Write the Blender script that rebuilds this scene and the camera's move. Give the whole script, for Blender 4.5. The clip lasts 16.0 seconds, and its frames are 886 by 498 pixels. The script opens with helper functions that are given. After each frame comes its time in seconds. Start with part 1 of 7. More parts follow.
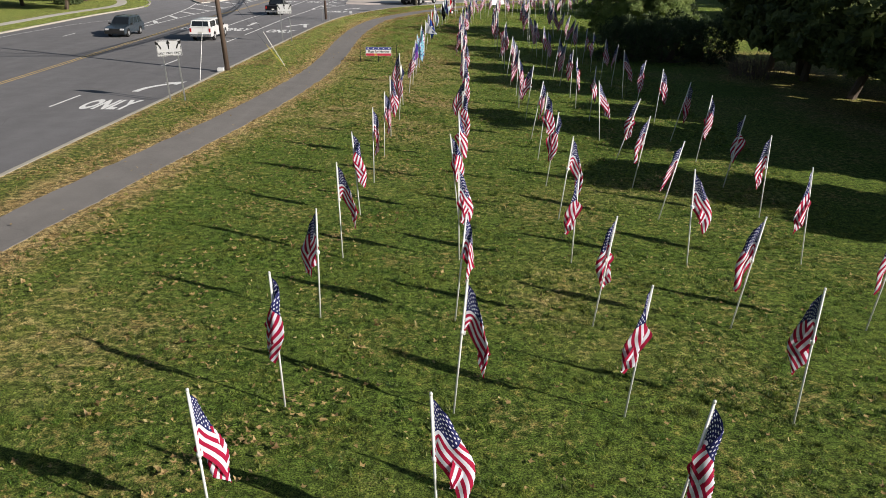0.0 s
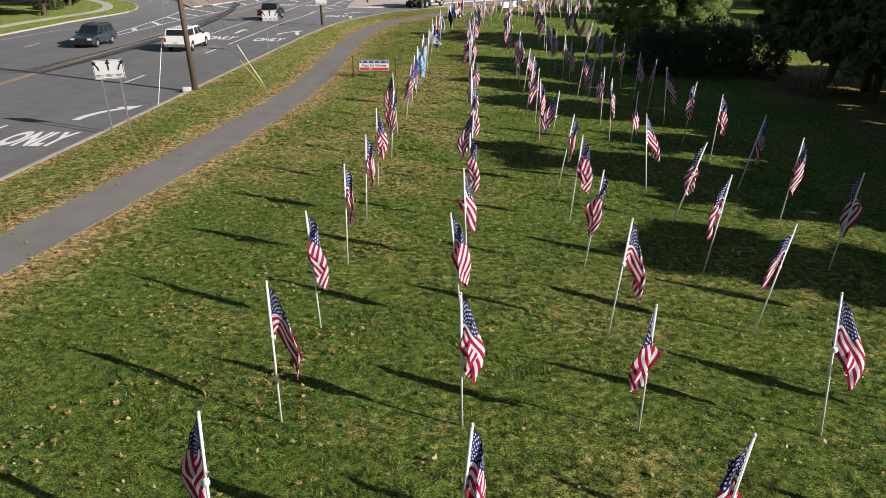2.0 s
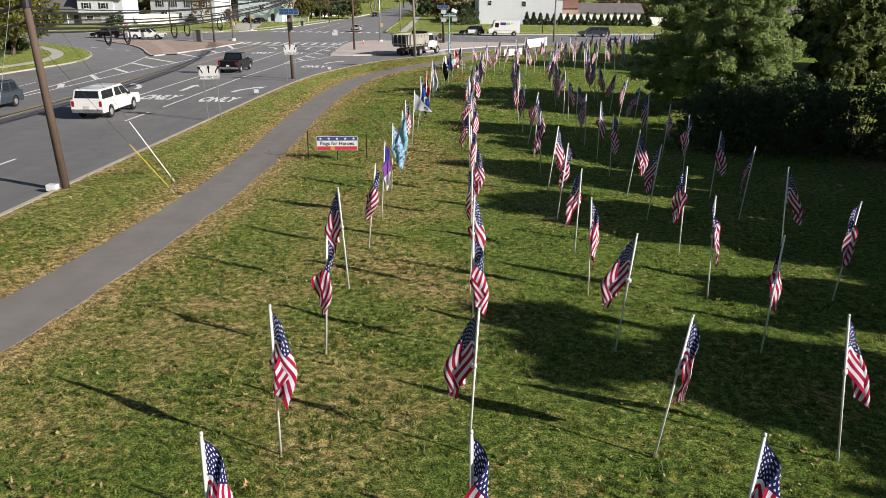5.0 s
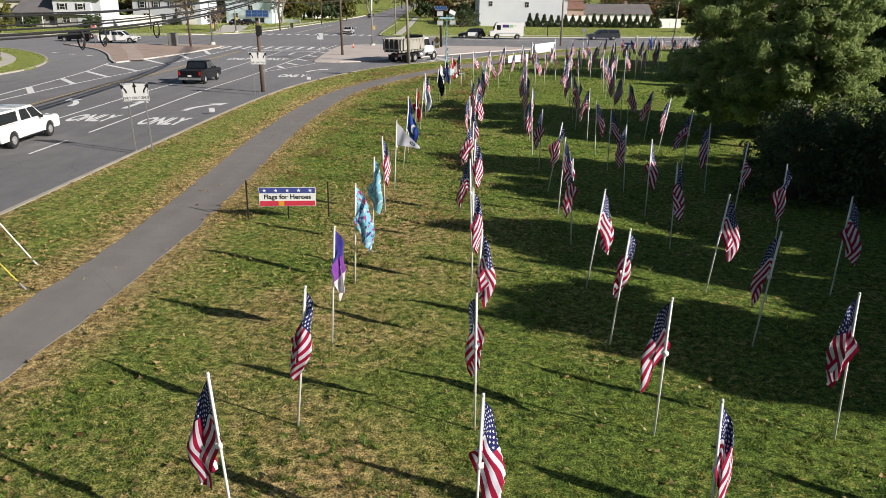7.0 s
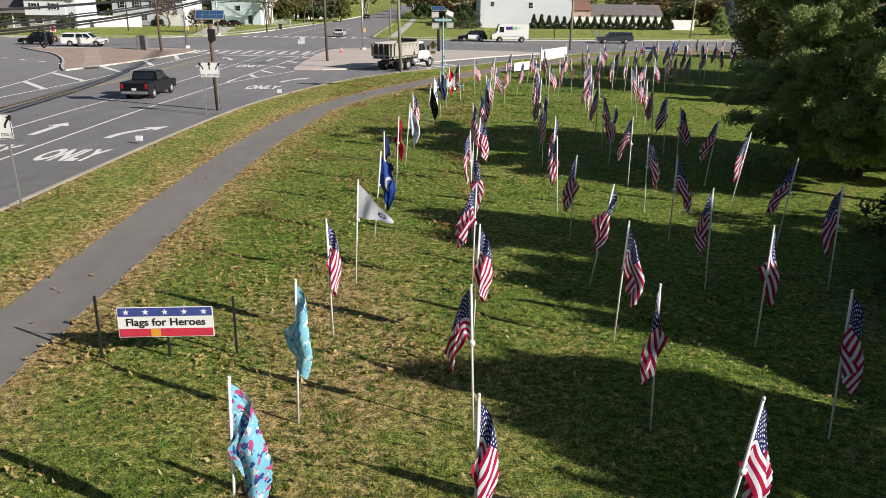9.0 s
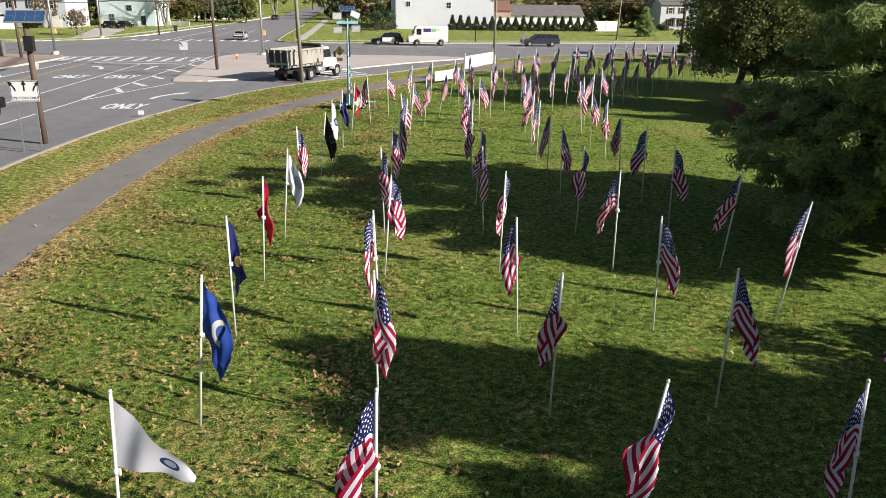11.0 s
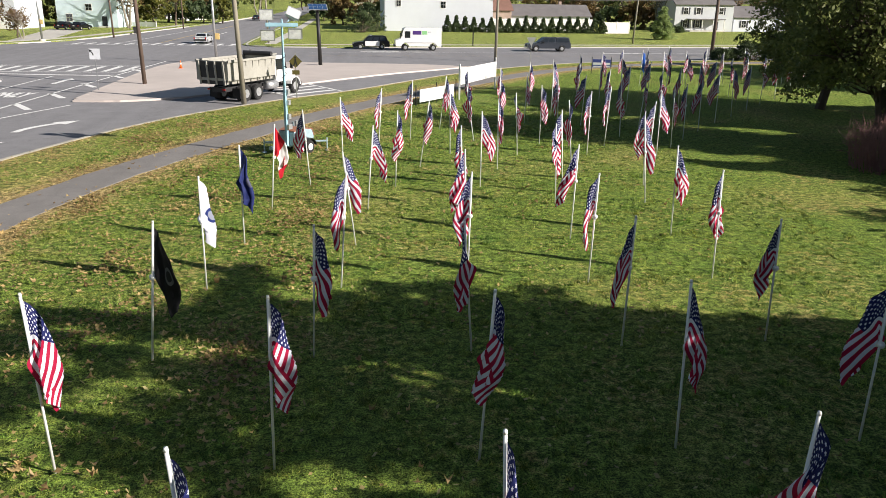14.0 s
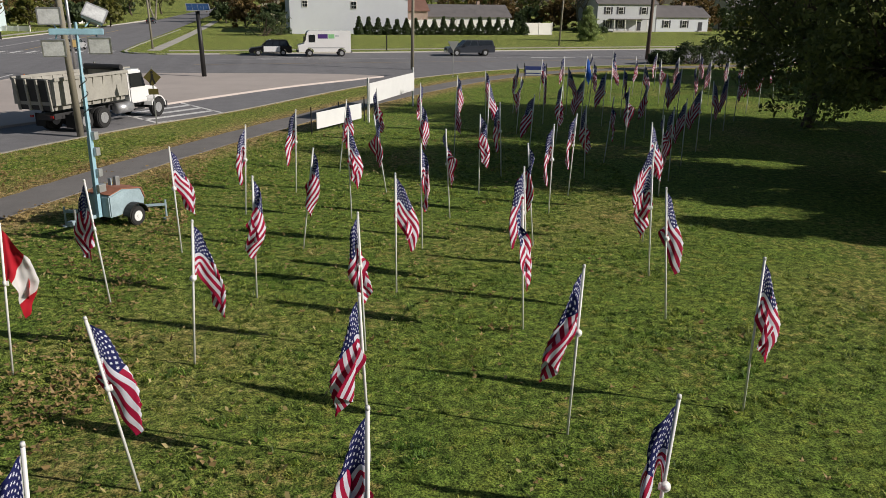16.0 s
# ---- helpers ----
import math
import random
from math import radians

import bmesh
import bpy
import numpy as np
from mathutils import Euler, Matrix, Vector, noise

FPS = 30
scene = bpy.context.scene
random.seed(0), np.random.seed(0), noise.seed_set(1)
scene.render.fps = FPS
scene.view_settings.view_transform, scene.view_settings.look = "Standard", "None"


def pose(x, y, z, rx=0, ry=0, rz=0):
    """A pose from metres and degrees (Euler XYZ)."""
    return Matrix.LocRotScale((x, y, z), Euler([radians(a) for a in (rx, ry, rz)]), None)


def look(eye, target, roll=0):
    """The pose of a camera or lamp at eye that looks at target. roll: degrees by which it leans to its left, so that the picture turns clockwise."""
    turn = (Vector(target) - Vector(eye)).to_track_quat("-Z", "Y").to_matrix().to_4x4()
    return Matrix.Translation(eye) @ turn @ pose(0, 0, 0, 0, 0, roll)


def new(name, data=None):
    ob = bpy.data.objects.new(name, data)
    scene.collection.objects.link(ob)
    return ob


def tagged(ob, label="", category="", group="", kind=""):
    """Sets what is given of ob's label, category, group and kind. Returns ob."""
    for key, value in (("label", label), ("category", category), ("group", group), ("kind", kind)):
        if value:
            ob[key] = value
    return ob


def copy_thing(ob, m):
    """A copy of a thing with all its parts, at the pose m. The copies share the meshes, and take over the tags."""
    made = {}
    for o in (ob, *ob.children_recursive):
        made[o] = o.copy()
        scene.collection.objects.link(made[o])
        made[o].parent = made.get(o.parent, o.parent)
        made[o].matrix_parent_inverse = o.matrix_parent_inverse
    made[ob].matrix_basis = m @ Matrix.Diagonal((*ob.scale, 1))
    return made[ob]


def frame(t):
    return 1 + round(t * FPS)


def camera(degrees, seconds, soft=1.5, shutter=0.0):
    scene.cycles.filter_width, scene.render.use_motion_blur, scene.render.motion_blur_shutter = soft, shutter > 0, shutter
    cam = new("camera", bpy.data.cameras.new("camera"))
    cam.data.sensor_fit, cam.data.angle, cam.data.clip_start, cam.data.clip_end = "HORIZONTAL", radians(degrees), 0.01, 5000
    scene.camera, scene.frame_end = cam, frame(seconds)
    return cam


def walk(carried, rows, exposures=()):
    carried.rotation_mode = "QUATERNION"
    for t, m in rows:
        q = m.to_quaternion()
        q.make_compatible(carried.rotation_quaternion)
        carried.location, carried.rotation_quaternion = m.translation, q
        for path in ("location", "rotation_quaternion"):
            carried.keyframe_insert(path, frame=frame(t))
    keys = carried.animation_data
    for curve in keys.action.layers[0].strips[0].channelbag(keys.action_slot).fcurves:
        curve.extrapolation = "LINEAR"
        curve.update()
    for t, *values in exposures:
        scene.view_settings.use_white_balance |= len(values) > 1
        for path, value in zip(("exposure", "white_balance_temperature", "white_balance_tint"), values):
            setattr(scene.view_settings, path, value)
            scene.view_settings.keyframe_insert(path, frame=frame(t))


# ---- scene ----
cam = camera(58.7, 16.0, 0.6)
METRES, EYE, TILT, LEAN, TURN = 88.235, 8.45, 0.0, 0.0, 0.0
ROWS = [
    (0.0, 0.0, 0.0, 0.0, 0.37, -20.92, -0.96),
    (0.5, 0.0007, 0.0221, -0.0004, 0.37, -20.92, -0.9),
    (1.0, 0.0019, 0.0462, -0.0008, 0.41, -20.94, -0.76),
    (1.5, 0.0023, 0.0719, -0.0013, 0.54, -20.93, -0.7),
    (2.0, 0.0027, 0.0989, -0.0018, 1.03, -20.92, -0.66),
    (2.5, 0.0033, 0.1276, -0.0028, 1.02, -19.05, -0.55),
    (3.0, 0.0038, 0.1569, -0.0039, 1.0, -18.13, -0.53),
    (3.5, 0.0044, 0.1872, -0.0047, 1.01, -18.1, -0.5),
    (4.0, 0.0048, 0.2179, -0.0054, 1.01, -18.08, -0.51),
    (6.5, 0.0061, 0.374, -0.0077, 0.96, -18.01, -0.5),
    (7.0, 0.0066, 0.406, -0.0083, 0.97, -17.99, -0.54),
    (7.5, 0.0072, 0.4384, -0.0089, 0.98, -17.98, -0.55),
    (8.0, 0.0077, 0.4714, -0.0096, 0.99, -17.95, -0.58),
    (8.5, 0.0081, 0.5051, -0.0103, 0.99, -17.96, -0.59),
    (8.8, 0.0083, 0.5250, -0.0107, 1.0, -17.95, -0.60),
    (9.5, 0.0096, 0.5711, -0.0115, 1.0, -17.93, -0.64),
    (10.0, 0.0110, 0.6040, -0.0121, 0.72, -17.90, -0.68),
    (10.4, 0.0125, 0.6302, -0.0126, -0.85, -17.88, -0.72),
    (10.8, 0.0142, 0.6564, -0.0131, -3.35, -17.86, -0.76),
    (11.0, 0.0153, 0.6694, -0.0133, -4.81, -17.85, -0.77),
    (11.5, 0.0188, 0.701, -0.0139, -5.07, -17.84, -0.8),
    (12.0, 0.0227, 0.7329, -0.0147, -5.06, -17.84, -0.77),
    (12.5, 0.0265, 0.7648, -0.0155, -5.05, -17.84, -0.76),
    (13.0, 0.0305, 0.7971, -0.0163, -5.02, -17.83, -0.77),
    (13.5, 0.0347, 0.8306, -0.0176, -5.01, -17.81, -0.81),
    (14.0, 0.0386, 0.8651, -0.0188, -5.02, -17.79, -0.82),
    (14.5, 0.0432, 0.8997, -0.0199, -5.08, -17.75, -0.72),
    (15.0, 0.0475, 0.9327, -0.0206, -5.85, -17.72, -0.73),
    (15.5, 0.0523, 0.965, -0.0212, -7.94, -17.7, -0.72),
    (16.0, 0.0584, 0.9966, -0.0221, -10.95, -17.63, -0.63),
]
walk(cam, [(t, pose(0, 0, EYE, TILT, LEAN, TURN) @ pose(METRES * x, METRES * y, METRES * z, 90 + pitch, roll, yaw)) for t, x, y, z, yaw, pitch, roll in ROWS], exposures=[(0.0, 0.36), (2.0, 0.42), (4.0, 0.45), (8.0, 0.45), (11.0, 0.72), (12.5, 0.56), (13.5, 0.66), (14.5, 0.86), (15.0, 0.54), (16.0, -0.08)])

# ---- light ----
SUN_AZ, SUN_EL = radians(-27.5), radians(24.7)  # from +x, counter-clockwise
SUN_DIR = Vector((math.cos(SUN_AZ) * math.cos(SUN_EL), math.sin(SUN_AZ) * math.cos(SUN_EL), math.sin(SUN_EL)))
world = bpy.data.worlds.new("world")
scene.world = world
world.use_nodes = True
wn = world.node_tree.nodes
sky = wn.new("ShaderNodeTexSky")
sky.sky_type, sky.sun_disc = "NISHITA", False
sky.sun_elevation, sky.sun_rotation = SUN_EL, math.pi / 2 - SUN_AZ
wn["Background"].inputs["Strength"].default_value = 0.043
world.node_tree.links.new(sky.outputs[0], wn["Background"].inputs["Color"])
sun = new("sun", bpy.data.lights.new("sun", "SUN"))
sun.data.energy, sun.data.angle, sun.data.color = 5.0, radians(0.5), (1.0, 0.92, 0.845)
sun.matrix_basis = look(SUN_DIR * 200, (0, 0, 0))

# ---- materials ----
def nodes_of(name):
    m = bpy.data.materials.new(name)
    m.use_nodes = True
    return m, m.node_tree.nodes, m.node_tree.links, m.node_tree.nodes["Principled BSDF"]


def ramp_between(n, l, fac, a, b, lo=0.35, hi=0.65):
    r = n.new("ShaderNodeValToRGB")
    r.color_ramp.elements[0].position, r.color_ramp.elements[1].position = lo, hi
    r.color_ramp.elements[0].color, r.color_ramp.elements[1].color = (*a, 1), (*b, 1)
    l.new(fac, r.inputs[0])
    return r.outputs[0]


def noise_tex(n, l, vec, scale, detail=4.0, rough=0.6):
    t = n.new("ShaderNodeTexNoise")
    t.inputs["Scale"].default_value, t.inputs["Detail"].default_value, t.inputs["Roughness"].default_value = scale, detail, rough
    l.new(vec, t.inputs["Vector"])
    return t.outputs["Fac"]


def mix_col(n, l, fac, a, b, kind="MIX"):
    m = n.new("ShaderNodeMix")
    m.data_type, m.blend_type = "RGBA", kind
    for socket, value in ((m.inputs[0], fac), (m.inputs[6], a), (m.inputs[7], b)):
        if isinstance(value, (int, float)):
            socket.default_value = value
        elif isinstance(value, tuple):
            socket.default_value = (*value, 1)
        else:
            l.new(value, socket)
    return m.outputs[2]


def maths(n, l, op, a, b=0.0, c=0.0):
    m = n.new("ShaderNodeMath")
    m.operation = op
    for socket, value in zip(m.inputs, (a, b, c)):
        if isinstance(value, (int, float)):
            socket.default_value = value
        else:
            l.new(value, socket)
    return m.outputs[0]


def surface(name, base, rough=0.6, metal=0.0, dark=0.7, light=1.2, coarse=1.5, fine=25.0, bump=0.15, spec=0.5, coat=0.0, each=0.0):
    """A plain surface with stains and grain at two scales; each: how far single pieces differ."""
    m, n, l, p = nodes_of(name)
    co = n.new("ShaderNodeTexCoord").outputs["Object"]
    big, small = noise_tex(n, l, co, coarse), noise_tex(n, l, co, fine, 6)
    lo, hi = tuple(c * dark for c in base), tuple(min(1, c * light) for c in base)
    col = ramp_between(n, l, big, lo, hi, 0.25, 0.75)
    col = mix_col(n, l, 0.35, col, ramp_between(n, l, small, lo, hi, 0.3, 0.7))
    if each:
        hs = n.new("ShaderNodeHueSaturation")
        info = n.new("ShaderNodeObjectInfo")
        l.new(maths(n, l, "MULTIPLY_ADD", info.outputs["Random"], each, 1 - each / 2), hs.inputs["Value"])
        l.new(col, hs.inputs["Color"])
        col = hs.outputs[0]
    l.new(col, p.inputs["Base Color"])
    r = n.new("ShaderNodeMapRange")
    r.inputs["To Min"].default_value, r.inputs["To Max"].default_value = max(0.02, rough - 0.12), min(1, rough + 0.12)
    l.new(small, r.inputs["Value"])
    l.new(r.outputs[0], p.inputs["Roughness"])
    p.inputs["Metallic"].default_value, p.inputs["Specular IOR Level"].default_value, p.inputs["Coat Weight"].default_value = metal, spec, coat
    if bump:
        b = n.new("ShaderNodeBump")
        b.inputs["Strength"].default_value, b.inputs["Distance"].default_value = bump, 0.02
        l.new(small, b.inputs["Height"])
        l.new(b.outputs[0], p.inputs["Normal"])
    return m


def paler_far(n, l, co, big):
    """A factor on the lawn's colour: darker at its southern end, lighter at the northern."""
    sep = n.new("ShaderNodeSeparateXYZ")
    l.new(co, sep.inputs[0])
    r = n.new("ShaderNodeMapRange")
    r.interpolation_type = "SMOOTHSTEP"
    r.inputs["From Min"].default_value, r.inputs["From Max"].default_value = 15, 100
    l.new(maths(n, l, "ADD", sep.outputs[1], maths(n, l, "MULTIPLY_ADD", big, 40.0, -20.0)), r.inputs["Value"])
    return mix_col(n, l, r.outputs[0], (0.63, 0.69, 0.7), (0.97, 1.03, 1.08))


def lawn_colour(n, l, co, green_a, green_b, dry, use_dry):
    """Tufts and dry patches of a mown lawn, at the size of a hand, of a step and of a few metres; the shade in the gaps
    between tufts is painted in as dark mottling.
    """
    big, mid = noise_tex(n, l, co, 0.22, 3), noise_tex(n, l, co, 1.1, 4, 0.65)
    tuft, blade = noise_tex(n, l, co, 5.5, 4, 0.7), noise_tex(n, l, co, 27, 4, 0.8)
    hue = n.new("ShaderNodeMapping")
    hue.inputs["Location"].default_value = (31.0, 7.0, 3.0)
    l.new(co, hue.inputs["Vector"])
    yellow = noise_tex(n, l, hue.outputs[0], 3.2, 4, 0.7)
    col = mix_col(n, l, ramp_between(n, l, mid, (0, 0, 0), (1, 1, 1), 0.28, 0.72), green_a, green_b)
    col = mix_col(n, l, maths(n, l, "MULTIPLY", ramp_between(n, l, yellow, (0, 0, 0), (1, 1, 1), 0.5, 0.66), 0.5), col, (green_b[0] * 1.4, green_b[1] * 1.2, green_b[2]))
    level = maths(n, l, "ADD", maths(n, l, "MULTIPLY", big, 0.35), maths(n, l, "ADD", maths(n, l, "MULTIPLY", tuft, 0.35), maths(n, l, "MULTIPLY", yellow, 0.3)))
    worn = maths(n, l, "MULTIPLY", ramp_between(n, l, level, (0, 0, 0), (1, 1, 1), 0.53, 0.6), 0.6)
    if use_dry:
        at = n.new("ShaderNodeAttribute")
        at.attribute_name = "dry"
        lumpy = maths(n, l, "ADD", at.outputs["Fac"], maths(n, l, "MULTIPLY_ADD", mid, 1.3, -0.65))
        lumpy = maths(n, l, "ADD", lumpy, maths(n, l, "MULTIPLY_ADD", tuft, 1.1, -0.55))
        worn = maths(n, l, "MAXIMUM", worn, maths(n, l, "MULTIPLY", ramp_between(n, l, lumpy, (0, 0, 0), (1, 1, 1), 0.3, 0.85), 0.86))
        olive = maths(n, l, "MULTIPLY", ramp_between(n, l, at.outputs["Fac"], (0, 0, 0), (1, 1, 1), 0.12, 0.5), 0.55)
        col = mix_col(n, l, olive, col, ((dry[0] + green_b[0]) * 0.5, (dry[1] + green_b[1] * 1.1) * 0.5, (dry[2] + green_b[2]) * 0.38))
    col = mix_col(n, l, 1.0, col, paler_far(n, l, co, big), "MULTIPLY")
    col = mix_col(n, l, worn, col, mix_col(n, l, ramp_between(n, l, yellow, (0, 0, 0), (1, 1, 1), 0.4, 0.6), dry, (dry[0] * 0.62, dry[1] * 0.55, dry[2] * 0.5)))
    # shade between tufts and blades, put into the colour as dark mottling
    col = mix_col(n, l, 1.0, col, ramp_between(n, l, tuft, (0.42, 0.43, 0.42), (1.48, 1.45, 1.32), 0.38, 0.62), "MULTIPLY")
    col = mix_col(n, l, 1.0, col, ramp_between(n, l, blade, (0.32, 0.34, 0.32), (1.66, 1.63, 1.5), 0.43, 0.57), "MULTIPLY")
    return col, tuft, blade


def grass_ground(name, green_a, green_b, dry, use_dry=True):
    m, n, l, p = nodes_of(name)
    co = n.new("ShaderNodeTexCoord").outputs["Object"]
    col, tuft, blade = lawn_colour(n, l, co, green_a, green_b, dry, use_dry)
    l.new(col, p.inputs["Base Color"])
    p.inputs["Roughness"].default_value, p.inputs["Specular IOR Level"].default_value = 0.9, 0.15
    b = n.new("ShaderNodeBump")
    b.inputs["Strength"].default_value, b.inputs["Distance"].default_value = 1.0, 0.08
    l.new(maths(n, l, "ADD", tuft, maths(n, l, "MULTIPLY", blade, 0.5)), b.inputs["Height"])
    l.new(b.outputs[0], p.inputs["Normal"])
    return m


def blade_grass(name, dark_col, light_col):
    """Single blades: each its own green, tufts lusher or drier from hand to hand."""
    m, n, l, p = nodes_of(name)
    geo = n.new("ShaderNodeNewGeometry")
    co = n.new("ShaderNodeTexCoord").outputs["Object"]
    col = mix_col(n, l, geo.outputs["Random Per Island"], dark_col, light_col)
    wide = noise_tex(n, l, co, 0.8, 4)
    col = mix_col(n, l, 1.0, col, ramp_between(n, l, wide, (0.75, 0.95, 0.8), (1.35, 1.1, 1.1), 0.4, 0.6), "MULTIPLY")
    col = mix_col(n, l, 1.0, col, ramp_between(n, l, noise_tex(n, l, co, 4.5, 3), (0.4, 0.44, 0.4), (1.58, 1.46, 1.3), 0.4, 0.6), "MULTIPLY")
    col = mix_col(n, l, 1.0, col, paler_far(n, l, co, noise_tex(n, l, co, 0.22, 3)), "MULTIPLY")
    l.new(col, p.inputs["Base Color"])
    p.inputs["Roughness"].default_value, p.inputs["Specular IOR Level"].default_value = 0.5, 0.35
    t = n.new("ShaderNodeBsdfTranslucent")
    l.new(col, t.inputs["Color"])
    mx = n.new("ShaderNodeMixShader")
    mx.inputs[0].default_value = 0.35
    l.new(p.outputs[0], mx.inputs[1])
    l.new(t.outputs[0], mx.inputs[2])
    l.new(mx.outputs[0], n["Material Output"].inputs["Surface"])
    return m


def asphalt(name, base, crack=0.5, bleached=1.0):
    m, n, l, p = nodes_of(name)
    co = n.new("ShaderNodeTexCoord").outputs["Object"]
    big, mid, fine = noise_tex(n, l, co, 0.09, 4), noise_tex(n, l, co, 0.9, 5), noise_tex(n, l, co, 60, 3, 0.8)
    streak = n.new("ShaderNodeMapping")
    streak.inputs["Scale"].default_value = (1.0, 0.04, 1.0)
    l.new(co, streak.inputs["Vector"])
    lanes = noise_tex(n, l, streak.outputs[0], 0.8, 3)
    col = mix_col(n, l, big, tuple(c * 0.8 for c in base), tuple(c * 1.25 for c in base))
    col = mix_col(n, l, 0.4, col, ramp_between(n, l, lanes, tuple(c * 0.7 for c in base), tuple(c * 1.3 for c in base)))
    col = mix_col(n, l, 0.25, col, ramp_between(n, l, mid, tuple(c * 0.6 for c in base), tuple(c * 1.4 for c in base)))
    col = mix_col(n, l, 0.3, col, ramp_between(n, l, fine, tuple(c * 0.5 for c in base), tuple(c * 1.6 for c in base)))
    vor = n.new("ShaderNodeTexVoronoi")
    vor.feature = "DISTANCE_TO_EDGE"
    vor.inputs["Scale"].default_value = 0.17
    warp = n.new("ShaderNodeVectorMath")
    warp.operation = "ADD"
    noise3 = n.new("ShaderNodeTexNoise")
    noise3.inputs["Scale"].default_value = 0.5
    l.new(co, noise3.inputs["Vector"])
    l.new(co, warp.inputs[0])
    l.new(noise3.outputs["Color"], warp.inputs[1])
    l.new(warp.outputs[0], vor.inputs["Vector"])
    line = maths(n, l, "LESS_THAN", vor.outputs["Distance"], 0.004)
    col = mix_col(n, l, maths(n, l, "MULTIPLY", line, crack), col, (0.02, 0.02, 0.02))
    sep = n.new("ShaderNodeSeparateXYZ")
    l.new(co, sep.inputs[0])
    old = n.new("ShaderNodeMapRange")  # older, bleached asphalt towards the crossing
    old.inputs["From Min"].default_value, old.inputs["From Max"].default_value = 70, 130
    l.new(maths(n, l, "ADD", sep.outputs[1], maths(n, l, "MULTIPLY_ADD", big, 40.0, -20.0)), old.inputs["Value"])
    col = mix_col(n, l, 1.0, col, mix_col(n, l, old.outputs[0], (1, 1, 1), (bleached, bleached, bleached * 1.02)), "MULTIPLY")
    l.new(col, p.inputs["Base Color"])
    p.inputs["Roughness"].default_value, p.inputs["Specular IOR Level"].default_value = 0.85, 0.3
    b = n.new("ShaderNodeBump")
    b.inputs["Strength"].default_value, b.inputs["Distance"].default_value = 0.4, 0.01
    l.new(fine, b.inputs["Height"])
    l.new(b.outputs[0], p.inputs["Normal"])
    return m


def leafy(name, dark_col, light_col, trans=0.35, rough=0.55):
    """Leaves that differ one from another and let some light through."""
    m, n, l, p = nodes_of(name)
    geo = n.new("ShaderNodeNewGeometry")
    co = n.new("ShaderNodeTexCoord").outputs["Object"]
    col = mix_col(n, l, geo.outputs["Random Per Island"], dark_col, light_col)
    col = mix_col(n, l, 0.5, col, ramp_between(n, l, noise_tex(n, l, co, 0.6, 3), tuple(c * 0.6 for c in dark_col), light_col))
    l.new(col, p.inputs["Base Color"])
    p.inputs["Roughness"].default_value, p.inputs["Specular IOR Level"].default_value = rough, 0.3
    t = n.new("ShaderNodeBsdfTranslucent")
    l.new(col, t.inputs["Color"])
    mx = n.new("ShaderNodeMixShader")
    mx.inputs[0].default_value = trans
    l.new(p.outputs[0], mx.inputs[1])
    l.new(t.outputs[0], mx.inputs[2])
    l.new(mx.outputs[0], n["Material Output"].inputs["Surface"])
    return m


def cloth(name, colour_of, trans=0.22):
    """Printed flag cloth: colour_of(n, l, u, v) gives the print; u runs from the pole, v from the top edge, both 0 to 1."""
    m, n, l, p = nodes_of(name)
    uv = n.new("ShaderNodeTexCoord").outputs["UV"]
    sep = n.new("ShaderNodeSeparateXYZ")
    l.new(uv, sep.inputs[0])
    col = colour_of(n, l, sep.outputs[0], sep.outputs[1])
    weave = noise_tex(n, l, uv, 60, 3)
    col = mix_col(n, l, 0.25, col, ramp_between(n, l, weave, (0.75, 0.75, 0.75), (1, 1, 1)), "MULTIPLY")
    l.new(col, p.inputs["Base Color"])
    p.inputs["Roughness"].default_value, p.inputs["Specular IOR Level"].default_value = 0.7, 0.25
    t = n.new("ShaderNodeBsdfTranslucent")
    l.new(col, t.inputs["Color"])
    mx = n.new("ShaderNodeMixShader")
    mx.inputs[0].default_value = trans
    l.new(p.outputs[0], mx.inputs[1])
    l.new(t.outputs[0], mx.inputs[2])
    l.new(mx.outputs[0], n["Material Output"].inputs["Surface"])
    return m


RED, WHITE, NAVY = (0.38, 0.009, 0.05), (0.74, 0.745, 0.84), (0.015, 0.02, 0.105)


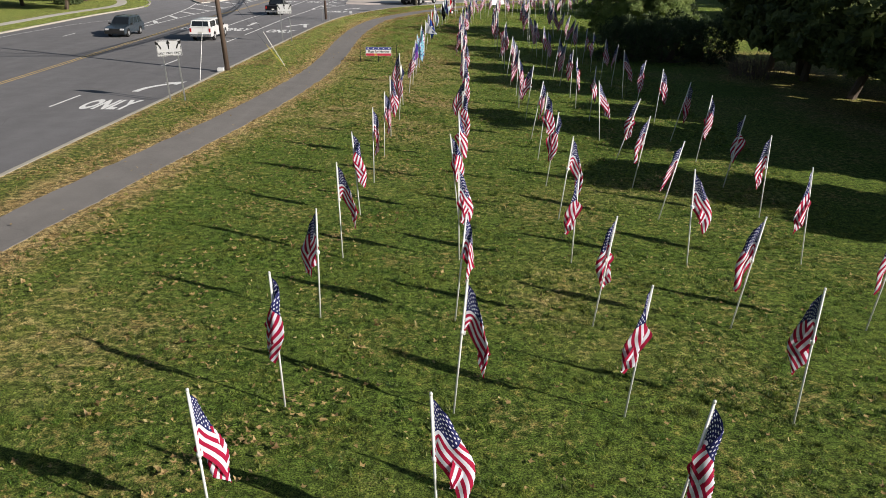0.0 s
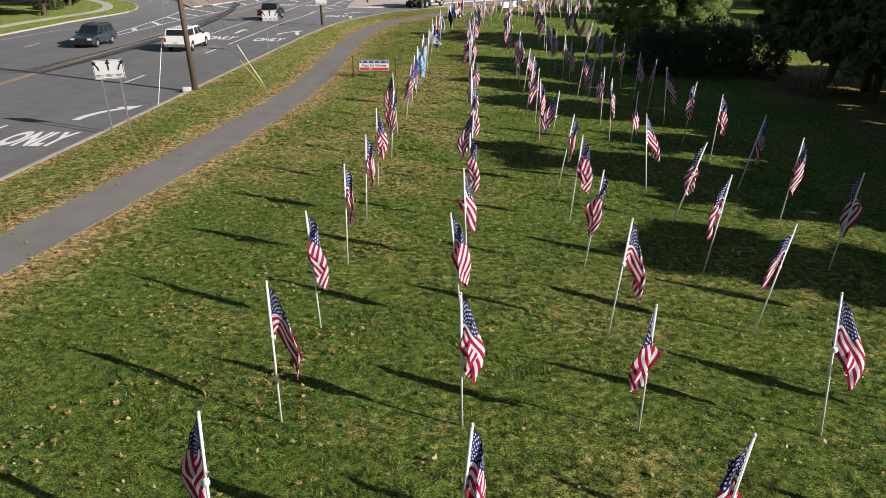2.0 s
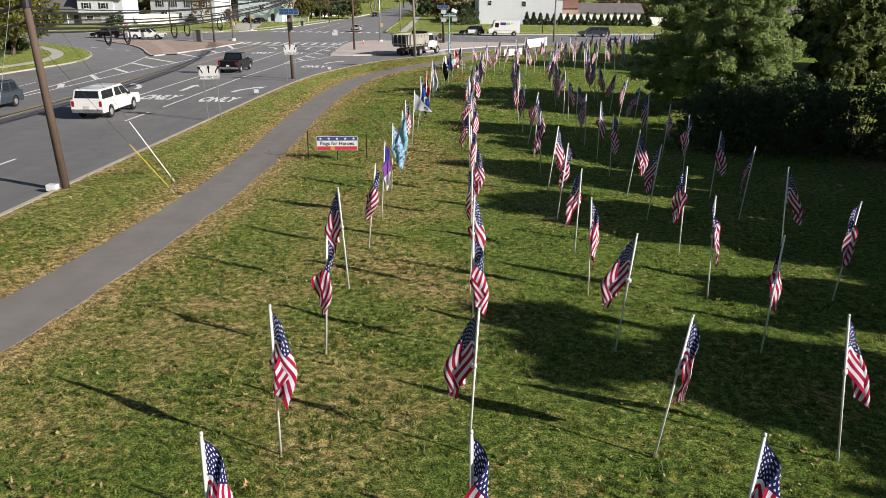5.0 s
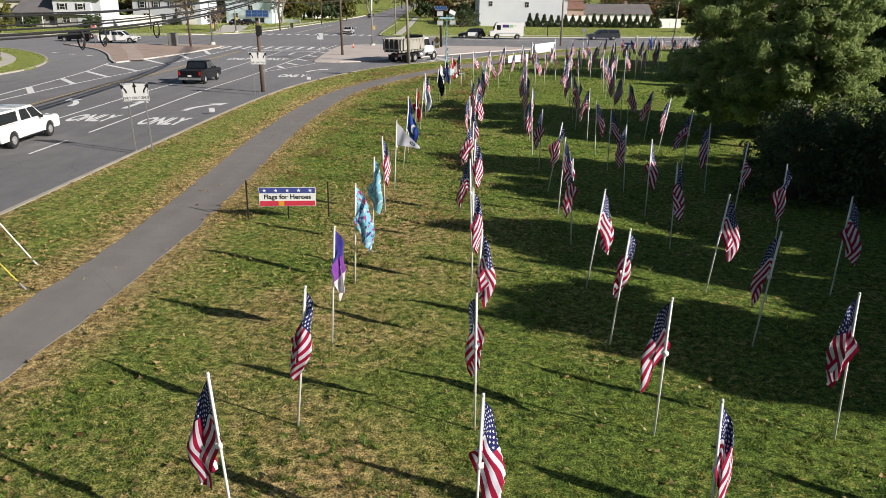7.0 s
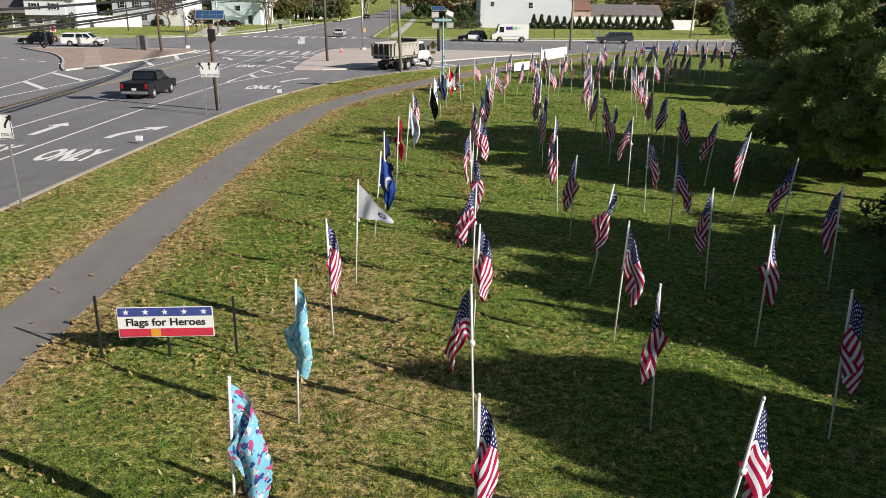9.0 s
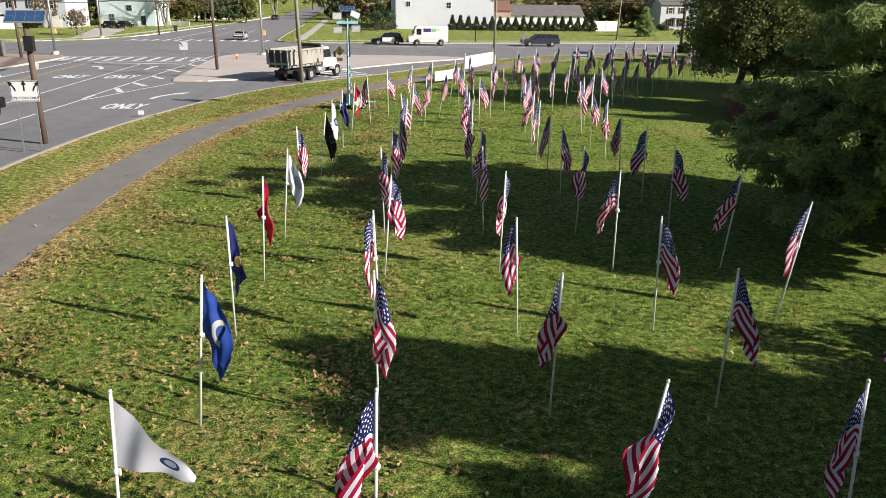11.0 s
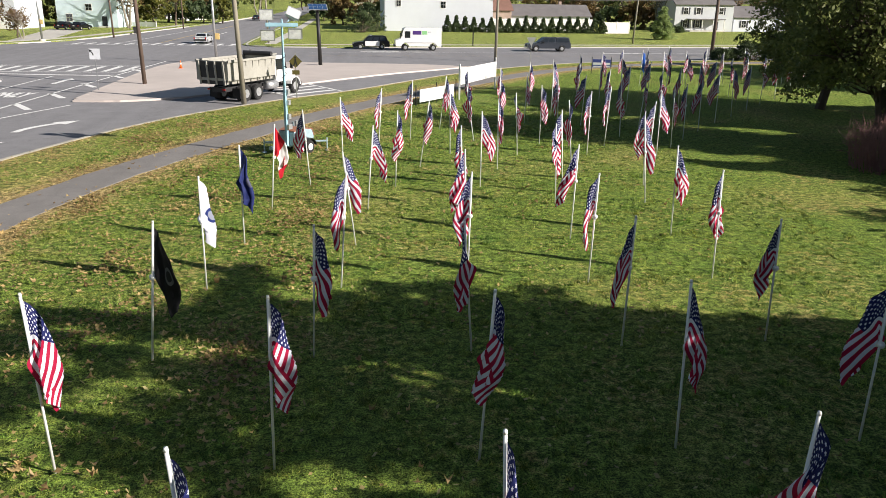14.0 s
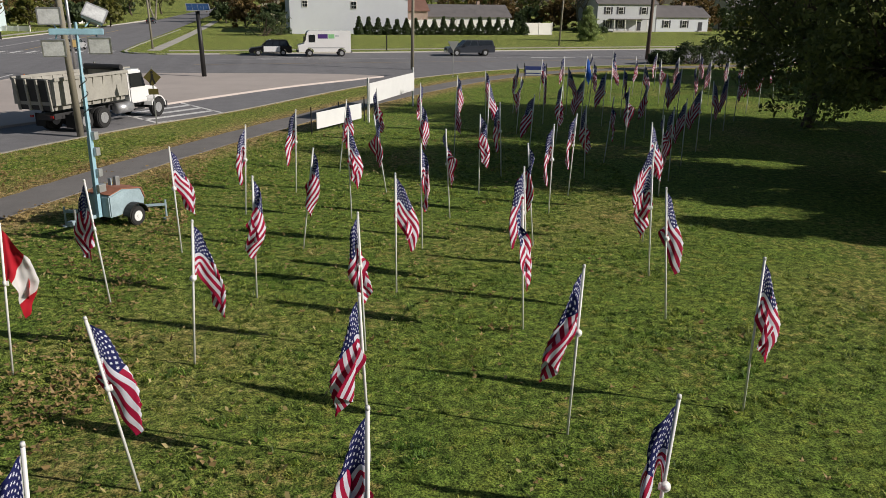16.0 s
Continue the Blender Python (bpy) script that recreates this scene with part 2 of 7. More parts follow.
def stars_and_stripes(n, l, u, v):
    odd = maths(n, l, "MODULO", maths(n, l, "FLOOR", maths(n, l, "MULTIPLY", v, 13.0)), 2.0)
    col = mix_col(n, l, odd, RED, WHITE)
    canton = maths(n, l, "MULTIPLY", maths(n, l, "LESS_THAN", u, 0.4), maths(n, l, "LESS_THAN", v, 7 / 13))
    i, j = maths(n, l, "MULTIPLY", u, 30.0), maths(n, l, "MULTIPLY", v, 10 * 13 / 7)
    a, b = maths(n, l, "MULTIPLY", maths(n, l, "ADD", i, j), 0.5), maths(n, l, "MULTIPLY", maths(n, l, "SUBTRACT", i, j), 0.5)
    da, db = maths(n, l, "SUBTRACT", a, maths(n, l, "ROUND", a)), maths(n, l, "SUBTRACT", b, maths(n, l, "ROUND", b))
    di, dj = maths(n, l, "ADD", da, db), maths(n, l, "SUBTRACT", da, db)
    dist = maths(n, l, "SQRT", maths(n, l, "ADD", maths(n, l, "MULTIPLY", di, di), maths(n, l, "MULTIPLY", dj, dj)))
    angle = maths(n, l, "ARCTAN2", di, dj)
    edge = maths(n, l, "MULTIPLY_ADD", maths(n, l, "COSINE", maths(n, l, "MULTIPLY", angle, 5.0)), -0.1, 0.34)
    star = maths(n, l, "LESS_THAN", dist, edge)
    inner = maths(n, l, "MULTIPLY", maths(n, l, "MULTIPLY", maths(n, l, "GREATER_THAN", u, 0.017), maths(n, l, "LESS_THAN", u, 0.383)), maths(n, l, "MULTIPLY", maths(n, l, "GREATER_THAN", v, 0.027), maths(n, l, "LESS_THAN", v, 0.511)))
    col = mix_col(n, l, canton, col, mix_col(n, l, maths(n, l, "MULTIPLY", star, inner), NAVY, WHITE))
    return mix_col(n, l, maths(n, l, "LESS_THAN", u, 0.02), col, (0.75, 0.75, 0.72))


def seal_on(field, seal, second=None, size=0.2, cu=0.5, cv=0.5):
    def colour_of(n, l, u, v):
        du, dv = maths(n, l, "MULTIPLY", maths(n, l, "SUBTRACT", u, cu), 1.67), maths(n, l, "SUBTRACT", v, cv)
        d = maths(n, l, "SQRT", maths(n, l, "ADD", maths(n, l, "MULTIPLY", du, du), maths(n, l, "MULTIPLY", dv, dv)))
        col = mix_col(n, l, maths(n, l, "LESS_THAN", d, size), field, seal)
        if second:
            col = mix_col(n, l, maths(n, l, "LESS_THAN", d, size * 0.62), col, second)
        return mix_col(n, l, maths(n, l, "LESS_THAN", u, 0.02), col, (0.75, 0.75, 0.72))
    return colour_of


def bands(*stops):
    """Upright or level bands: ('u' or 'v', limit, colour), the first colour without a limit."""
    def colour_of(n, l, u, v):
        col = None
        for axis, limit, c in stops:
            if col is None:
                rgb = n.new("ShaderNodeRGB")
                rgb.outputs[0].default_value = (*c, 1)
                col = rgb.outputs[0]
            else:
                col = mix_col(n, l, maths(n, l, "GREATER_THAN", u if axis == "u" else v, limit), col, c)
        return col
    return colour_of


M_US = cloth("flag_us", stars_and_stripes)
M_PVC = surface("white_pvc", (0.78, 0.78, 0.76), 0.45, dark=0.85, light=1.05, bump=0.03)
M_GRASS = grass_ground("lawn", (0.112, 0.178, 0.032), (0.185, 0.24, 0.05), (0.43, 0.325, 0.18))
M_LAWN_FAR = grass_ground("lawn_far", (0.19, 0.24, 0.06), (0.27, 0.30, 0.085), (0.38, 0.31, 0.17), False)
M_ROAD = asphalt("road_asphalt", (0.165, 0.163, 0.165), 0.15, 1.38)
M_PATH = asphalt("path_asphalt", (0.19, 0.18, 0.168), 0.08, 1.15)
M_KERB = surface("kerb_concrete", (0.45, 0.42, 0.35), 0.85, dark=0.65, coarse=0.8)
M_PAINT = surface("road_paint", (0.84, 0.84, 0.82), 0.7, dark=0.78, light=1.1, coarse=3, fine=14)
M_YELLOW = surface("yellow_paint", (0.58, 0.42, 0.17), 0.7, dark=0.7, coarse=3, fine=14)
M_CONCRETE = surface("island_concrete", (0.54, 0.48, 0.44), 0.85, coarse=0.25, dark=0.8, light=1.12)
M_WALK = surface("sidewalk", (0.50, 0.48, 0.43), 0.85, coarse=0.4, dark=0.8)
M_BRICKPAVE = surface("brick_paving", (0.40, 0.30, 0.25), 0.85, coarse=0.4, fine=6)
M_BARK = surface("bark", (0.10, 0.075, 0.055), 0.9, coarse=3, fine=18, bump=0.8)
M_POLEWOOD = surface("pole_wood", (0.115, 0.08, 0.06), 0.85, coarse=0.7, fine=20, bump=0.5)
M_GREYWOOD = surface("grey_pole_wood", (0.24, 0.22, 0.17), 0.85, coarse=0.7, fine=20, bump=0.5)
M_GALV = surface("galvanised", (0.45, 0.46, 0.47), 0.45, metal=0.8, bump=0.03)
M_BLACK = surface("black_metal", (0.02, 0.02, 0.02), 0.5, metal=0.2, bump=0.03)
M_RUBBER = surface("rubber", (0.02, 0.02, 0.02), 0.85, bump=0.1)
M_GLASS = surface("dark_glass", (0.012, 0.015, 0.018), 0.08, dark=0.9, light=1.1, bump=0.0, spec=0.8)
M_NEEDLE = leafy("pine_needles", (0.19, 0.28, 0.11), (0.47, 0.55, 0.22), 0.58)
# a darker copy of the needles: the woods' shade is put into the colour
M_NEEDLE_SHADED = leafy("shaded_needles", (0.085, 0.12, 0.05), (0.25, 0.29, 0.105), 0.45)
M_YEW = leafy("yew_leaves", (0.04, 0.07, 0.028), (0.11, 0.145, 0.06), 0.3)
M_LEAF = leafy("broad_leaves", (0.085, 0.12, 0.042), (0.25, 0.27, 0.085), 0.45)
M_TWIG = surface("red_twigs", (0.24, 0.12, 0.105), 0.8, bump=0.1)
M_BROWNTWIG = surface("brown_twigs", (0.16, 0.11, 0.08), 0.85, bump=0.1)
M_FALLEN = leafy("fallen_leaves", (0.13, 0.07, 0.028), (0.60, 0.44, 0.19), 0.2)
M_PALE = leafy("pale_leaves", (0.24, 0.17, 0.06), (0.56, 0.48, 0.22), 0.2)
M_BLADE = blade_grass("grass_blades", (0.068, 0.13, 0.02), (0.31, 0.39, 0.09))


# ---- building helpers ----
def smooth(u):
    u = min(1.0, max(0.0, u))
    return u * u * (3 - 2 * u)


def ground_z(x, y):
    """Height of the grass: the field is level, the roadside a little higher."""
    return 0.3 * smooth((-x - 8) / 6) * (1 - smooth((y - 95) / 25))


def road_z(x, y):
    return ground_z(x, y) - 0.12


def mesh_of(name, bm, mats, smooth_shade=False):
    me = bpy.data.meshes.new(name)
    bm.to_mesh(me)
    bm.free()
    for m in mats if isinstance(mats, (list, tuple)) else (mats,):
        me.materials.append(m)
    if smooth_shade:
        me.polygons.foreach_set("use_smooth", [True] * len(me.polygons))
    return me


def part(name, bm, material, parent=None, label="", smooth_shade=False):
    ob = new(name, mesh_of(name, bm, material, smooth_shade))
    if parent:
        ob.parent = parent
    return tagged(ob, label) if label else ob


def thing(name, m, label, category, group="", kind=""):
    ob = new(name)
    ob.empty_display_size = 0.2
    ob.matrix_basis = m
    return tagged(ob, label, category, group, kind)


def box(bm, c, s, rot=None, taper=1.0, bevel=0.0):
    """A box of size s round c; taper narrows its top."""
    t = Matrix.Translation(c) @ (rot if rot else Matrix()) @ Matrix.Diagonal((*s, 1))
    made = bmesh.ops.create_cube(bm, size=1.0)["verts"]
    for v in made:
        if v.co.z > 0 and taper != 1.0:
            v.co.x *= taper
            v.co.y *= taper
        v.co = t @ v.co
    if bevel:
        edges = {e for v in made for e in v.link_edges}
        bmesh.ops.bevel(bm, geom=list(edges), offset=bevel, segments=2, affect="EDGES", profile=0.6)
    return bm


def rod(bm, a, b, r0, r1=None, sides=8, cap=True):
    """A straight tapered rod from a to b."""
    a, b = Vector(a), Vector(b)
    q = (b - a).to_track_quat("Z", "Y").to_matrix()
    r1 = r0 if r1 is None else r1
    rings = []
    for centre, r in ((a, r0), (b, r1)):
        rings.append([bm.verts.new(centre + q @ Vector((r * math.cos(2 * math.pi * i / sides), r * math.sin(2 * math.pi * i / sides), 0))) for i in range(sides)])
    for i in range(sides):
        bm.faces.new((rings[0][i], rings[0][(i + 1) % sides], rings[1][(i + 1) % sides], rings[1][i]))
    if cap:
        bm.faces.new(rings[0][::-1])
        bm.faces.new(rings[1])
    return bm


def tube(bm, pts, r, sides=6):
    """A bent round cord through pts."""
    rings = []
    for i, p in enumerate(pts):
        d = Vector(pts[min(i + 1, len(pts) - 1)]) - Vector(pts[max(i - 1, 0)])
        q = d.to_track_quat("Z", "Y").to_matrix()
        rings.append([bm.verts.new(Vector(p) + q @ Vector((r * math.cos(2 * math.pi * k / sides), r * math.sin(2 * math.pi * k / sides), 0))) for k in range(sides)])
    for a, b in zip(rings, rings[1:]):
        for k in range(sides):
            bm.faces.new((a[k], a[(k + 1) % sides], b[(k + 1) % sides], b[k]))
    return bm


def extrude_side(bm, profile, y0, y1):
    """A prism of a side view (x, z) between y0 and y1."""
    a = [bm.verts.new((x, y0, z)) for x, z in profile]
    b = [bm.verts.new((x, y1, z)) for x, z in profile]
    k = len(profile)
    for i in range(k):
        bm.faces.new((a[i], a[(i + 1) % k], b[(i + 1) % k], b[i]))
    bm.faces.new(a[::-1])
    bm.faces.new(b)
    bmesh.ops.recalc_face_normals(bm, faces=bm.faces)
    return bm


def from_arrays(name, verts, faces, mats, smooth_shade=False):
    me = bpy.data.meshes.new(name)
    verts, faces = np.asarray(verts, dtype=np.float32), np.asarray(faces, dtype=np.int32)
    k = faces.shape[1]
    me.vertices.add(len(verts))
    me.vertices.foreach_set("co", verts.ravel())
    me.loops.add(faces.size)
    me.loops.foreach_set("vertex_index", faces.ravel())
    me.polygons.add(len(faces))
    me.polygons.foreach_set("loop_start", np.arange(0, faces.size, k, dtype=np.int32))
    me.polygons.foreach_set("use_smooth", np.full(len(faces), smooth_shade))
    me.update(calc_edges=True)
    for m in mats if isinstance(mats, (list, tuple)) else (mats,):
        me.materials.append(m)
    return me


def interp(pairs, y):
    return float(np.interp(y, [p[0] for p in pairs], [p[1] for p in pairs]))


def along(line, step):
    """Points every step metres on a smoothed polyline."""
    pts = np.array(line, dtype=float)
    for _ in range(2):
        q = np.empty((2 * len(pts) - 2, 2))
        q[0::2], q[1::2] = 0.75 * pts[:-1] + 0.25 * pts[1:], 0.25 * pts[:-1] + 0.75 * pts[1:]
        pts = np.vstack((pts[:1], q, pts[-1:]))
    d = np.concatenate(([0], np.cumsum(np.hypot(*np.diff(pts, axis=0).T))))
    s = np.arange(0, d[-1], step)
    return np.stack((np.interp(s, d, pts[:, 0]), np.interp(s, d, pts[:, 1])), axis=1)


def normals_of(pts):
    t = np.gradient(pts, axis=0)
    t /= np.linalg.norm(t, axis=1)[:, None]
    return np.stack((t[:, 1], -t[:, 0]), axis=1)  # to the right of the way


def ribbon(pts, left, right, z_of, lift=0.0, drop=0.0):
    """A strip along pts between two offsets to the right, drop deep at its sides."""
    nr = normals_of(pts)
    bm = bmesh.new()
    rows = []
    for (x, y), (a, b) in zip(pts, nr):
        row = []
        for off, dz in ((left, -drop), (left, 0), (right, 0), (right, -drop)):
            px, py = x + a * off, y + b * off
            row.append(bm.verts.new((px, py, z_of(px, py) + lift + dz)))
        rows.append(row)
    for r, s in zip(rows, rows[1:]):
        for i in range(3):
            if drop or i == 1:
                bm.faces.new((r[i], r[i + 1], s[i + 1], s[i]))
    return bm


def filled(outline, z_of, step=4.0, side=0.2):
    """A raised piece of ground over an outline, following z_of, with sides."""
    bm = bmesh.new()
    face = bm.faces.new([bm.verts.new((x, y, 0)) for x, y in outline])
    bmesh.ops.triangulate(bm, faces=[face])
    for axis in (0, 1):
        lo, hi = min(p[axis] for p in outline), max(p[axis] for p in outline)
        for c in np.arange(lo + step, hi, step):
            co, no = [0, 0, 0], [0, 0, 0]
            co[axis], no[axis] = float(c), 1
            bmesh.ops.bisect_plane(bm, geom=bm.verts[:] + bm.edges[:] + bm.faces[:], plane_co=co, plane_no=no)
    rim = [e for e in bm.edges if e.is_boundary]
    down = bmesh.ops.extrude_edge_only(bm, edges=rim)["geom"]
    low = {v for v in down if isinstance(v, bmesh.types.BMVert)}
    for v in bm.verts:
        v.co.z = z_of(v.co.x, v.co.y) - (side if v in low else 0)
    bmesh.ops.recalc_face_normals(bm, faces=bm.faces)
    return bm


# ---- ground, road, path ----
KERB_LINE = [(-18.0, -60), (-17.2, 0), (-16.5, 28), (-15.7, 45), (-15.2, 60), (-14.7, 75), (-14.2, 88), (-13.6, 96), (-12.9, 104), (-11.2, 114), (-8.6, 121.5), (-5.0, 127.5), (-1.8, 132), (1.8, 136), (6.2, 143), (10.9, 150), (16.5, 156.5), (25, 163.5), (36, 167.5), (58, 171.5), (140, 180)]
PATH_LINE = [(-19.0, -20), (-15.5, 5), (-13.2, 22), (-11.4, 35), (-10.7, 40), (-9.5, 51), (-9.1, 60.5), (-9.3, 70), (-9.6, 80), (-9.4, 89.5), (-8.8, 98), (-7.4, 105.5), (-4.6, 113), (-0.8, 121.3), (2.9, 128), (8.0, 136.5), (14.6, 146), (20.5, 153.5), (29, 160.5), (44, 165.5), (75, 170)]
kerb_pts, path_pts = along(KERB_LINE, 1.0), along(PATH_LINE, 1.0)

far = 1800
base = bmesh.new()
bmesh.ops.create_grid(base, x_segments=40, y_segments=40, size=far)
for v in base.verts:
    v.co.z = -0.45
ground = tagged(part("ground", base, M_LAWN_FAR), "wide grassy suburban ground reaching the horizon", "ground", kind="structure")

rb = bmesh.new()
xs = [-160, -120, -90, -70, -55, -45, -38, -32, -27, -23, -20, -18, -16, -15, -14, -13, -12, -11, -10, -9, -8, 0, 12, 30, 60, 100, 160]
ys = [-80, -40, 0, 40, 80, 92] + [95 + 2.5 * i for i in range(11)] + [125, 140, 155, 165, 178, 192, 205]
grid = [[rb.verts.new((x, y, road_z(x, y))) for x in xs] for y in ys]
for r, s in zip(grid, grid[1:]):
    for i in range(len(xs) - 1):
        rb.faces.new((r[i], r[i + 1], s[i + 1], s[i]))
end = [rb.verts.new((x, y, road_z(x, y))) for x, y in ((-38, 204.9), (-15, 204.9), (-19, 330), (-30, 330))]
rb.faces.new(end)
end2 = [rb.verts.new((x, y, -0.121)) for x, y in ((-30, 329.9), (-19, 329.9), (-28, 700), (-39, 700))]
rb.faces.new(end2)
road = tagged(part("road", rb, M_ROAD), "worn grey asphalt road and intersection with lane markings", "road", kind="structure")

# the field: rows across, from the kerb to the woods
kx = lambda y: float(np.interp(y, kerb_pts[:, 1], kerb_pts[:, 0]))
cols = np.concatenate((np.arange(0, 33, 0.6), np.arange(33, 60, 1.5), np.array([62, 70, 85, 110])))
rows_y = np.concatenate((np.arange(-60, -4, 4), np.arange(-4, 171, 0.6)))
fv, dry = [], []
for y in rows_y:
    k = kx(y)
    for i, c in enumerate(cols):
        x = k + 0.08 + c
        d = float(np.min(np.hypot(path_pts[:, 0] - x, path_pts[:, 1] - y)))
        lump = noise.noise((x * 0.35, y * 0.35, 0)) * 0.03 + noise.noise((x * 1.3, y * 1.3, 4)) * 0.012
        fv.append((x, y, ground_z(x, y) + (lump if 0 < i and d > 1.3 else 0)))
        near = max(0.0, 1 - max(0, d - 0.9) / 2.4) * 1.05
        kerbside = max(0.0, 1 - c / 1.1) * 0.8
        verge = 0.3 * smooth((float(np.interp(y, path_pts[:, 1], path_pts[:, 0])) - x) / 1.2)
        needles = (0.55 + 0.5 * noise.noise((x * 0.2, y * 0.2, 5))) * smooth((x - 17) / 5) * smooth((80 - y) / 9) * smooth((y - 22) / 10) * smooth((46 - x) / 10)
        mid = 0.8 * smooth(1.6 * (1 - abs(y - 53) / 24)) * smooth(1.5 * (1 - abs(x + 3.5) / 9)) * (0.55 + 0.9 * max(-0.3, noise.noise((x * 0.25, y * 0.25, 2))))
        dry.append(min(1, max(near, kerbside, mid, verge, needles, 0.45 * (noise.noise((x * 0.16, y * 0.16, 9)) + 0.15))))
nc = len(cols)
ff = [(r * nc + i, r * nc + i + 1, (r + 1) * nc + i + 1, (r + 1) * nc + i) for r in range(len(rows_y) - 1) for i in range(nc - 1)]
fme = from_arrays("field", fv, ff, M_GRASS, True)
fme.attributes.new("dry", "FLOAT", "POINT").data.foreach_set("value", np.array(dry, dtype=np.float32))
field = tagged(new("field_ground", fme), "green autumn lawn with dry patches beside the path", "lawn", kind="structure")

path_bm = ribbon(along(PATH_LINE, 0.4), -0.95, 0.95, ground_z, 0.02, 0.1)
for v in path_bm.verts:  # grass creeps unevenly over its edges
    j = noise.noise((v.co.x * 0.9, v.co.y * 0.9, 3)) * 0.09 + noise.noise((v.co.x * 3.1, v.co.y * 3.1, 8)) * 0.05
    v.co.x += j
tagged(part("path", path_bm, M_PATH), "grey asphalt footpath curving through the grass", "path", kind="structure")
tagged(part("kerb", ribbon(kerb_pts, -0.1, 0.12, ground_z, 0.02, 0.3), M_KERB), "low pale concrete kerb beside the road", "kerb", kind="structure")

# ---- flags ----
def drape(rng, style):
    """A limp cloth hung from its top corner by the pole: points and print coordinates. style: how far it swings out."""
    nu, nv = 30, 18
    fly, hoist = 1.5, 0.9
    phi = radians(rng.uniform(54, 68))
    squeeze, amp, k, ph = rng.uniform(0.72, 0.98), rng.uniform(0.025, 0.05), rng.uniform(7, 11), rng.uniform(0, 6.28)
    sway, side = rng.uniform(-0.12, 0.16), rng.choice((-1, 1))
    fold = rng.uniform(0.36, 0.5)
    if style == "mid":
        phi, squeeze, amp, fold, sway = radians(rng.uniform(50, 56)), rng.uniform(0.5, 0.6), rng.uniform(0.04, 0.07), 0.8, 0.05
    twist = rng.uniform(-0.7, 0.7)
    across = rng.choice((0.0, 0.0, 0.1, 0.2)) if style == "limp" else 0.0  # how far the cloth has blown to the other side of the pole
    vs, uvs = [], []
    for j in range(nv + 1):
        for i in range(nu + 1):
            u, v = fly * i / nu, hoist * j / nv
            w = smooth(u / 0.55)
            a = u * math.cos(phi) - v * math.sin(phi) * w + 0.42 * w
            down = (1 - w) * v * 1.08 + w * (u * math.sin(phi) * 0.98 + v * math.cos(phi) + 0.05)
            turn = a / fold  # pleats: the cloth goes to and fro
            pleat = fold * (turn if turn < 1 else 1 - 0.9 * (turn - 1) if turn < 2 else 0.1 + 0.8 * (turn - 2))
            lat = squeeze * pleat * min(1.1, 0.3 + 0.75 * down) * (1 - 0.3 * smooth((down - 1.2) / 0.55)) + 0.02 * w * math.sin(5 * u + ph)
            lat += sway * w * down - across * w * smooth(down / 0.8)
            dep = side * (0.05 * w * smooth(down / 0.3) + 0.05 * max(0.0, turn - 0.6)) + amp * w * math.sin(k * a + ph) + 0.35 * amp * math.sin(2.3 * k * a + 1.7 * ph) * w
            dep += w * (side * 0.25 * across + 0.3 * amp * math.sin(9.0 * down + 4.0 * a + ph) + 0.16 * amp * math.sin(19.0 * down - 7.0 * a + 2.0 * ph))
            if style == "out":
                lat, dep = 0.66 * u, 0.05 * w * math.sin(6 * u + 3 * v + ph)
                down = v * (1 - 0.95 * u / fly) + 0.92 * u / fly
            c, s = math.cos(twist * down), math.sin(twist * down)
            x, y = lat * c - dep * s, lat * s + dep * c
            vs.append((x + 0.024, y, -down))
            uvs.append((i / nu, j / nv))
    return vs, uvs, nu, nv


def flag_mesh(name, rng, style, material):
    vs, uvs, nu, nv = drape(rng, style)
    faces = [(j * (nu + 1) + i, j * (nu + 1) + i + 1, (j + 1) * (nu + 1) + i + 1, (j + 1) * (nu + 1) + i) for j in range(nv) for i in range(nu)]
    me = from_arrays(name, vs, faces, material, True)
    layer = me.uv_layers.new(name="UVMap")
    flat = np.array(uvs, dtype=np.float32)[np.array(faces).ravel()]
    layer.data.foreach_set("uv", flat.ravel())
    return me


def pole_meshes(height):
    b = rod(bmesh.new(), (0, 0, -0.1), (0, 0, height), 0.021, sides=10)
    pole = mesh_of("pole", b, M_PVC, True)
    c = rod(bmesh.new(), (0, 0, height - 0.01), (0, 0, height + 0.03), 0.026, 0.02, 10)
    cap = mesh_of("cap", c, M_PVC, True)
    r = rod(bmesh.new(), (0, 0, height - 1.1), (0, 0, height - 1.02), 0.034, sides=10)
    box(r, (0.03, 0, height - 1.06), (0.07, 0.03, 0.09), bevel=0.01)
    d = rod(bmesh.new(), (-0.03, -0.035, height - 1.06), (0.03, -0.055, height - 1.06), 0.03, sides=8)
    rod(d, (0, -0.03, height - 1.06), (0, -0.05, height - 1.05), 0.06, 0.056, 16)
    return pole, cap, mesh_of("clip", r, M_PVC, True), mesh_of("disc", d, M_PVC, True)


FLAG_RNG = random.Random(7)
POLE_H = 2.82
POLE_ME, CAP_ME, CLIP_ME, DISC_ME = pole_meshes(POLE_H)
US_MESHES = [flag_mesh("flag_cloth", FLAG_RNG, "limp", M_US) for _ in range(14)]


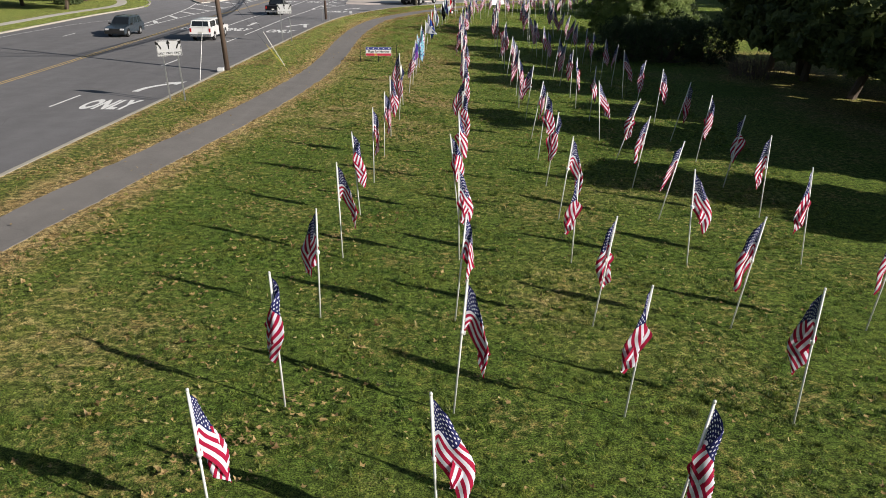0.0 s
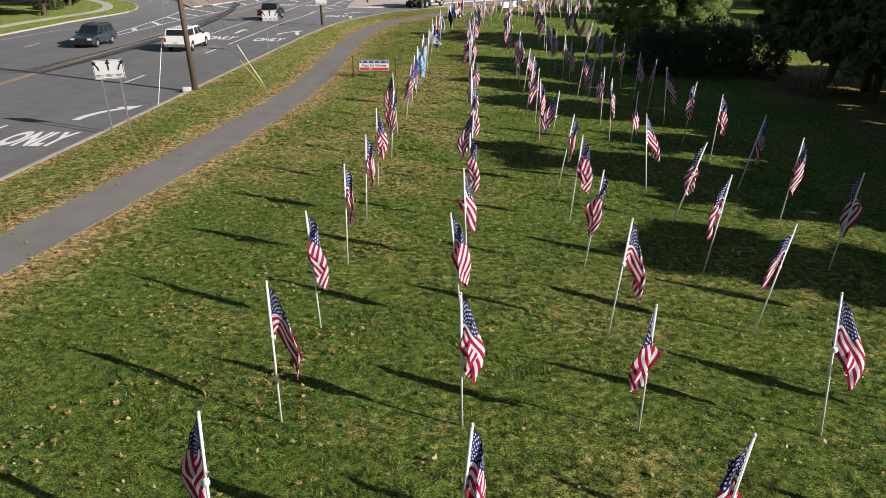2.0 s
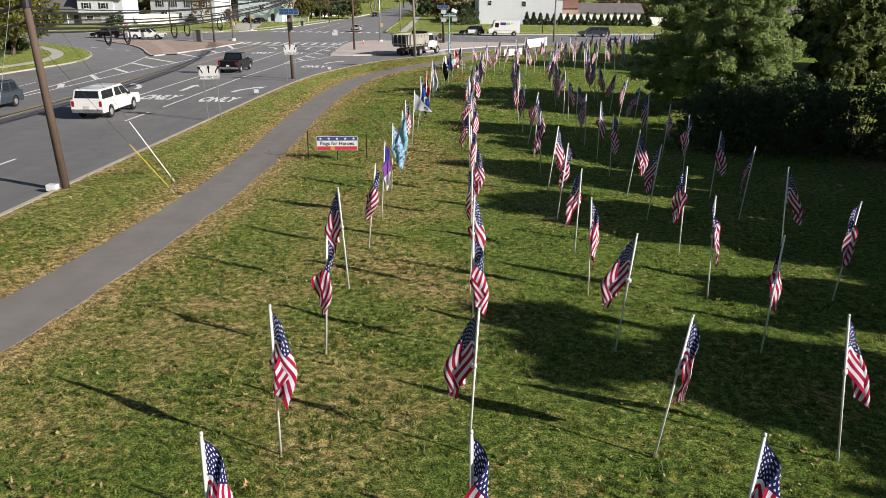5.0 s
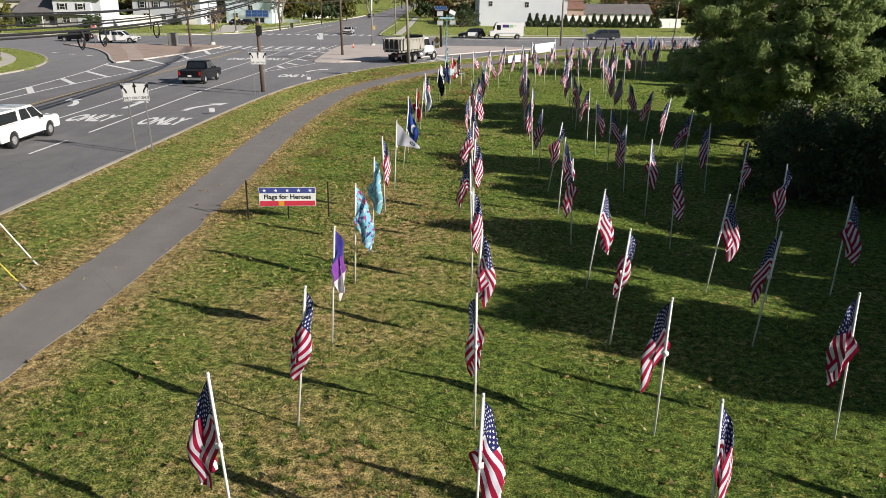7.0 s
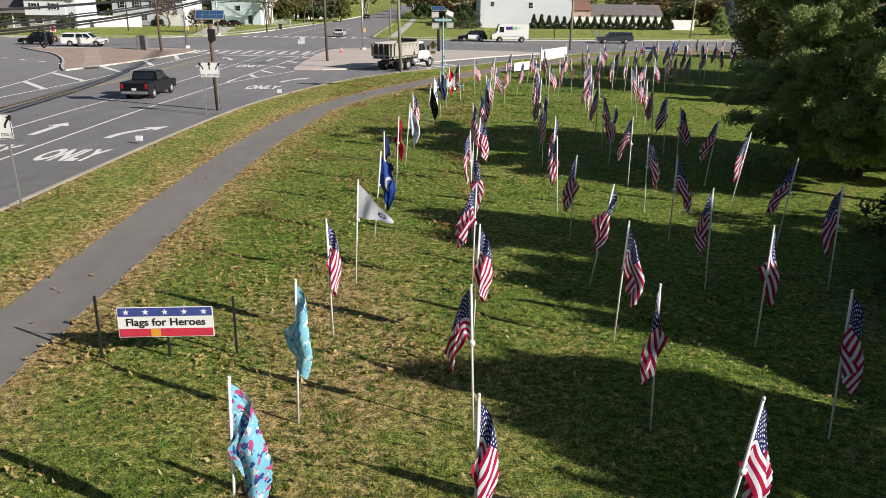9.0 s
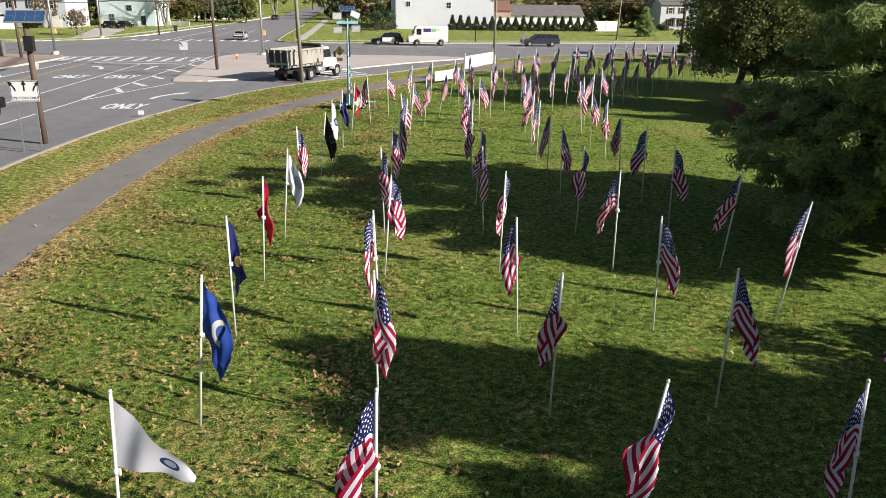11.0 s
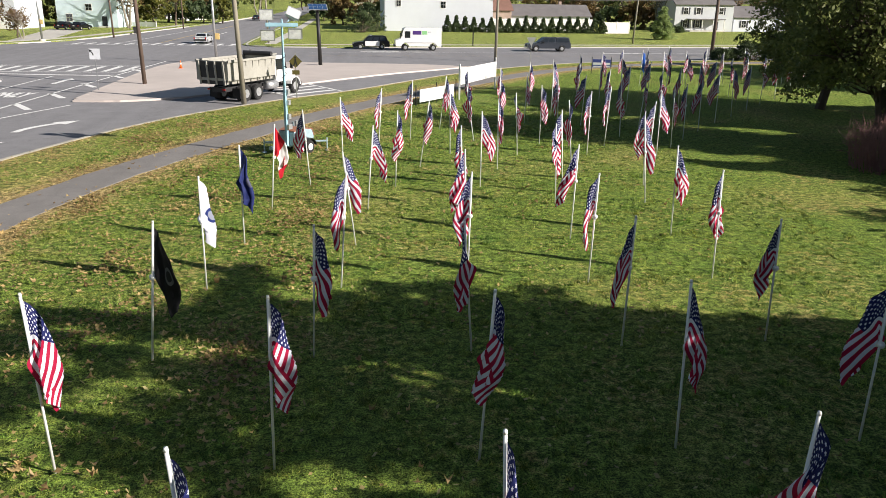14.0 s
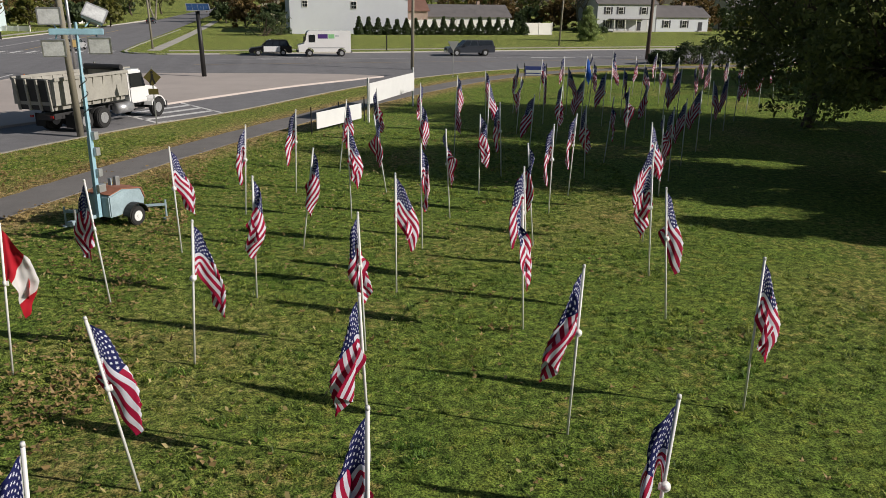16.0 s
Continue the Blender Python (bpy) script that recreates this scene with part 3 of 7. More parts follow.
def flag(x, y, lean, cloth_me, heading, label, back=0.0, height=1.0):
    base = Vector((x, y, ground_z(x, y)))
    axis = Vector((lean, back, POLE_H)).normalized()
    spin = Vector((0, 0, 1)).rotation_difference(axis).to_matrix().to_4x4()
    ob = thing("flag", Matrix.Translation(base) @ spin @ pose(0, 0, 0, 0, 0, heading) @ Matrix.Diagonal((1, 1, height, 1)), label, "flag", "flags on the lawn")
    for name, me, z in (("pole", POLE_ME, 0), ("cap", CAP_ME, 0), ("clip", CLIP_ME, 0), ("flag_cloth", cloth_me, POLE_H - 0.09)):
        child = new(name, me)
        child.parent = ob
        child.location.z = z
    if FLAG_RNG.random() < 0.3:
        disc = new("disc", DISC_ME)
        disc.parent = ob
        disc.rotation_euler.z = -radians(heading)
    return ob


ROW_Y = [9.3, 13.15, 17.1, 21.3, 25.35, 29.1, 33.1, 36.9, 40.9, 44.9, 48.65, 52.4, 56.2, 59.95, 63.7, 67.35, 71.65, 75.4, 79.2, 82.95, 86.8, 90.7, 94.8]
FIRST_COLUMN = [(9, -3.3), (13, -3.03), (21, -2.93), (29, -2.7), (41, -2.43), (52, -2.2), (64, -1.97), (75, -1.75), (83, -1.48), (87, -1.3), (91, -0.97), (95, -0.73)]
SPACING = [(13, 3.3), (48, 3.24), (64, 3.17), (83, 3.11), (95, 3.2)]
# how far the top of each pole stands to the side, column by column
# how far each pole stands off its place in the row, column by column
SIDE_FIRST = [0.0, -0.01, 0.03, 0.02, 0.0, 0.01, 0.02, -0.05, 0.02, -0.09, 0.0, 0.0, -0.02, 0.02, 0.01, 0.02, 0.03, -0.04, -0.02, -0.02, -0.01, 0.11, 0.15, 0.11, 0.0, -0.01, -0.03, 0.02, -0.0, 0.02]
SIDE_SECOND = [0.0, -0.01, 0.01, 0.1, 0.01, 0.06, 0.09, 0.05, 0.12, 0.02, 0.06, 0.04, 0.01, 0.02, 0.02, 0.02, 0.02, 0.01, 0.05, -0.02, 0.05, 0.04, 0.15, 0.09, -0.01, -0.03, -0.01, 0.09, -0.01, 0.0]
SIDE_THIRD = [0.0, 0.01, 0.02, 0.05, 0.1, 0.05, 0.08, 0.11, 0.16, 0.04, 0.11, -0.01, -0.02, 0.04, 0.06, 0.02, -0.0, -0.03, 0.06, 0.02, 0.02, -0.0, 0.05, 0.12, 0.0, -0.03, 0.02, -0.05, 0.05, -0.02]
SIDE_FOURTH = [0.0, -0.06, 0.05, 0.11, 0.2, 0.07, 0.2, 0.11, 0.29, 0.02, 0.19, 0.04, 0.01, -0.01, 0.05, -0.05, 0.02, -0.01, 0.14, -0.07, 0.04, -0.06, -0.09, 0.09, 0.13, -0.02, -0.06, 0.02, 0.01, 0.0]
SIDE_FIFTH = [0.0, -0.02, 0.03, 0.22, 0.5, 0.36, 0.39, 0.21, 0.49, 0.18, 0.15, 0.27, 0.15, 0.07, 0.07, 0.14, 0.13, 0.19, 0.2, -0.06, 0.01, -0.1, -0.01, 0.08, 0.2, -0.02, -0.02, 0.02, 0.01, 0.0]
SIDES = (SIDE_FIRST, SIDE_SECOND, SIDE_THIRD, SIDE_FOURTH, SIDE_FIFTH)
# and before or behind it, column by column
AHEAD_FIRST = [0, 0.12, 0.23, -0.1, -0.21, 0.04, -0.15, 0.03, 0.1, 0.24, 0.16, 0.02, 0.2, 0.21, 0.24, 0.25, -0.04, -0.02, -0.16, -0.13, 0.11, -0.11, -0.38, -0.22, 0.23, 0.18, 0.26, 0.6, -0.11, -0.04]
AHEAD_SECOND = [0, 0.05, 0.06, -0.05, 0.04, 0.02, -0.02, 0.08, 0.41, 0.05, 0.02, 0.19, -0.0, 0.06, 0.15, 0.18, -0.08, 0.1, 0.1, 0.1, -0.1, -0.1, -0.35, -0.51, -0.01, 0.11, 0.31, -0.1, -0.14, -0.09]
AHEAD_THIRD = [0, -0.02, 0.03, -0.22, -0.28, 0.01, -0.12, 0.15, 0.45, 0.05, 0.02, 0.14, 0.1, 0.16, 0.22, 0.19, 0.01, -0.1, 0.12, 0.04, 0.08, -0.03, -0.28, -0.36, 0.0, -0.08, 0.08, -0.18, -0.1, -0.14]
AHEAD_FOURTH = [0, -0.1, -0.07, -0.11, -0.14, -0.13, 0.14, 0.04, 0.53, 0.0, -0.07, 0.2, -0.13, -0.01, 0.16, 0.01, 0.11, -0.14, 0.1, 0.22, 0.07, 0.08, -0.23, -0.21, 0.34, 0.07, 0.08, 0.17, -0.12, -0.09]
AHEAD_FIFTH = [0, 0.01, 0.06, 0.04, 0.34, 0.23, 0.05, 0.11, 0.58, -0.08, -0.03, 0.38, -0.17, -0.13, -0.01, 0.26, -0.39, 0.6, 0.33, 0.2, 0.23, 0.12, -0.15, -0.07, 0.37, 0.07, 0.18, 0.17, -0.12, -0.09]
AHEADS = (AHEAD_FIRST, AHEAD_SECOND, AHEAD_THIRD, AHEAD_FOURTH, AHEAD_FIFTH)
# how far its top hangs to the side, column by column
LEAN_FIRST = [-0.15, -0.17, 0.02, -0.11, -0.24, -0.01, 0.03, -0.03, 0.11, -0.22, 0.27, 0.16, 0.07, 0.1, -0.07, 0.11, 0.25, 0.01, 0.12, 0.22, -0.05, 0.3, 0.07, 0.02, 0.23, -0.18, -0.06, 0.17, 0.11, 0.34]
LEAN_SECOND = [-0.15, 0.19, 0.2, -0.08, -0.32, -0.15, -0.04, 0.12, -0.05, 0.08, -0.03, 0.15, 0.0, -0.1, 0.1, 0.05, -0.05, -0.12, 0.2, -0.09, 0.07, 0.12, 0.19, -0.3, 0.21, 0.08, 0.37, -0.05, -0.42, 0.05]
LEAN_THIRD = [0.36, 0.25, 0.28, -0.03, 0.3, 0.27, 0.23, 0.44, 0.27, -0.1, 0.05, 0.25, 0.3, -0.11, 0.11, 0.44, 0.03, -0.17, 0.07, -0.13, 0.14, -0.25, 0.05, -0.14, -0.1, -0.02, -0.05, -0.16, -0.01, -0.16]
LEAN_FOURTH = [0.1, 0.08, 0.37, -0.08, 0.59, 0.41, 0.86, -0.26, 0.11, -0.1, -0.0, 0.27, 0.33, 0.01, -0.01, -0.09, -0.07, -0.11, -0.04, 0.11, -0.11, -0.05, -0.01, 0.07, -0.13, -0.22, -0.26, 0.02, 0.12, -0.14]
LEAN_FIFTH = [0.2, 0.2, 0.33, -0.11, 0.01, 0.47, 0.34, 0.64, 0.18, 0.34, -0.14, 0.23, 0.16, 0.03, 0.23, -0.06, 0.29, 0.43, 0.3, -0.12, -0.1, -0.25, -0.07, -0.14, -0.22, -0.2, 0.1, 0.0, -0.11, -0.09]
LEANS = (LEAN_FIRST, LEAN_SECOND, LEAN_THIRD, LEAN_FOURTH, LEAN_FIFTH)
# and forward, column by column
BACK_FIRST = [-0.05, 0.13, -0.08, 0.08, 0.13, -0.04, -0.02, -0.01, 0.02, 0.04, -0.05, -0.11, 0.06, -0.11, -0.0, 0.06, -0.06, -0.17, -0.05, -0.06, -0.11, -0.1, -0.25, -0.02, -0.12, -0.15, -0.09, -0.04, -0.1, -0.01]
BACK_SECOND = [-0.02, -0.05, -0.08, -0.35, 0.12, -0.08, -0.03, 0.01, -0.03, 0.04, -0.1, -0.05, -0.09, -0.1, -0.06, -0.04, -0.02, -0.02, 0.08, -0.26, -0.17, -0.4, -0.04, -0.4, -0.23, -0.26, -0.13, -0.03, -0.06, 0.0]
BACK_THIRD = [-0.15, 0.01, -0.21, -0.33, 0.04, -0.16, 0.02, 0.08, 0.02, -0.04, -0.09, -0.04, -0.13, -0.07, -0.04, -0.02, -0.21, -0.23, -0.07, -0.21, -0.08, -0.4, 0.03, -0.4, -0.1, -0.12, -0.07, -0.0, -0.0, -0.09]
BACK_FOURTH = [-0.06, 0.01, -0.08, 0.14, 0.05, 0.04, 0.11, 0.02, -0.08, -0.01, 0.05, -0.04, -0.03, 0.13, -0.09, 0.01, -0.3, -0.12, -0.11, -0.05, -0.12, -0.31, -0.31, -0.05, -0.02, -0.17, 0.01, -0.03, -0.07, -0.12]
BACK_FIFTH = [-0.11, -0.09, -0.05, 0.12, 0.11, 0.06, 0.05, 0.01, 0.01, 0.05, 0.02, -0.1, 0.01, -0.0, 0.05, 0.01, -0.01, -0.0, -0.01, -0.23, -0.19, -0.37, -0.05, -0.22, 0.11, -0.08, -0.05, 0.06, -0.1, -0.1]
BACKS = (BACK_FIRST, BACK_SECOND, BACK_THIRD, BACK_FOURTH, BACK_FIFTH)
CURVE = [(-0.35, 98.3), (0.08, 101.7), (1.12, 105.0), (2.23, 108.5), (3.67, 111.85), (5.28, 115.3), (6.99, 118.5), (9.0, 121.5), (11.2, 124.5), (13.5, 127.5), (15.9, 130.6), (18.4, 133.9), (21.0, 137.0), (23.7, 140.0), (26.6, 143.0), (29.7, 146.0)]
TILTS = [0.02, 0.03, 0.0, -0.07, -0.1, -0.19, -0.277, -0.31, -0.335, -0.36, -0.40, -0.42, -0.44, -0.46, -0.48, -0.5]
US_LABEL = "limp American flag on a white plastic pole in grass"

def busy(field, *inks):
    """A print of many small patches in a few inks."""
    def colour_of(n, l, u, v):
        uv = n.new("ShaderNodeCombineXYZ")
        l.new(u, uv.inputs[0])
        l.new(v, uv.inputs[1])
        col = field
        for i, (ink, least) in enumerate(inks):
            uv.inputs[2].default_value = 0.0
            shift = n.new("ShaderNodeMapping")
            shift.inputs["Location"].default_value = (3.7 * i, 1.3 * i, 2.1 * i)
            l.new(uv.outputs[0], shift.inputs["Vector"])
            f = noise_tex(n, l, shift.outputs[0], 6.0 + 2.5 * i, 2)
            col = mix_col(n, l, maths(n, l, "GREATER_THAN", f, least), col, ink)
        return col
    return colour_of


SPECIALS = {
    11: ("purple and white flag with faint writing on a white pole", bands(("u", 0, (0.06, 0.05, 0.32)), ("u", 0.3, (0.22, 0.06, 0.36)), ("u", 0.55, (0.7, 0.68, 0.75))), "limp"),
    12: ("light blue and pink printed flag on a white pole", busy((0.2, 0.52, 0.68), ((0.04, 0.08, 0.3), 0.56), ((0.5, 0.06, 0.2), 0.6), ((0.6, 0.7, 0.75), 0.6)), "limp"),
    13: ("pale blue printed flag on a white pole", busy((0.24, 0.56, 0.7), ((0.6, 0.74, 0.8), 0.55), ((0.05, 0.2, 0.42), 0.62)), "limp"),
    15: ("white flag with a small navy emblem, spread by wind", seal_on((0.73, 0.745, 0.84), (0.03, 0.05, 0.16), (0.35, 0.38, 0.48), 0.2, 0.66, 0.58), "out"),
    16: ("blue flag with a pale round seal on a white pole", seal_on((0.02, 0.06, 0.3), (0.5, 0.52, 0.5), (0.03, 0.08, 0.3), 0.27), "mid"),
    17: ("navy flag with a gold emblem on a white pole", seal_on((0.02, 0.03, 0.14), (0.5, 0.38, 0.08), (0.25, 0.2, 0.1), 0.14), "limp"),
    18: ("red flag with a faint emblem on a white pole", seal_on((0.42, 0.008, 0.035), (0.36, 0.05, 0.06), (0.5, 0.2, 0.12), 0.18), "limp"),
    19: ("white flag with a blue and red emblem", seal_on((0.73, 0.745, 0.84), (0.2, 0.42, 0.7), (0.6, 0.3, 0.35), 0.24, 0.5, 0.5), "mid"),
    21: ("black flag with a pale emblem on a white pole", seal_on((0.012, 0.012, 0.014), (0.12, 0.12, 0.12), (0.02, 0.02, 0.02), 0.2), "mid"),
    22: ("white flag with a round navy seal", seal_on((0.73, 0.745, 0.84), (0.03, 0.05, 0.2), (0.3, 0.32, 0.42), 0.22), "limp"),
    23: ("dark navy flag on a white pole", seal_on((0.02, 0.03, 0.13), (0.1, 0.1, 0.16), None, 0.15), "limp"),
    24: ("red and white flag with a blue emblem", bands(("u", 0, (0.5, 0.015, 0.03)), ("u", 0.33, (0.78, 0.76, 0.76)), ("u", 0.74, (0.5, 0.015, 0.03))), "mid"),
}


RIGHTWARD = (0.85, 0.75, 0.45, 0.3, 0.3)  # share of each column's flags that the breeze has left hanging to the right


def heading_for(rng, k):
    return rng.gauss(12, 24) if rng.random() < RIGHTWARD[k] else rng.gauss(192, 24)


rows = [[(interp(FIRST_COLUMN, y) + k * interp(SPACING, y), y + 0.06 * math.sin(3.1 * k + y)) for k in range(5)] for y in ROW_Y]
for (x, y), tilt in zip(CURVE, TILTS):
    step = Vector((1, tilt)).normalized() * 3.16
    rows.append([(x + step.x * k, y + step.y * k) for k in range(5)])
for r, row in enumerate(rows):
    for k, (x, y) in enumerate(row):
        if (r < 2 and k == 4) or (r < 1 and k == 3):
            continue
        lean, back = FLAG_RNG.gauss(0.03, 0.12), FLAG_RNG.gauss(-0.04, 0.08)
        if r < len(LEAN_FIRST):
            x, y, lean, back = x + SIDES[k][r], y + AHEADS[k][r], LEANS[k][r], BACKS[k][r]
        if k == 0 and r in SPECIALS:
            label, print_of, style = SPECIALS[r]
            me = flag_mesh("flag_cloth", FLAG_RNG, style, cloth("flag_print", print_of))
            flag(x, y, lean, me, FLAG_RNG.uniform(-15, 25) if style != "limp" else FLAG_RNG.uniform(-10, 40), label, back)
        else:
            flag(x, y, lean, FLAG_RNG.choice(US_MESHES), heading_for(FLAG_RNG, k), US_LABEL, back, FLAG_RNG.uniform(0.97, 1.02))
x, y = rows[-4][0]
flag(x + 4.3, y + 3.4, 0.1, flag_mesh("flag_cloth", FLAG_RNG, "limp", cloth("flag_print", bands(("u", 0, (0.03, 0.12, 0.5))))), -20, "plain bright blue flag on a white pole")

# ---- trees and shrubs ----
def leaf_cloud(rng, centres, radii, per, size, droop=0.0, long=1.0, thin=0.5):
    """Many small leaf faces scattered in clumps: arrays of points and triangles' corners."""
    centres, radii = np.asarray(centres), np.asarray(radii)
    c = np.repeat(centres, per, axis=0)
    r = np.repeat(radii, per)
    d = rng.normal(size=c.shape)
    d /= np.linalg.norm(d, axis=1)[:, None]
    pos = c + d * (r * rng.random(len(r)) ** 0.5)[:, None] * np.array((1, 1, 0.75))
    pos[:, 2] -= droop * r * rng.random(len(r))
    a = rng.normal(size=c.shape)
    a /= np.linalg.norm(a, axis=1)[:, None]
    b = np.cross(a, rng.normal(size=c.shape))
    b /= np.linalg.norm(b, axis=1)[:, None]
    s = size * rng.uniform(0.6, 1.4, len(r))[:, None]
    quads = np.stack((pos - a * s * long, pos - b * s * thin, pos + a * s * long, pos + b * s * thin), axis=1)
    return quads.reshape(-1, 3)


def quad_faces(n):
    return np.arange(n).reshape(-1, 4)


def limb(bm, a, b, r0, r1, rng, bends=3):
    """A bent, tapered limb."""
    a, b = Vector(a), Vector(b)
    last, rl = a, r0
    for i in range(1, bends + 1):
        t = i / bends
        p = a.lerp(b, t) + Vector(rng.normal(size=3)) * (b - a).length * 0.04 * (t < 1)
        r = r0 + (r1 - r0) * t
        rod(bm, last, p, rl, r, 7, cap=False)
        last, rl = p, r


def conifer(x, y, h, spread, seed, label, low=0.08, dense=1.0, leaf=0.16, thin=0.22, blunt=0.5, per=40, material=None):
    rng = np.random.default_rng(seed)
    ob = thing("conifer", pose(x, y, ground_z(x, y) - 0.05), label, "tree", "trees beside the lawn")
    bm = bmesh.new()
    limb(bm, (0, 0, 0), (0, 0, h), 0.02 * h + 0.05, 0.03, rng, 6)
    centres, radii = [], []
    z = h * low
    while z < h * 0.97:
        t = z / h
        reach = spread * (1 - t) ** blunt * rng.uniform(0.8, 1.1)
        for _ in range(max(4, int(8 * dense * (1 - t) + 3))):
            ang = rng.uniform(0, 6.283)
            ln = reach * rng.uniform(0.55, 1.08)
            rise = ln * rng.uniform(-0.12, 0.22)
            near = 0.76 if t < low + 0.05 else 1.0  # the lowest tier is shorter
            tip = (math.cos(ang) * ln * near, math.sin(ang) * ln * near, z + rise)
            limb(bm, (0, 0, z), tip, 0.035 + 0.008 * ln, 0.01, rng, 2)
            steps = max(2, int(ln / 0.55))
            for i in range(steps):
                f = 0.3 + 0.7 * (i + 0.5) / steps
                side = rng.normal(size=2) * 0.22 * ln * f * 0.5
                centres.append((tip[0] * f + side[0], tip[1] * f + side[1], z + rise * f + rng.normal() * 0.12))
                radii.append(rng.uniform(0.3, 0.55))
        z += h * rng.uniform(0.035, 0.06)
    part("trunk", bm, M_BARK, ob)
    v = leaf_cloud(rng, centres, radii, int(per * dense), leaf, 0.1, 1.3, thin)
    crown = new("crown", from_arrays("crown", v, quad_faces(len(v)), material or M_NEEDLE))
    crown.parent = ob
    return ob


def shrub(x, y, rx, ry, h, seed, label, material, leaf=0.09, count=260, per=30):
    rng = np.random.default_rng(seed)
    ob = thing("shrub", pose(x, y, ground_z(x, y) - 0.05), label, "shrub", "shrubs beside the lawn")
    bm = bmesh.new()
    centres, radii = [], []
    for i in range(count):
        ang, el = rng.uniform(0, 6.283), rng.uniform(0.0, 1.45)
        k = rng.uniform(0.72, 1.0) * (1 + 0.15 * math.sin(3 * ang + seed))
        c = (rx * k * math.cos(ang) * math.cos(el) ** 0.6, ry * k * math.sin(ang) * math.cos(el) ** 0.6, 0.15 + h * k * math.sin(el) * 0.92)
        centres.append(c)
        radii.append(rng.uniform(0.22, 0.5))
        if i % 6 == 0:
            limb(bm, (c[0] * 0.15, c[1] * 0.15, 0), c, 0.045, 0.012, rng, 2)
    part("woody_frame", bm, M_BARK, ob)
    v = leaf_cloud(rng, centres, radii, per, leaf)
    crown = new("foliage", from_arrays("foliage", v, quad_faces(len(v)), material))
    crown.parent = ob
    return ob


def broadleaf(x, y, h, spread, seed, label, material, low=0.25, count=420, per=34, leaf=0.13, name="broadleaf_tree"):
    rng = np.random.default_rng(seed)
    ob = thing(name, pose(x, y, ground_z(x, y) - 0.05), label, "tree", "trees beside the lawn")
    bm = bmesh.new()
    limb(bm, (0, 0, 0), (0.2, 0, h * 0.75), 0.03 * h, 0.08, rng, 5)
    centres, radii = [], []
    for i in range(count):
        ang, el = rng.uniform(0, 6.283), math.asin(rng.uniform(-0.75, 1.0))
        k = rng.uniform(0.55, 1.0) * (1 + 0.18 * math.sin(2.7 * ang + seed) * math.cos(3 * el))
        mid = h * (low + 1) / 2
        c = (spread * k * math.cos(ang) * math.cos(el), spread * k * math.sin(ang) * math.cos(el), mid + (h - mid) * k * math.sin(el))
        centres.append(c)
        radii.append(rng.uniform(0.4, 0.85))
        if i % 9 == 0:
            limb(bm, (0.1, 0, h * rng.uniform(0.2, 0.6)), c, 0.07, 0.015, rng, 3)
    part("trunk", bm, M_BARK, ob)
    v = leaf_cloud(rng, centres, radii, per, leaf, 0.3)
    crown = new("crown", from_arrays("crown", v, quad_faces(len(v)), material))
    crown.parent = ob
    return ob


def twig_shrub(x, y, r, h, seed, label, material, stems=160):
    rng = np.random.default_rng(seed)
    ob = thing("bare_shrub", pose(x, y, ground_z(x, y) - 0.03), label, "shrub", "shrubs beside the lawn")
    bm = bmesh.new()
    for _ in range(stems):
        a, q = rng.uniform(0, 6.283), rng.uniform(0, 1.0) ** 0.5 * 0.8 * r
        b, ln = a + rng.normal() * 0.5, rng.uniform(0.3, 1.0)
        tip = Vector((q * math.cos(a) + 0.35 * r * ln * math.cos(b), q * math.sin(a) + 0.35 * r * ln * math.sin(b), h * rng.uniform(0.35, 1.0) * (1.1 - 0.5 * q / r)))
        root = Vector((q * math.cos(a), q * math.sin(a), 0))
        mid = root.lerp(tip, 0.5) + Vector((0, 0, 0.15 * h))
        rod(bm, root, mid, 0.016, 0.011, 4, False)
        rod(bm, mid, tip, 0.011, 0.004, 4, False)
        for _ in range(3):
            f = rng.uniform(0.2, 0.9)
            p = mid.lerp(tip, f)
            rod(bm, p, p + Vector(rng.normal(size=3)) * 0.3 + Vector((0, 0, 0.2)), 0.006, 0.003, 3, False)
    part("thicket", bm, material, ob)
    return ob


PINE_LABEL = "large green pine with drooping lower branches beside the lawn"
WOOD_LABEL = "dark dense evergreen at the edge of the woods"
conifer(18.5, 81.9, 11.1, 6.5, 11, PINE_LABEL, 0.13, 1.6, 0.11, 0.3, 0.22, 112)
# two smaller pines added to widen the large pine's shadow on the lawn
conifer(18.7, 76.6, 8.9, 4.2, 12, "smaller green pine with a high crown, added to shade the lawn", 0.36, 1.5, 0.12, 0.36, 0.36, 80)
conifer(21.5, 84.6, 9.4, 4.0, 13, "smaller dense green pine beside the large one, added for shade", 0.08, 1.5, 0.13, 0.36, 0.4, 70)
WOOD_EDGE = [(28, 20, 12.2, 5.2), (26, 30.6, 12.6, 5.2), (27, 36.2, 9.6, 5), (25.5, 43.4, 12.3, 5.3), (25.5, 49.9, 12.9, 5.2), (25.5, 57, 12.2, 5.4), (26.5, 60, 14.2, 4.8), (25, 62.2, 12, 5.2)]
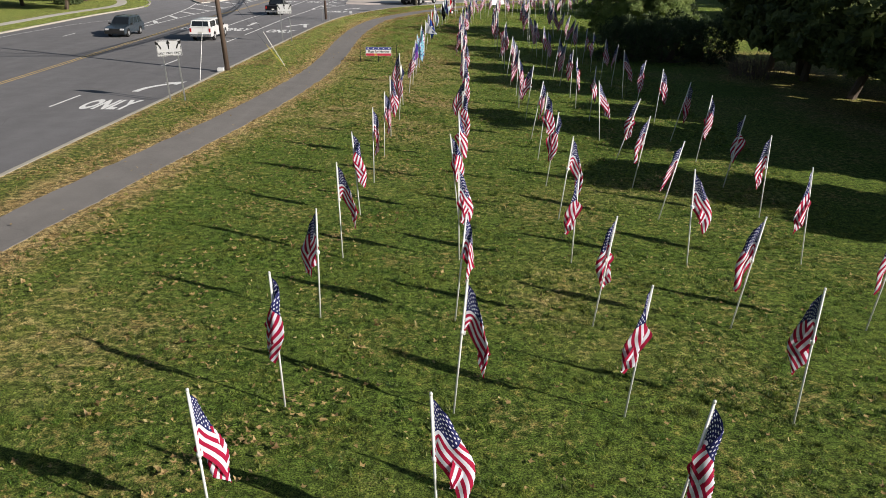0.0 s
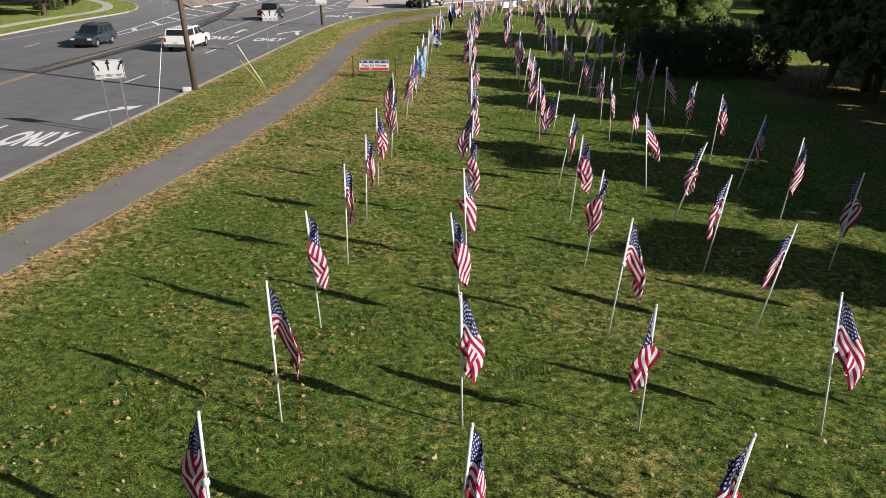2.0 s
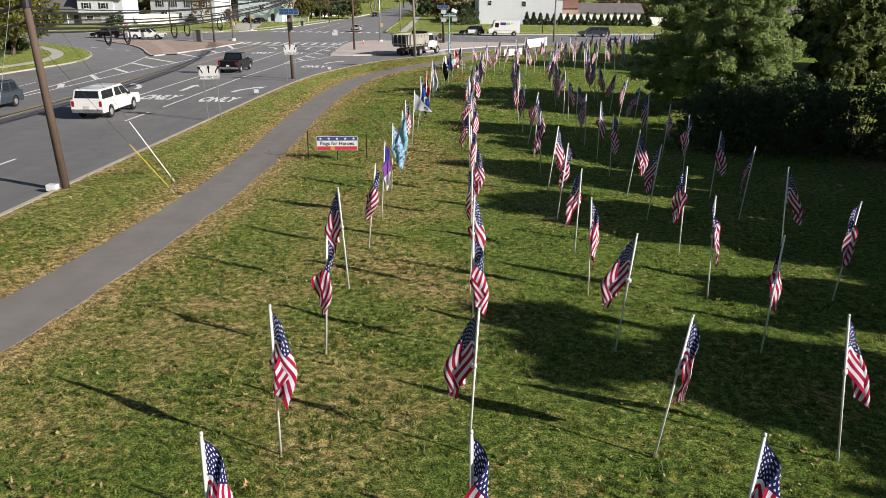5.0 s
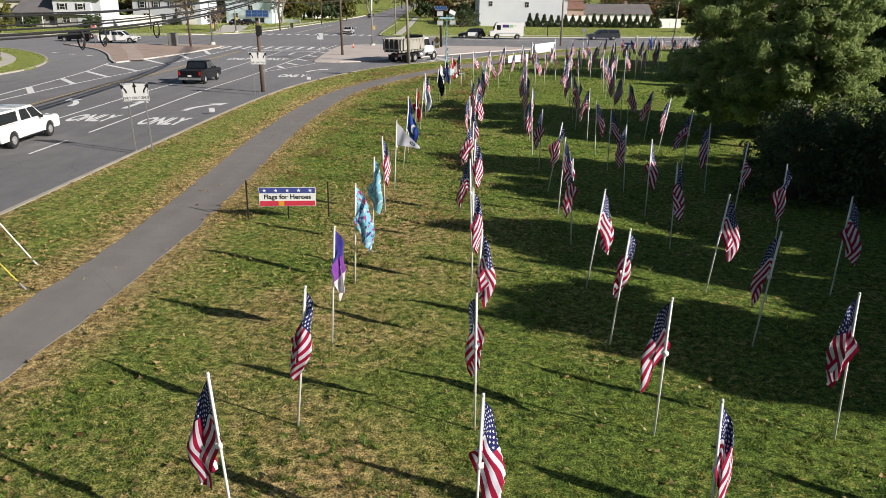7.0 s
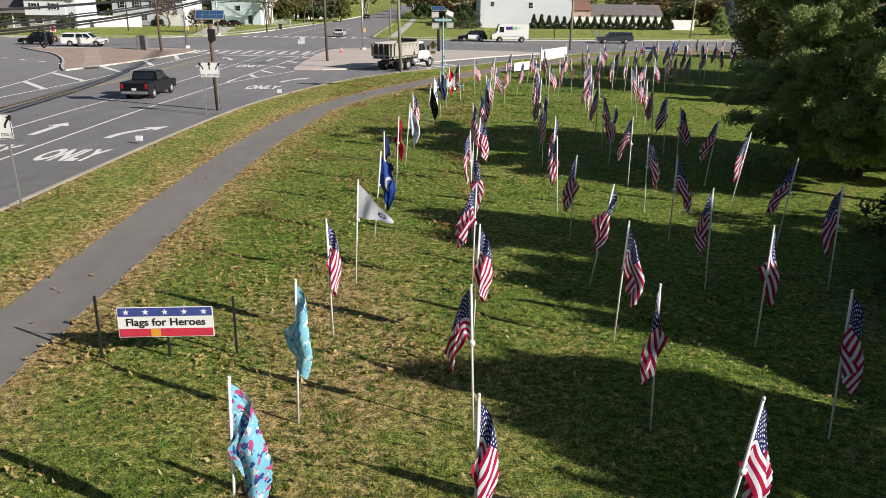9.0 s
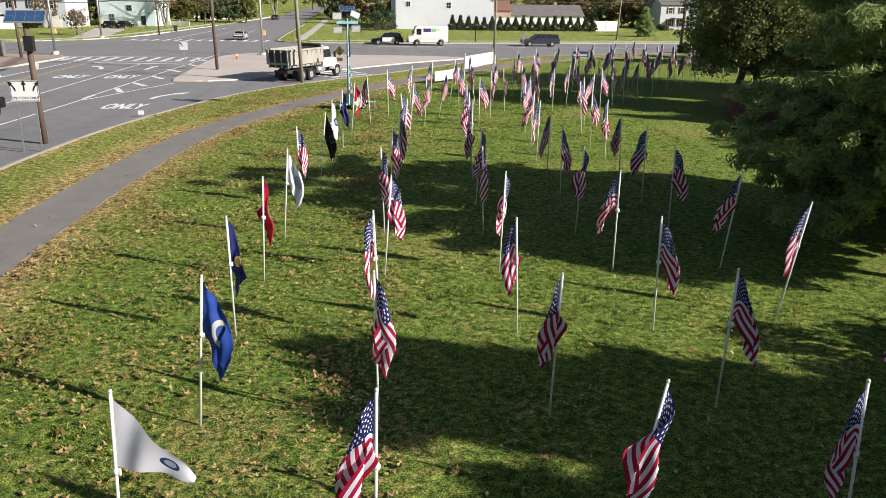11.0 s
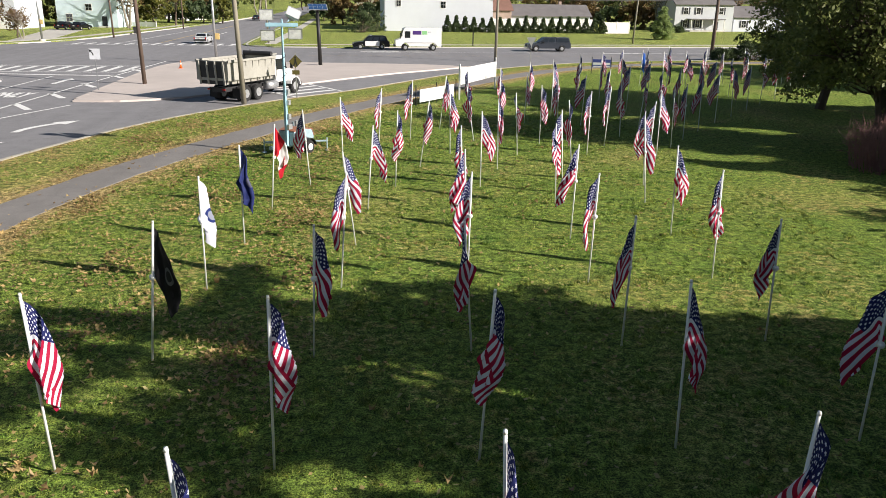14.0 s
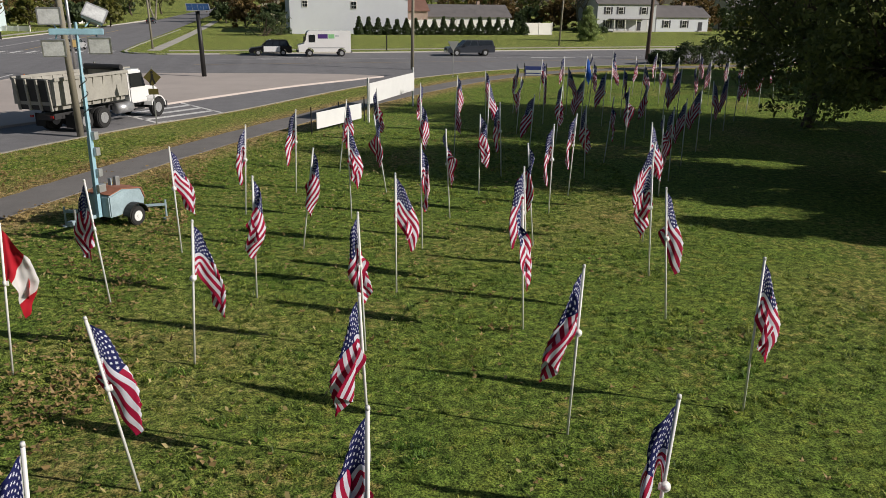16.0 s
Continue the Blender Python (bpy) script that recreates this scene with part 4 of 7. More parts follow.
# backdrop trees, and many out of view added to shade the lawn
WOOD_AND_SHADE_TREES = [(37, 60, 12, 5.5), (36, 50, 15, 7), (38, 38, 13, 6.5), (39, 26, 14, 6), (42, 14, 13, 6), (46, 46, 14, 6), (47, 32, 14, 6), (47, 20, 13, 6), (45, 60, 12, 5.5), (36.2, 99.8, 9.8, 2.0), (38.8, 102.7, 10.5, 4.6), (41, 106.7, 10.5, 4.6), (43.1, 110.7, 10.5, 4.6), (45.2, 114.8, 11, 4.6), (53.2, 111.6, 14, 4.5), (55.4, 116, 13, 5), (58, 96, 12, 5), (62, 104, 12, 5), (53, 146, 12, 6), (60, 152, 12, 6), (66, 146, 13, 6)]
for i, (x, y, h, s) in enumerate(WOOD_EDGE + WOOD_AND_SHADE_TREES):
    conifer(x, y, h, s, 20 + i, WOOD_LABEL, 0.2 if x < 30 and y < 70 else 0.04, 1.1, 0.34, 0.6, 0.42, 30, M_NEEDLE_SHADED)
for i, (x, y, rx, ry, h) in enumerate([(14.6, 67.0, 2.6, 2.4, 3.3), (18.0, 66.2, 2.8, 2.6, 3.9), (21.5, 66.5, 2.6, 2.6, 3.6), (16.8, 71.2, 2.8, 2.8, 3.2), (20.8, 71.2, 3, 3, 3.4), (25.5, 96.5, 2.6, 2.6, 2.8), (28.5, 101.5, 2.8, 2.6, 3.0), (24.6, 90.5, 2.4, 2.4, 2.6), (29.3, 104.8, 2.2, 2.0, 3.4)]):
    shrub(x, y, rx, ry, h, 60 + i, "dense dark evergreen shrub in the shade", M_YEW)
broadleaf(27.3, 112.2, 10.4, 4.7, 80, "leafy tree with low hanging branches over the grass", M_LEAF, 0.15, 1400, 28, 0.11)
broadleaf(33.0, 126.6, 11.0, 5.0, 82, "dark leafy tree hanging over the far lawn", M_LEAF, 0.02, 700, 26, 0.14)
broadleaf(57, 136, 10, 8, 81, "tall leafy tree behind the lawn", M_LEAF, 0.1, 520, 16, 0.28)
# out of view, added to fill the lawn's shade between the nearer trees
for i, (x, y, h, s) in enumerate([(47.9, 112.2, 18.5, 5.0), (50.2, 116, 18.5, 4.6)]):
    broadleaf(x, y, h, s, 83 + i, "tall leafy tree with a high crown, out of view, shading the lawn", M_LEAF, 0.36, 380, 16, 0.32)
twig_shrub(25.6, 107.6, 2.2, 2.5, 90, "leafless reddish shrub with many thin stems", M_TWIG, 420)
twig_shrub(22.5, 58.5, 2.2, 1.9, 91, "leafless brown shrub with thin tangled twigs", M_BROWNTWIG, 160)

# ---- islands, lawns across the road, pavements ----
left_lawn = [(-42.0, -60), (-42.0, 60), (-42.2, 92), (-42.4, 108), (-43.0, 118), (-46.0, 127.5), (-51.0, 136), (-60, 146), (-75, 153), (-150, 160), (-150, -60)]
tagged(part("lawn_left", filled(left_lawn, ground_z, 6.0), M_LAWN_FAR), "mown green lawn across the road", "lawn", kind="structure")
ll = along(left_lawn[1:10], 1.5)
tagged(part("kerb_left", ribbon(ll, -0.12, 0.12, ground_z, 0.02, 0.3), M_KERB), "pale kerb round the lawn across the road", "kerb", kind="structure")
tagged(part("pavement_left", ribbon(ll, -4.6, -3.2, ground_z, 0.015, 0.1), M_WALK), "pale concrete pavement curving round the corner lawn", "pavement", kind="structure")

brick_island = [(-37.8, 126.0), (-35.6, 134.7), (-34.0, 149.5), (-33.8, 156.0), (-37.0, 157.6), (-58.5, 156.8), (-52.5, 150.5), (-48.8, 146.8), (-43.5, 138), (-40.0, 130)]
tagged(part("traffic_island", filled(brick_island, ground_z, 6.0), M_BRICKPAVE), "reddish paved traffic island in the intersection", "traffic island", kind="structure")
bi = along(brick_island + brick_island[:1], 1.0)
tagged(part("island_kerb", ribbon(bi, -0.1, 0.15, ground_z, 0.02, 0.3), M_WALK), "pale kerb round the paved island", "kerb", kind="structure")
tagged(part("island_path", ribbon(along([(-36.4, 128.5), (-41, 140), (-47, 152), (-48, 156.6)], 1.0), -0.9, 0.9, ground_z, 0.012, 0.05), surface("worn_paving", (0.45, 0.36, 0.31), 0.85, coarse=0.4, fine=6)), "pale worn strip across the paved island", "pavement", kind="structure")

pale_island = [(-16.0, 130.2), (-13.0, 130.0), (-9.4, 132.0), (-4.6, 138.0), (0.5, 144.8), (6.0, 151.5), (13.5, 158.0), (9.0, 160.3), (0.0, 161.2), (-10.0, 162.4), (-14.6, 163.4), (-16.8, 158.5), (-17.0, 152.5), (-16.6, 141)]
tagged(part("corner_island", filled(pale_island, ground_z, 5.0), M_CONCRETE), "wide pale concrete corner island with worn kerb", "traffic island", kind="structure")
tagged(part("corner_island_kerb", ribbon(along(pale_island + pale_island[:1], 1.0), -0.1, 0.15, ground_z, 0.006, 0.3), M_CONCRETE), "pale kerb round the concrete island", "kerb", kind="structure")

far_right = [(-14.5, 192), (-13.0, 189.4), (-9.8, 187.6), (-1.4, 187.6), (25, 191.5), (50, 195.5), (150, 208), (150, 420), (-19.0, 420), (-17.5, 300), (-15.0, 205)]
tagged(part("lawn_far_right", filled(far_right, ground_z, 20.0), M_LAWN_FAR), "bright green lawns in front of far houses", "lawn", kind="structure")
fk = along([(-15.5, 260), (-14.5, 192), (-13.0, 189.4), (-9.8, 187.6), (-1.4, 187.6), (25, 191.5), (50, 195.5), (150, 208)], 2.0)
tagged(part("kerb_far", ribbon(fk, -0.15, 0.15, ground_z, 0.02, 0.3), M_WALK), "pale kerb beyond the cross road", "kerb", kind="structure")
tagged(part("pavement_far", ribbon(along([(-9, 192.5), (24, 196), (50, 200), (150, 213)], 2.0), -0.8, 0.8, ground_z, 0.012, 0.05), M_WALK), "pale pavement before the far lawns", "pavement", kind="structure")
tagged(part("pavement_side", ribbon(along([(-10.8, 192.8), (-11.0, 230), (-13, 320)], 2.0), -0.8, 0.8, ground_z, 0.012, 0.05), M_WALK), "pale pavement beside the side road", "pavement", kind="structure")
far_left = [(-150, 176), (-80, 180), (-52, 184), (-45, 189), (-40, 197), (-38.2, 210), (-33.5, 264), (-32, 330), (-42, 420), (-150, 420)]
tagged(part("lawn_far_left", filled(far_left, ground_z, 20.0), M_LAWN_FAR), "green front lawns across the intersection", "lawn", kind="structure")
tagged(part("kerb_far_left", ribbon(along(far_left[:8], 2.0), -0.15, 0.15, ground_z, 0.02, 0.3), M_WALK), "pale kerb of the far corner", "kerb", kind="structure")
tagged(part("pavement_far_left", ribbon(along([(-150, 179), (-80, 183), (-53, 187), (-46.5, 193), (-42, 203), (-37, 262)], 2.0), -0.8, 0.8, ground_z, 0.012, 0.05), M_WALK), "pale pavement of the far corner", "pavement", kind="structure")
driveway = [(-46.5, 192), (-43, 199), (-49, 232), (-55, 231)]
tagged(part("driveway", filled(driveway, lambda x, y: ground_z(x, y) + 0.02, 8.0, 0.1), M_WALK), "pale concrete driveway with parked cars", "driveway", kind="structure")


# ---- road markings ----
def stripe(name, pts, width, material, label, lift=0.012, offset=0.0):
    return tagged(part(name, ribbon(np.array(pts, dtype=float), offset - width / 2, offset + width / 2, road_z, lift), material), label, "road marking", "road markings", "structure")


def straight(a, b, step=1.5):
    k = max(2, int(math.dist(a, b) / step) + 1)
    return [(a[0] + (b[0] - a[0]) * i / (k - 1), a[1] + (b[1] - a[1]) * i / (k - 1)) for i in range(k)]


WL, YL = "worn white painted road line", "worn double yellow centre line"
for off in (-0.16, 0.16):
    stripe("centre_line", along([(-26.6, -40), (-27.4, 50), (-28.4, 90), (-29.2, 120), (-29.0, 148)], 1.5), 0.13, M_YELLOW, YL, offset=off)
stripe("lane_line", straight((-23.8, 80), (-23.4, 147)), 0.16, M_PAINT, WL)
stripe("lane_line", straight((-19.7, 79), (-19.3, 120)), 0.16, M_PAINT, WL)
for y in (26, 41.8, 57.6, 72.9):
    stripe("lane_dash", straight((-20.5 + (y - 57) * 0.04, y), (-20.4 + (y - 57) * 0.04, y + 3.6)), 0.15, M_PAINT, "white painted lane dash")
for y in (30, 45, 60, 75, 90):
    stripe("lane_dash", straight((-35.6, y), (-35.8, y + 3.2)), 0.13, M_PAINT, "white painted lane dash")
gore_a, gore_b = [(-32.4, 80), (-33.6, 98), (-36.0, 113), (-38.6, 126.5)], [(-32.2, 80), (-31.6, 95), (-32.0, 112), (-31.4, 135), (-31.0, 155)]
stripe("gore_line", along(gore_a, 1.5), 0.2, M_PAINT, WL)
stripe("gore_line", along(gore_b, 1.5), 0.2, M_PAINT, WL)
for y0, y1, xa in ((92, 89, -33.2), (100, 96, -34.2), (108, 103, -35.4), (116, 110, -36.7), (124, 117, -38.2), (131, 125, -36.4), (139, 133, -35.0), (147, 141, -34.2)):
    stripe("gore_bar", straight((xa + 0.2, y0), (-31.7, y1)), 0.5, M_PAINT, "wide white hatching bar on the road")
stripe("edge_line", along([(-41.2, 40), (-40.6, 80), (-38.8, 92), (-33.4, 96)], 1.5)[:36], 0.1, M_PAINT, WL)
for i in range(5):
    stripe("yield_mark", straight((-52 + i * 3.2, 140.5 - i * 2.1), (-51.0 + i * 3.2, 139.9 - i * 2.1)), 0.45, M_PAINT, "short white yield mark")
stripe("hatch_line", straight((-19.5, 118), (-18.0, 163)), 0.18, M_PAINT, WL)
stripe("hatch_line", along([(-19.2, 117), (-17.4, 123), (-15.6, 128.5)], 1.0), 0.18, M_PAINT, WL)
for y in (122, 126.3, 132, 138.5, 145.5, 151.5):
    stripe("hatch_bar", straight((-19.1, y + 2.6), (-17.3 if y > 124 else -18.0, y)), 0.45, M_PAINT, "wide white hatching bar on the road")
for y in (150.6, 157.2):
    stripe("crossing_line", straight((-35.5, y), (-18.2, y)), 0.25, M_PAINT, "white line of a pedestrian crossing")
for i in range(11):
    x = -34.6 + i * 1.55
    stripe("crossing_bar", straight((x, 151.2), (x, 156.6)), 0.55, M_PAINT, "white bar of a pedestrian crossing")
stripe("stop_line", straight((-28.6, 148.6), (-18.4, 147.4)), 0.5, M_PAINT, "wide white stop line")
for i in range(13):
    x = -37.0 + i * 1.75
    stripe("crossing_bar", straight((x, 190.6 + 0.0 * i), (x + 0.2, 194.4)), 0.6, M_PAINT, "white bar of a pedestrian crossing")
stripe("crossing_line", straight((-38, 190.2), (-14, 190.2)), 0.25, M_PAINT, "white line of a pedestrian crossing")
stripe("lane_line", straight((-26.5, 196), (-26.8, 260)), 0.2, M_YELLOW, YL)
stripe("lane_line", straight((-22.6, 196), (-23.0, 230)), 0.2, M_PAINT, WL)
stripe("lane_line", straight((-31.5, 196), (-30.5, 240)), 0.2, M_PAINT, WL)
stripe("lane_line", straight((-4, 178.5), (60, 184), 4), 0.12, M_PAINT, WL)
stripe("lane_line", straight((-4, 172.5), (90, 182), 4), 0.12, M_YELLOW, YL)
for x in (2, 34, 38):
    stripe("stop_line", straight((x, 181.0), (x + 5, 181.6)), 0.5, M_PAINT, "wide white stop line")
# the crossing of the turning lane
ca, cb, cc, cd = (-6.0, 138.9), (-2.6, 143.2), (1.5, 136.3), (-1.9, 133.1)
for a, b in ((ca, cd), (cb, cc), (ca, cb), (cd, cc)):
    stripe("crossing_line", straight(a, b), 0.22, M_PAINT, "white line of a pedestrian crossing")
for f in (0.2, 0.4, 0.6, 0.8):
    lerp = lambda p, q: (p[0] + (q[0] - p[0]) * f, p[1] + (q[1] - p[1]) * f)
    stripe("crossing_bar", straight(lerp(ca, cd), lerp(cb, cc)), 0.5, M_PAINT, "white bar of a pedestrian crossing")


def text_mesh(words, size, material, thick=0.0, bold=0.0):
    cu = bpy.data.curves.new("words", "FONT")
    cu.body, cu.size, cu.align_x, cu.align_y, cu.extrude, cu.offset = words, size, "CENTER", "CENTER", thick, bold
    tmp = bpy.data.objects.new("words", cu)
    scene.collection.objects.link(tmp)
    me = bpy.data.meshes.new_from_object(tmp.evaluated_get(bpy.context.evaluated_depsgraph_get()))
    bpy.data.objects.remove(tmp)
    me.materials.append(material)
    return me


ROAD_ONLY = text_mesh("ONLY", 1.0, M_PAINT, 0.0, 0.045)
for x, y in ((-18.3, 42.6), (-17.1, 83.2), (-21.8, 84.1), (-26.2, 84.4), (-15.3, 113.4), (-21.4, 133.5), (-25.8, 133.5)):
    ob = tagged(new("road_word", ROAD_ONLY), "the word ONLY painted in white on asphalt", "road marking", "road markings", "structure")
    ob.matrix_basis = pose(x, y, road_z(x, y) + 0.014) @ Matrix.Diagonal((0.98, 3.6, 1, 1))


def arrow(x, y, turn, size=1.0):
    """A painted arrow, bending to a side by turn (-1, 0, 1)."""
    bm = bmesh.new()
    pts = [(0.0 + turn * 1.1 * (t ** 2.2), 3.0 * t - 1.2) for t in np.linspace(0, 1, 9)]
    tip = Vector((pts[-1][0] - pts[-2][0], pts[-1][1] - pts[-2][1])).normalized()
    side = Vector((-tip.y, tip.x))
    q = np.array(pts) * size
    nr = normals_of(q)
    rows = [[bm.verts.new((*(p + m * o * size), 0)) for o in (-0.2, 0.2)] for p, m in zip(q, nr)]
    for r, s in zip(rows, rows[1:]):
        bm.faces.new((r[0], r[1], s[1], s[0]))
    e = Vector(pts[-1]) * size
    bm.faces.new([bm.verts.new((*(e + w), 0)) for w in (side * 0.6 * size, tip * 1.25 * size, -side * 0.6 * size)][::-1])
    ob = tagged(part("road_arrow", bm, M_PAINT), "white painted turn arrow on asphalt", "road marking", "road markings", "structure")
    ob.location = (x, y, road_z(x, y) + 0.014)


for x, y, t in ((-18.4, 48.0, 1), (-17.3, 89, 1), (-21.6, 89.6, 0), (-25.6, 90.4, -1), (-14.7, 119.2, 1), (-21.2, 142, 0), (-25.6, 142, -1)):
    arrow(x, y, t)

# ---- signs and poles ----
M_SIGN = surface("white_sign", (0.72, 0.73, 0.73), 0.4, dark=0.9, light=1.05, bump=0.02)
M_INK = surface("black_ink", (0.012, 0.012, 0.012), 0.5, bump=0.0)
# a white sign whose bluish shade is painted into its colour
M_SIGN_SHADED = surface("shaded_white_sign", (0.62, 0.64, 0.68), 0.4, bump=0.0)
M_AMBER = surface("dull_amber_sign", (0.10, 0.085, 0.02), 0.5, bump=0.0)
M_SOLAR = surface("solar_cells", (0.03, 0.07, 0.16), 0.2, dark=0.8, light=1.2, coarse=6, bump=0.0)
M_ALU = surface("bare_aluminium", (0.55, 0.56, 0.57), 0.4, metal=0.7, bump=0.02)
M_CABLE = surface("black_cable", (0.025, 0.025, 0.027), 0.6, bump=0.05)
M_REDSIGN = surface("red_sign", (0.45, 0.03, 0.04), 0.4, bump=0.0)
M_ORANGE = surface("orange_plastic", (0.75, 0.16, 0.03), 0.5, bump=0.0)
SIGN_ONLY = text_mesh("ONLY", 0.19, M_INK, 0.002)


def sign_arrow(turn):
    bm = bmesh.new()
    k = [(0.0 + turn * 0.14 * (t ** 2.0), 0.28 * t - 0.1) for t in np.linspace(0, 1, 8)]
    nr = normals_of(np.array(k))
    rows = [[bm.verts.new((p[0] + m[0] * o, 0, p[1] + m[1] * o)) for o in (-0.036, 0.036)] for p, m in zip(k, nr)]
    for r, s in zip(rows, rows[1:]):
        bm.faces.new((r[0], r[1], s[1], s[0]))
    tip = Vector((k[-1][0] - k[-3][0], 0, k[-1][1] - k[-3][1])).normalized()
    side = Vector((-tip.z, 0, tip.x))
    e = Vector((k[-1][0], 0, k[-1][1]))
    bm.faces.new([bm.verts.new(e + w) for w in (side * 0.11, tip * 0.2, -side * 0.11)][::-1])
    return bm


def lane_sign(x, y, width=1.42, height=0.84, top=3.25, tip=0):
    z = ground_z(x, y)
    ob = thing("lane_sign", pose(x, y, z, 0, tip, 3), "white lane sign with three arrows on two steel posts", "road sign", "lane signs")
    for dx in (-0.4, 0.4):
        part("post", box(bmesh.new(), (dx, 0.04, top / 2 - 0.15), (0.075, 0.06, top + 0.1), bevel=0.008), M_GALV, ob)
    panel = part("panel", box(bmesh.new(), (0, 0, top - height / 2), (width, 0.012, height), bevel=0.004), M_SIGN, ob)
    b = bmesh.new()
    for sx, sz, cx, cz in ((width - 0.04, 0.02, 0, top - 0.03), (width - 0.04, 0.02, 0, top - height + 0.03), (0.02, height - 0.05, -width / 2 + 0.03, top - height / 2), (0.02, height - 0.05, width / 2 - 0.03, top - height / 2)):
        box(b, (cx, -0.008, cz), (sx, 0.004, sz))
    part("border", b, M_INK, panel)
    for i, turn in enumerate((-1, 0, 1)):
        a = part("arrow", sign_arrow(turn), M_INK, panel)
        a.location = ((i - 1) * width * 0.325, -0.012, top - 0.36)
        w = new("word", SIGN_ONLY)
        w.parent = panel
        w.matrix_basis = pose((i - 1) * width * 0.325, -0.01, top - height + 0.15, 90, 0, 0) @ Matrix.Diagonal((0.7, 0.9, 1, 1))
    return ob


lane_sign(-14.87, 43.7, 1.34, 0.84, tip=-4)
lane_sign(-14.45, 73.3, 1.26, 0.84, tip=-2.5)
lane_sign(-14.3, 96.3, 1.2, 0.92, 3.1)


def utility_pole(x, y, h, r, lean, label, material, back=0.0):
    z = ground_z(x, y)
    ob = thing("utility_pole", pose(x, y, z), label, "pole", "utility poles")
    bm = bmesh.new()
    rod(bm, (0, 0, -0.2), (lean * h, back * h, h), r, r * 0.72, 14)
    part("shaft", bm, material, ob, smooth_shade=True)
    return ob


p1 = utility_pole(-15.1, 55.2, 10.5, 0.17, -0.075, "leaning dark brown wooden utility pole beside the kerb", M_POLEWOOD)
part("foot_box", box(bmesh.new(), (-0.42, -0.25, 0.08), (0.42, 0.3, 0.24), bevel=0.02), M_SIGN, p1, "pale box at the pole's foot")
band = bmesh.new()
rod(band, (-0.535, 0, 6.9), (-0.55, 0, 7.3), 0.2, 0.2, 12)
part("clamp", band, M_BLACK, p1)
utility_pole(-14.1, 140.2, 12.8, 0.16, -0.02, "dark brown wooden utility pole on the concrete island", M_POLEWOOD)
utility_pole(-4.85, 128.9, 10.5, 0.17, -0.035, "grey weathered wooden utility pole beside the kerb", M_GREYWOOD)
utility_pole(17.2, 165.6, 10, 0.17, 0.012, "grey weathered wooden utility pole near the cross road", M_GREYWOOD)
utility_pole(45.0, 203.0, 10, 0.15, 0.05, "thin grey wooden utility pole on the far lawn", M_GREYWOOD)
utility_pole(47.2, 177.5, 10, 0.24, 0.02, "thick dark wooden utility pole by the hedge", M_POLEWOOD)
utility_pole(-38.0, 153.3, 9, 0.17, -0.03, "brown wooden utility pole on the paved island", M_POLEWOOD)
utility_pole(-36.7, 208.0, 9.5, 0.15, -0.02, "brown wooden utility pole by the side road", M_POLEWOOD)
utility_pole(-33.5, 242.0, 9.5, 0.15, 0.0, "brown wooden utility pole by the side road", M_POLEWOOD)
utility_pole(-11.3, 195.5, 9, 0.14, -0.02, "grey wooden utility pole at the far corner", M_GREYWOOD)
utility_pole(-63.0, 205.0, 9.5, 0.15, 0.0, "brown wooden utility pole on a far lawn", M_POLEWOOD)


def solar_pole(x, y, h, r, size, material, label, spin):
    ob = thing("solar_pole", pose(x, y, ground_z(x, y)), label, "pole", "solar poles")
    part("shaft", rod(bmesh.new(), (0, 0, -0.2), (-0.15, 0, h), r, r * 0.85, 14), material, ob, smooth_shade=True)
    p = part("solar_panel", box(bmesh.new(), (0, 0, 0), (size, size * 0.62, 0.05), bevel=0.008), M_ALU, ob)
    p.matrix_basis = pose(-0.1, 0, h + 0.1, 28, 0, spin)
    for i in range(4):
        for j in range(2):
            part("solar_cell", box(bmesh.new(), ((i - 1.5) * size * 0.235, (j - 0.5) * size * 0.28, 0.028), (size * 0.225, size * 0.265, 0.006)), M_SOLAR, p)
    return ob


s1 = solar_pole(-14.6, 98.5, 5.7, 0.15, 1.75, M_POLEWOOD, "brown wooden pole with a tilted blue solar panel", 12)
part("control_box", box(bmesh.new(), (0.0, -0.22, 4.6), (0.42, 0.3, 0.7), bevel=0.02), M_BLACK, s1)
solar_pole(-1.7, 158.6, 5.5, 0.2, 1.9, M_BLACK, "black pole with a tilted solar panel on the island", 10)


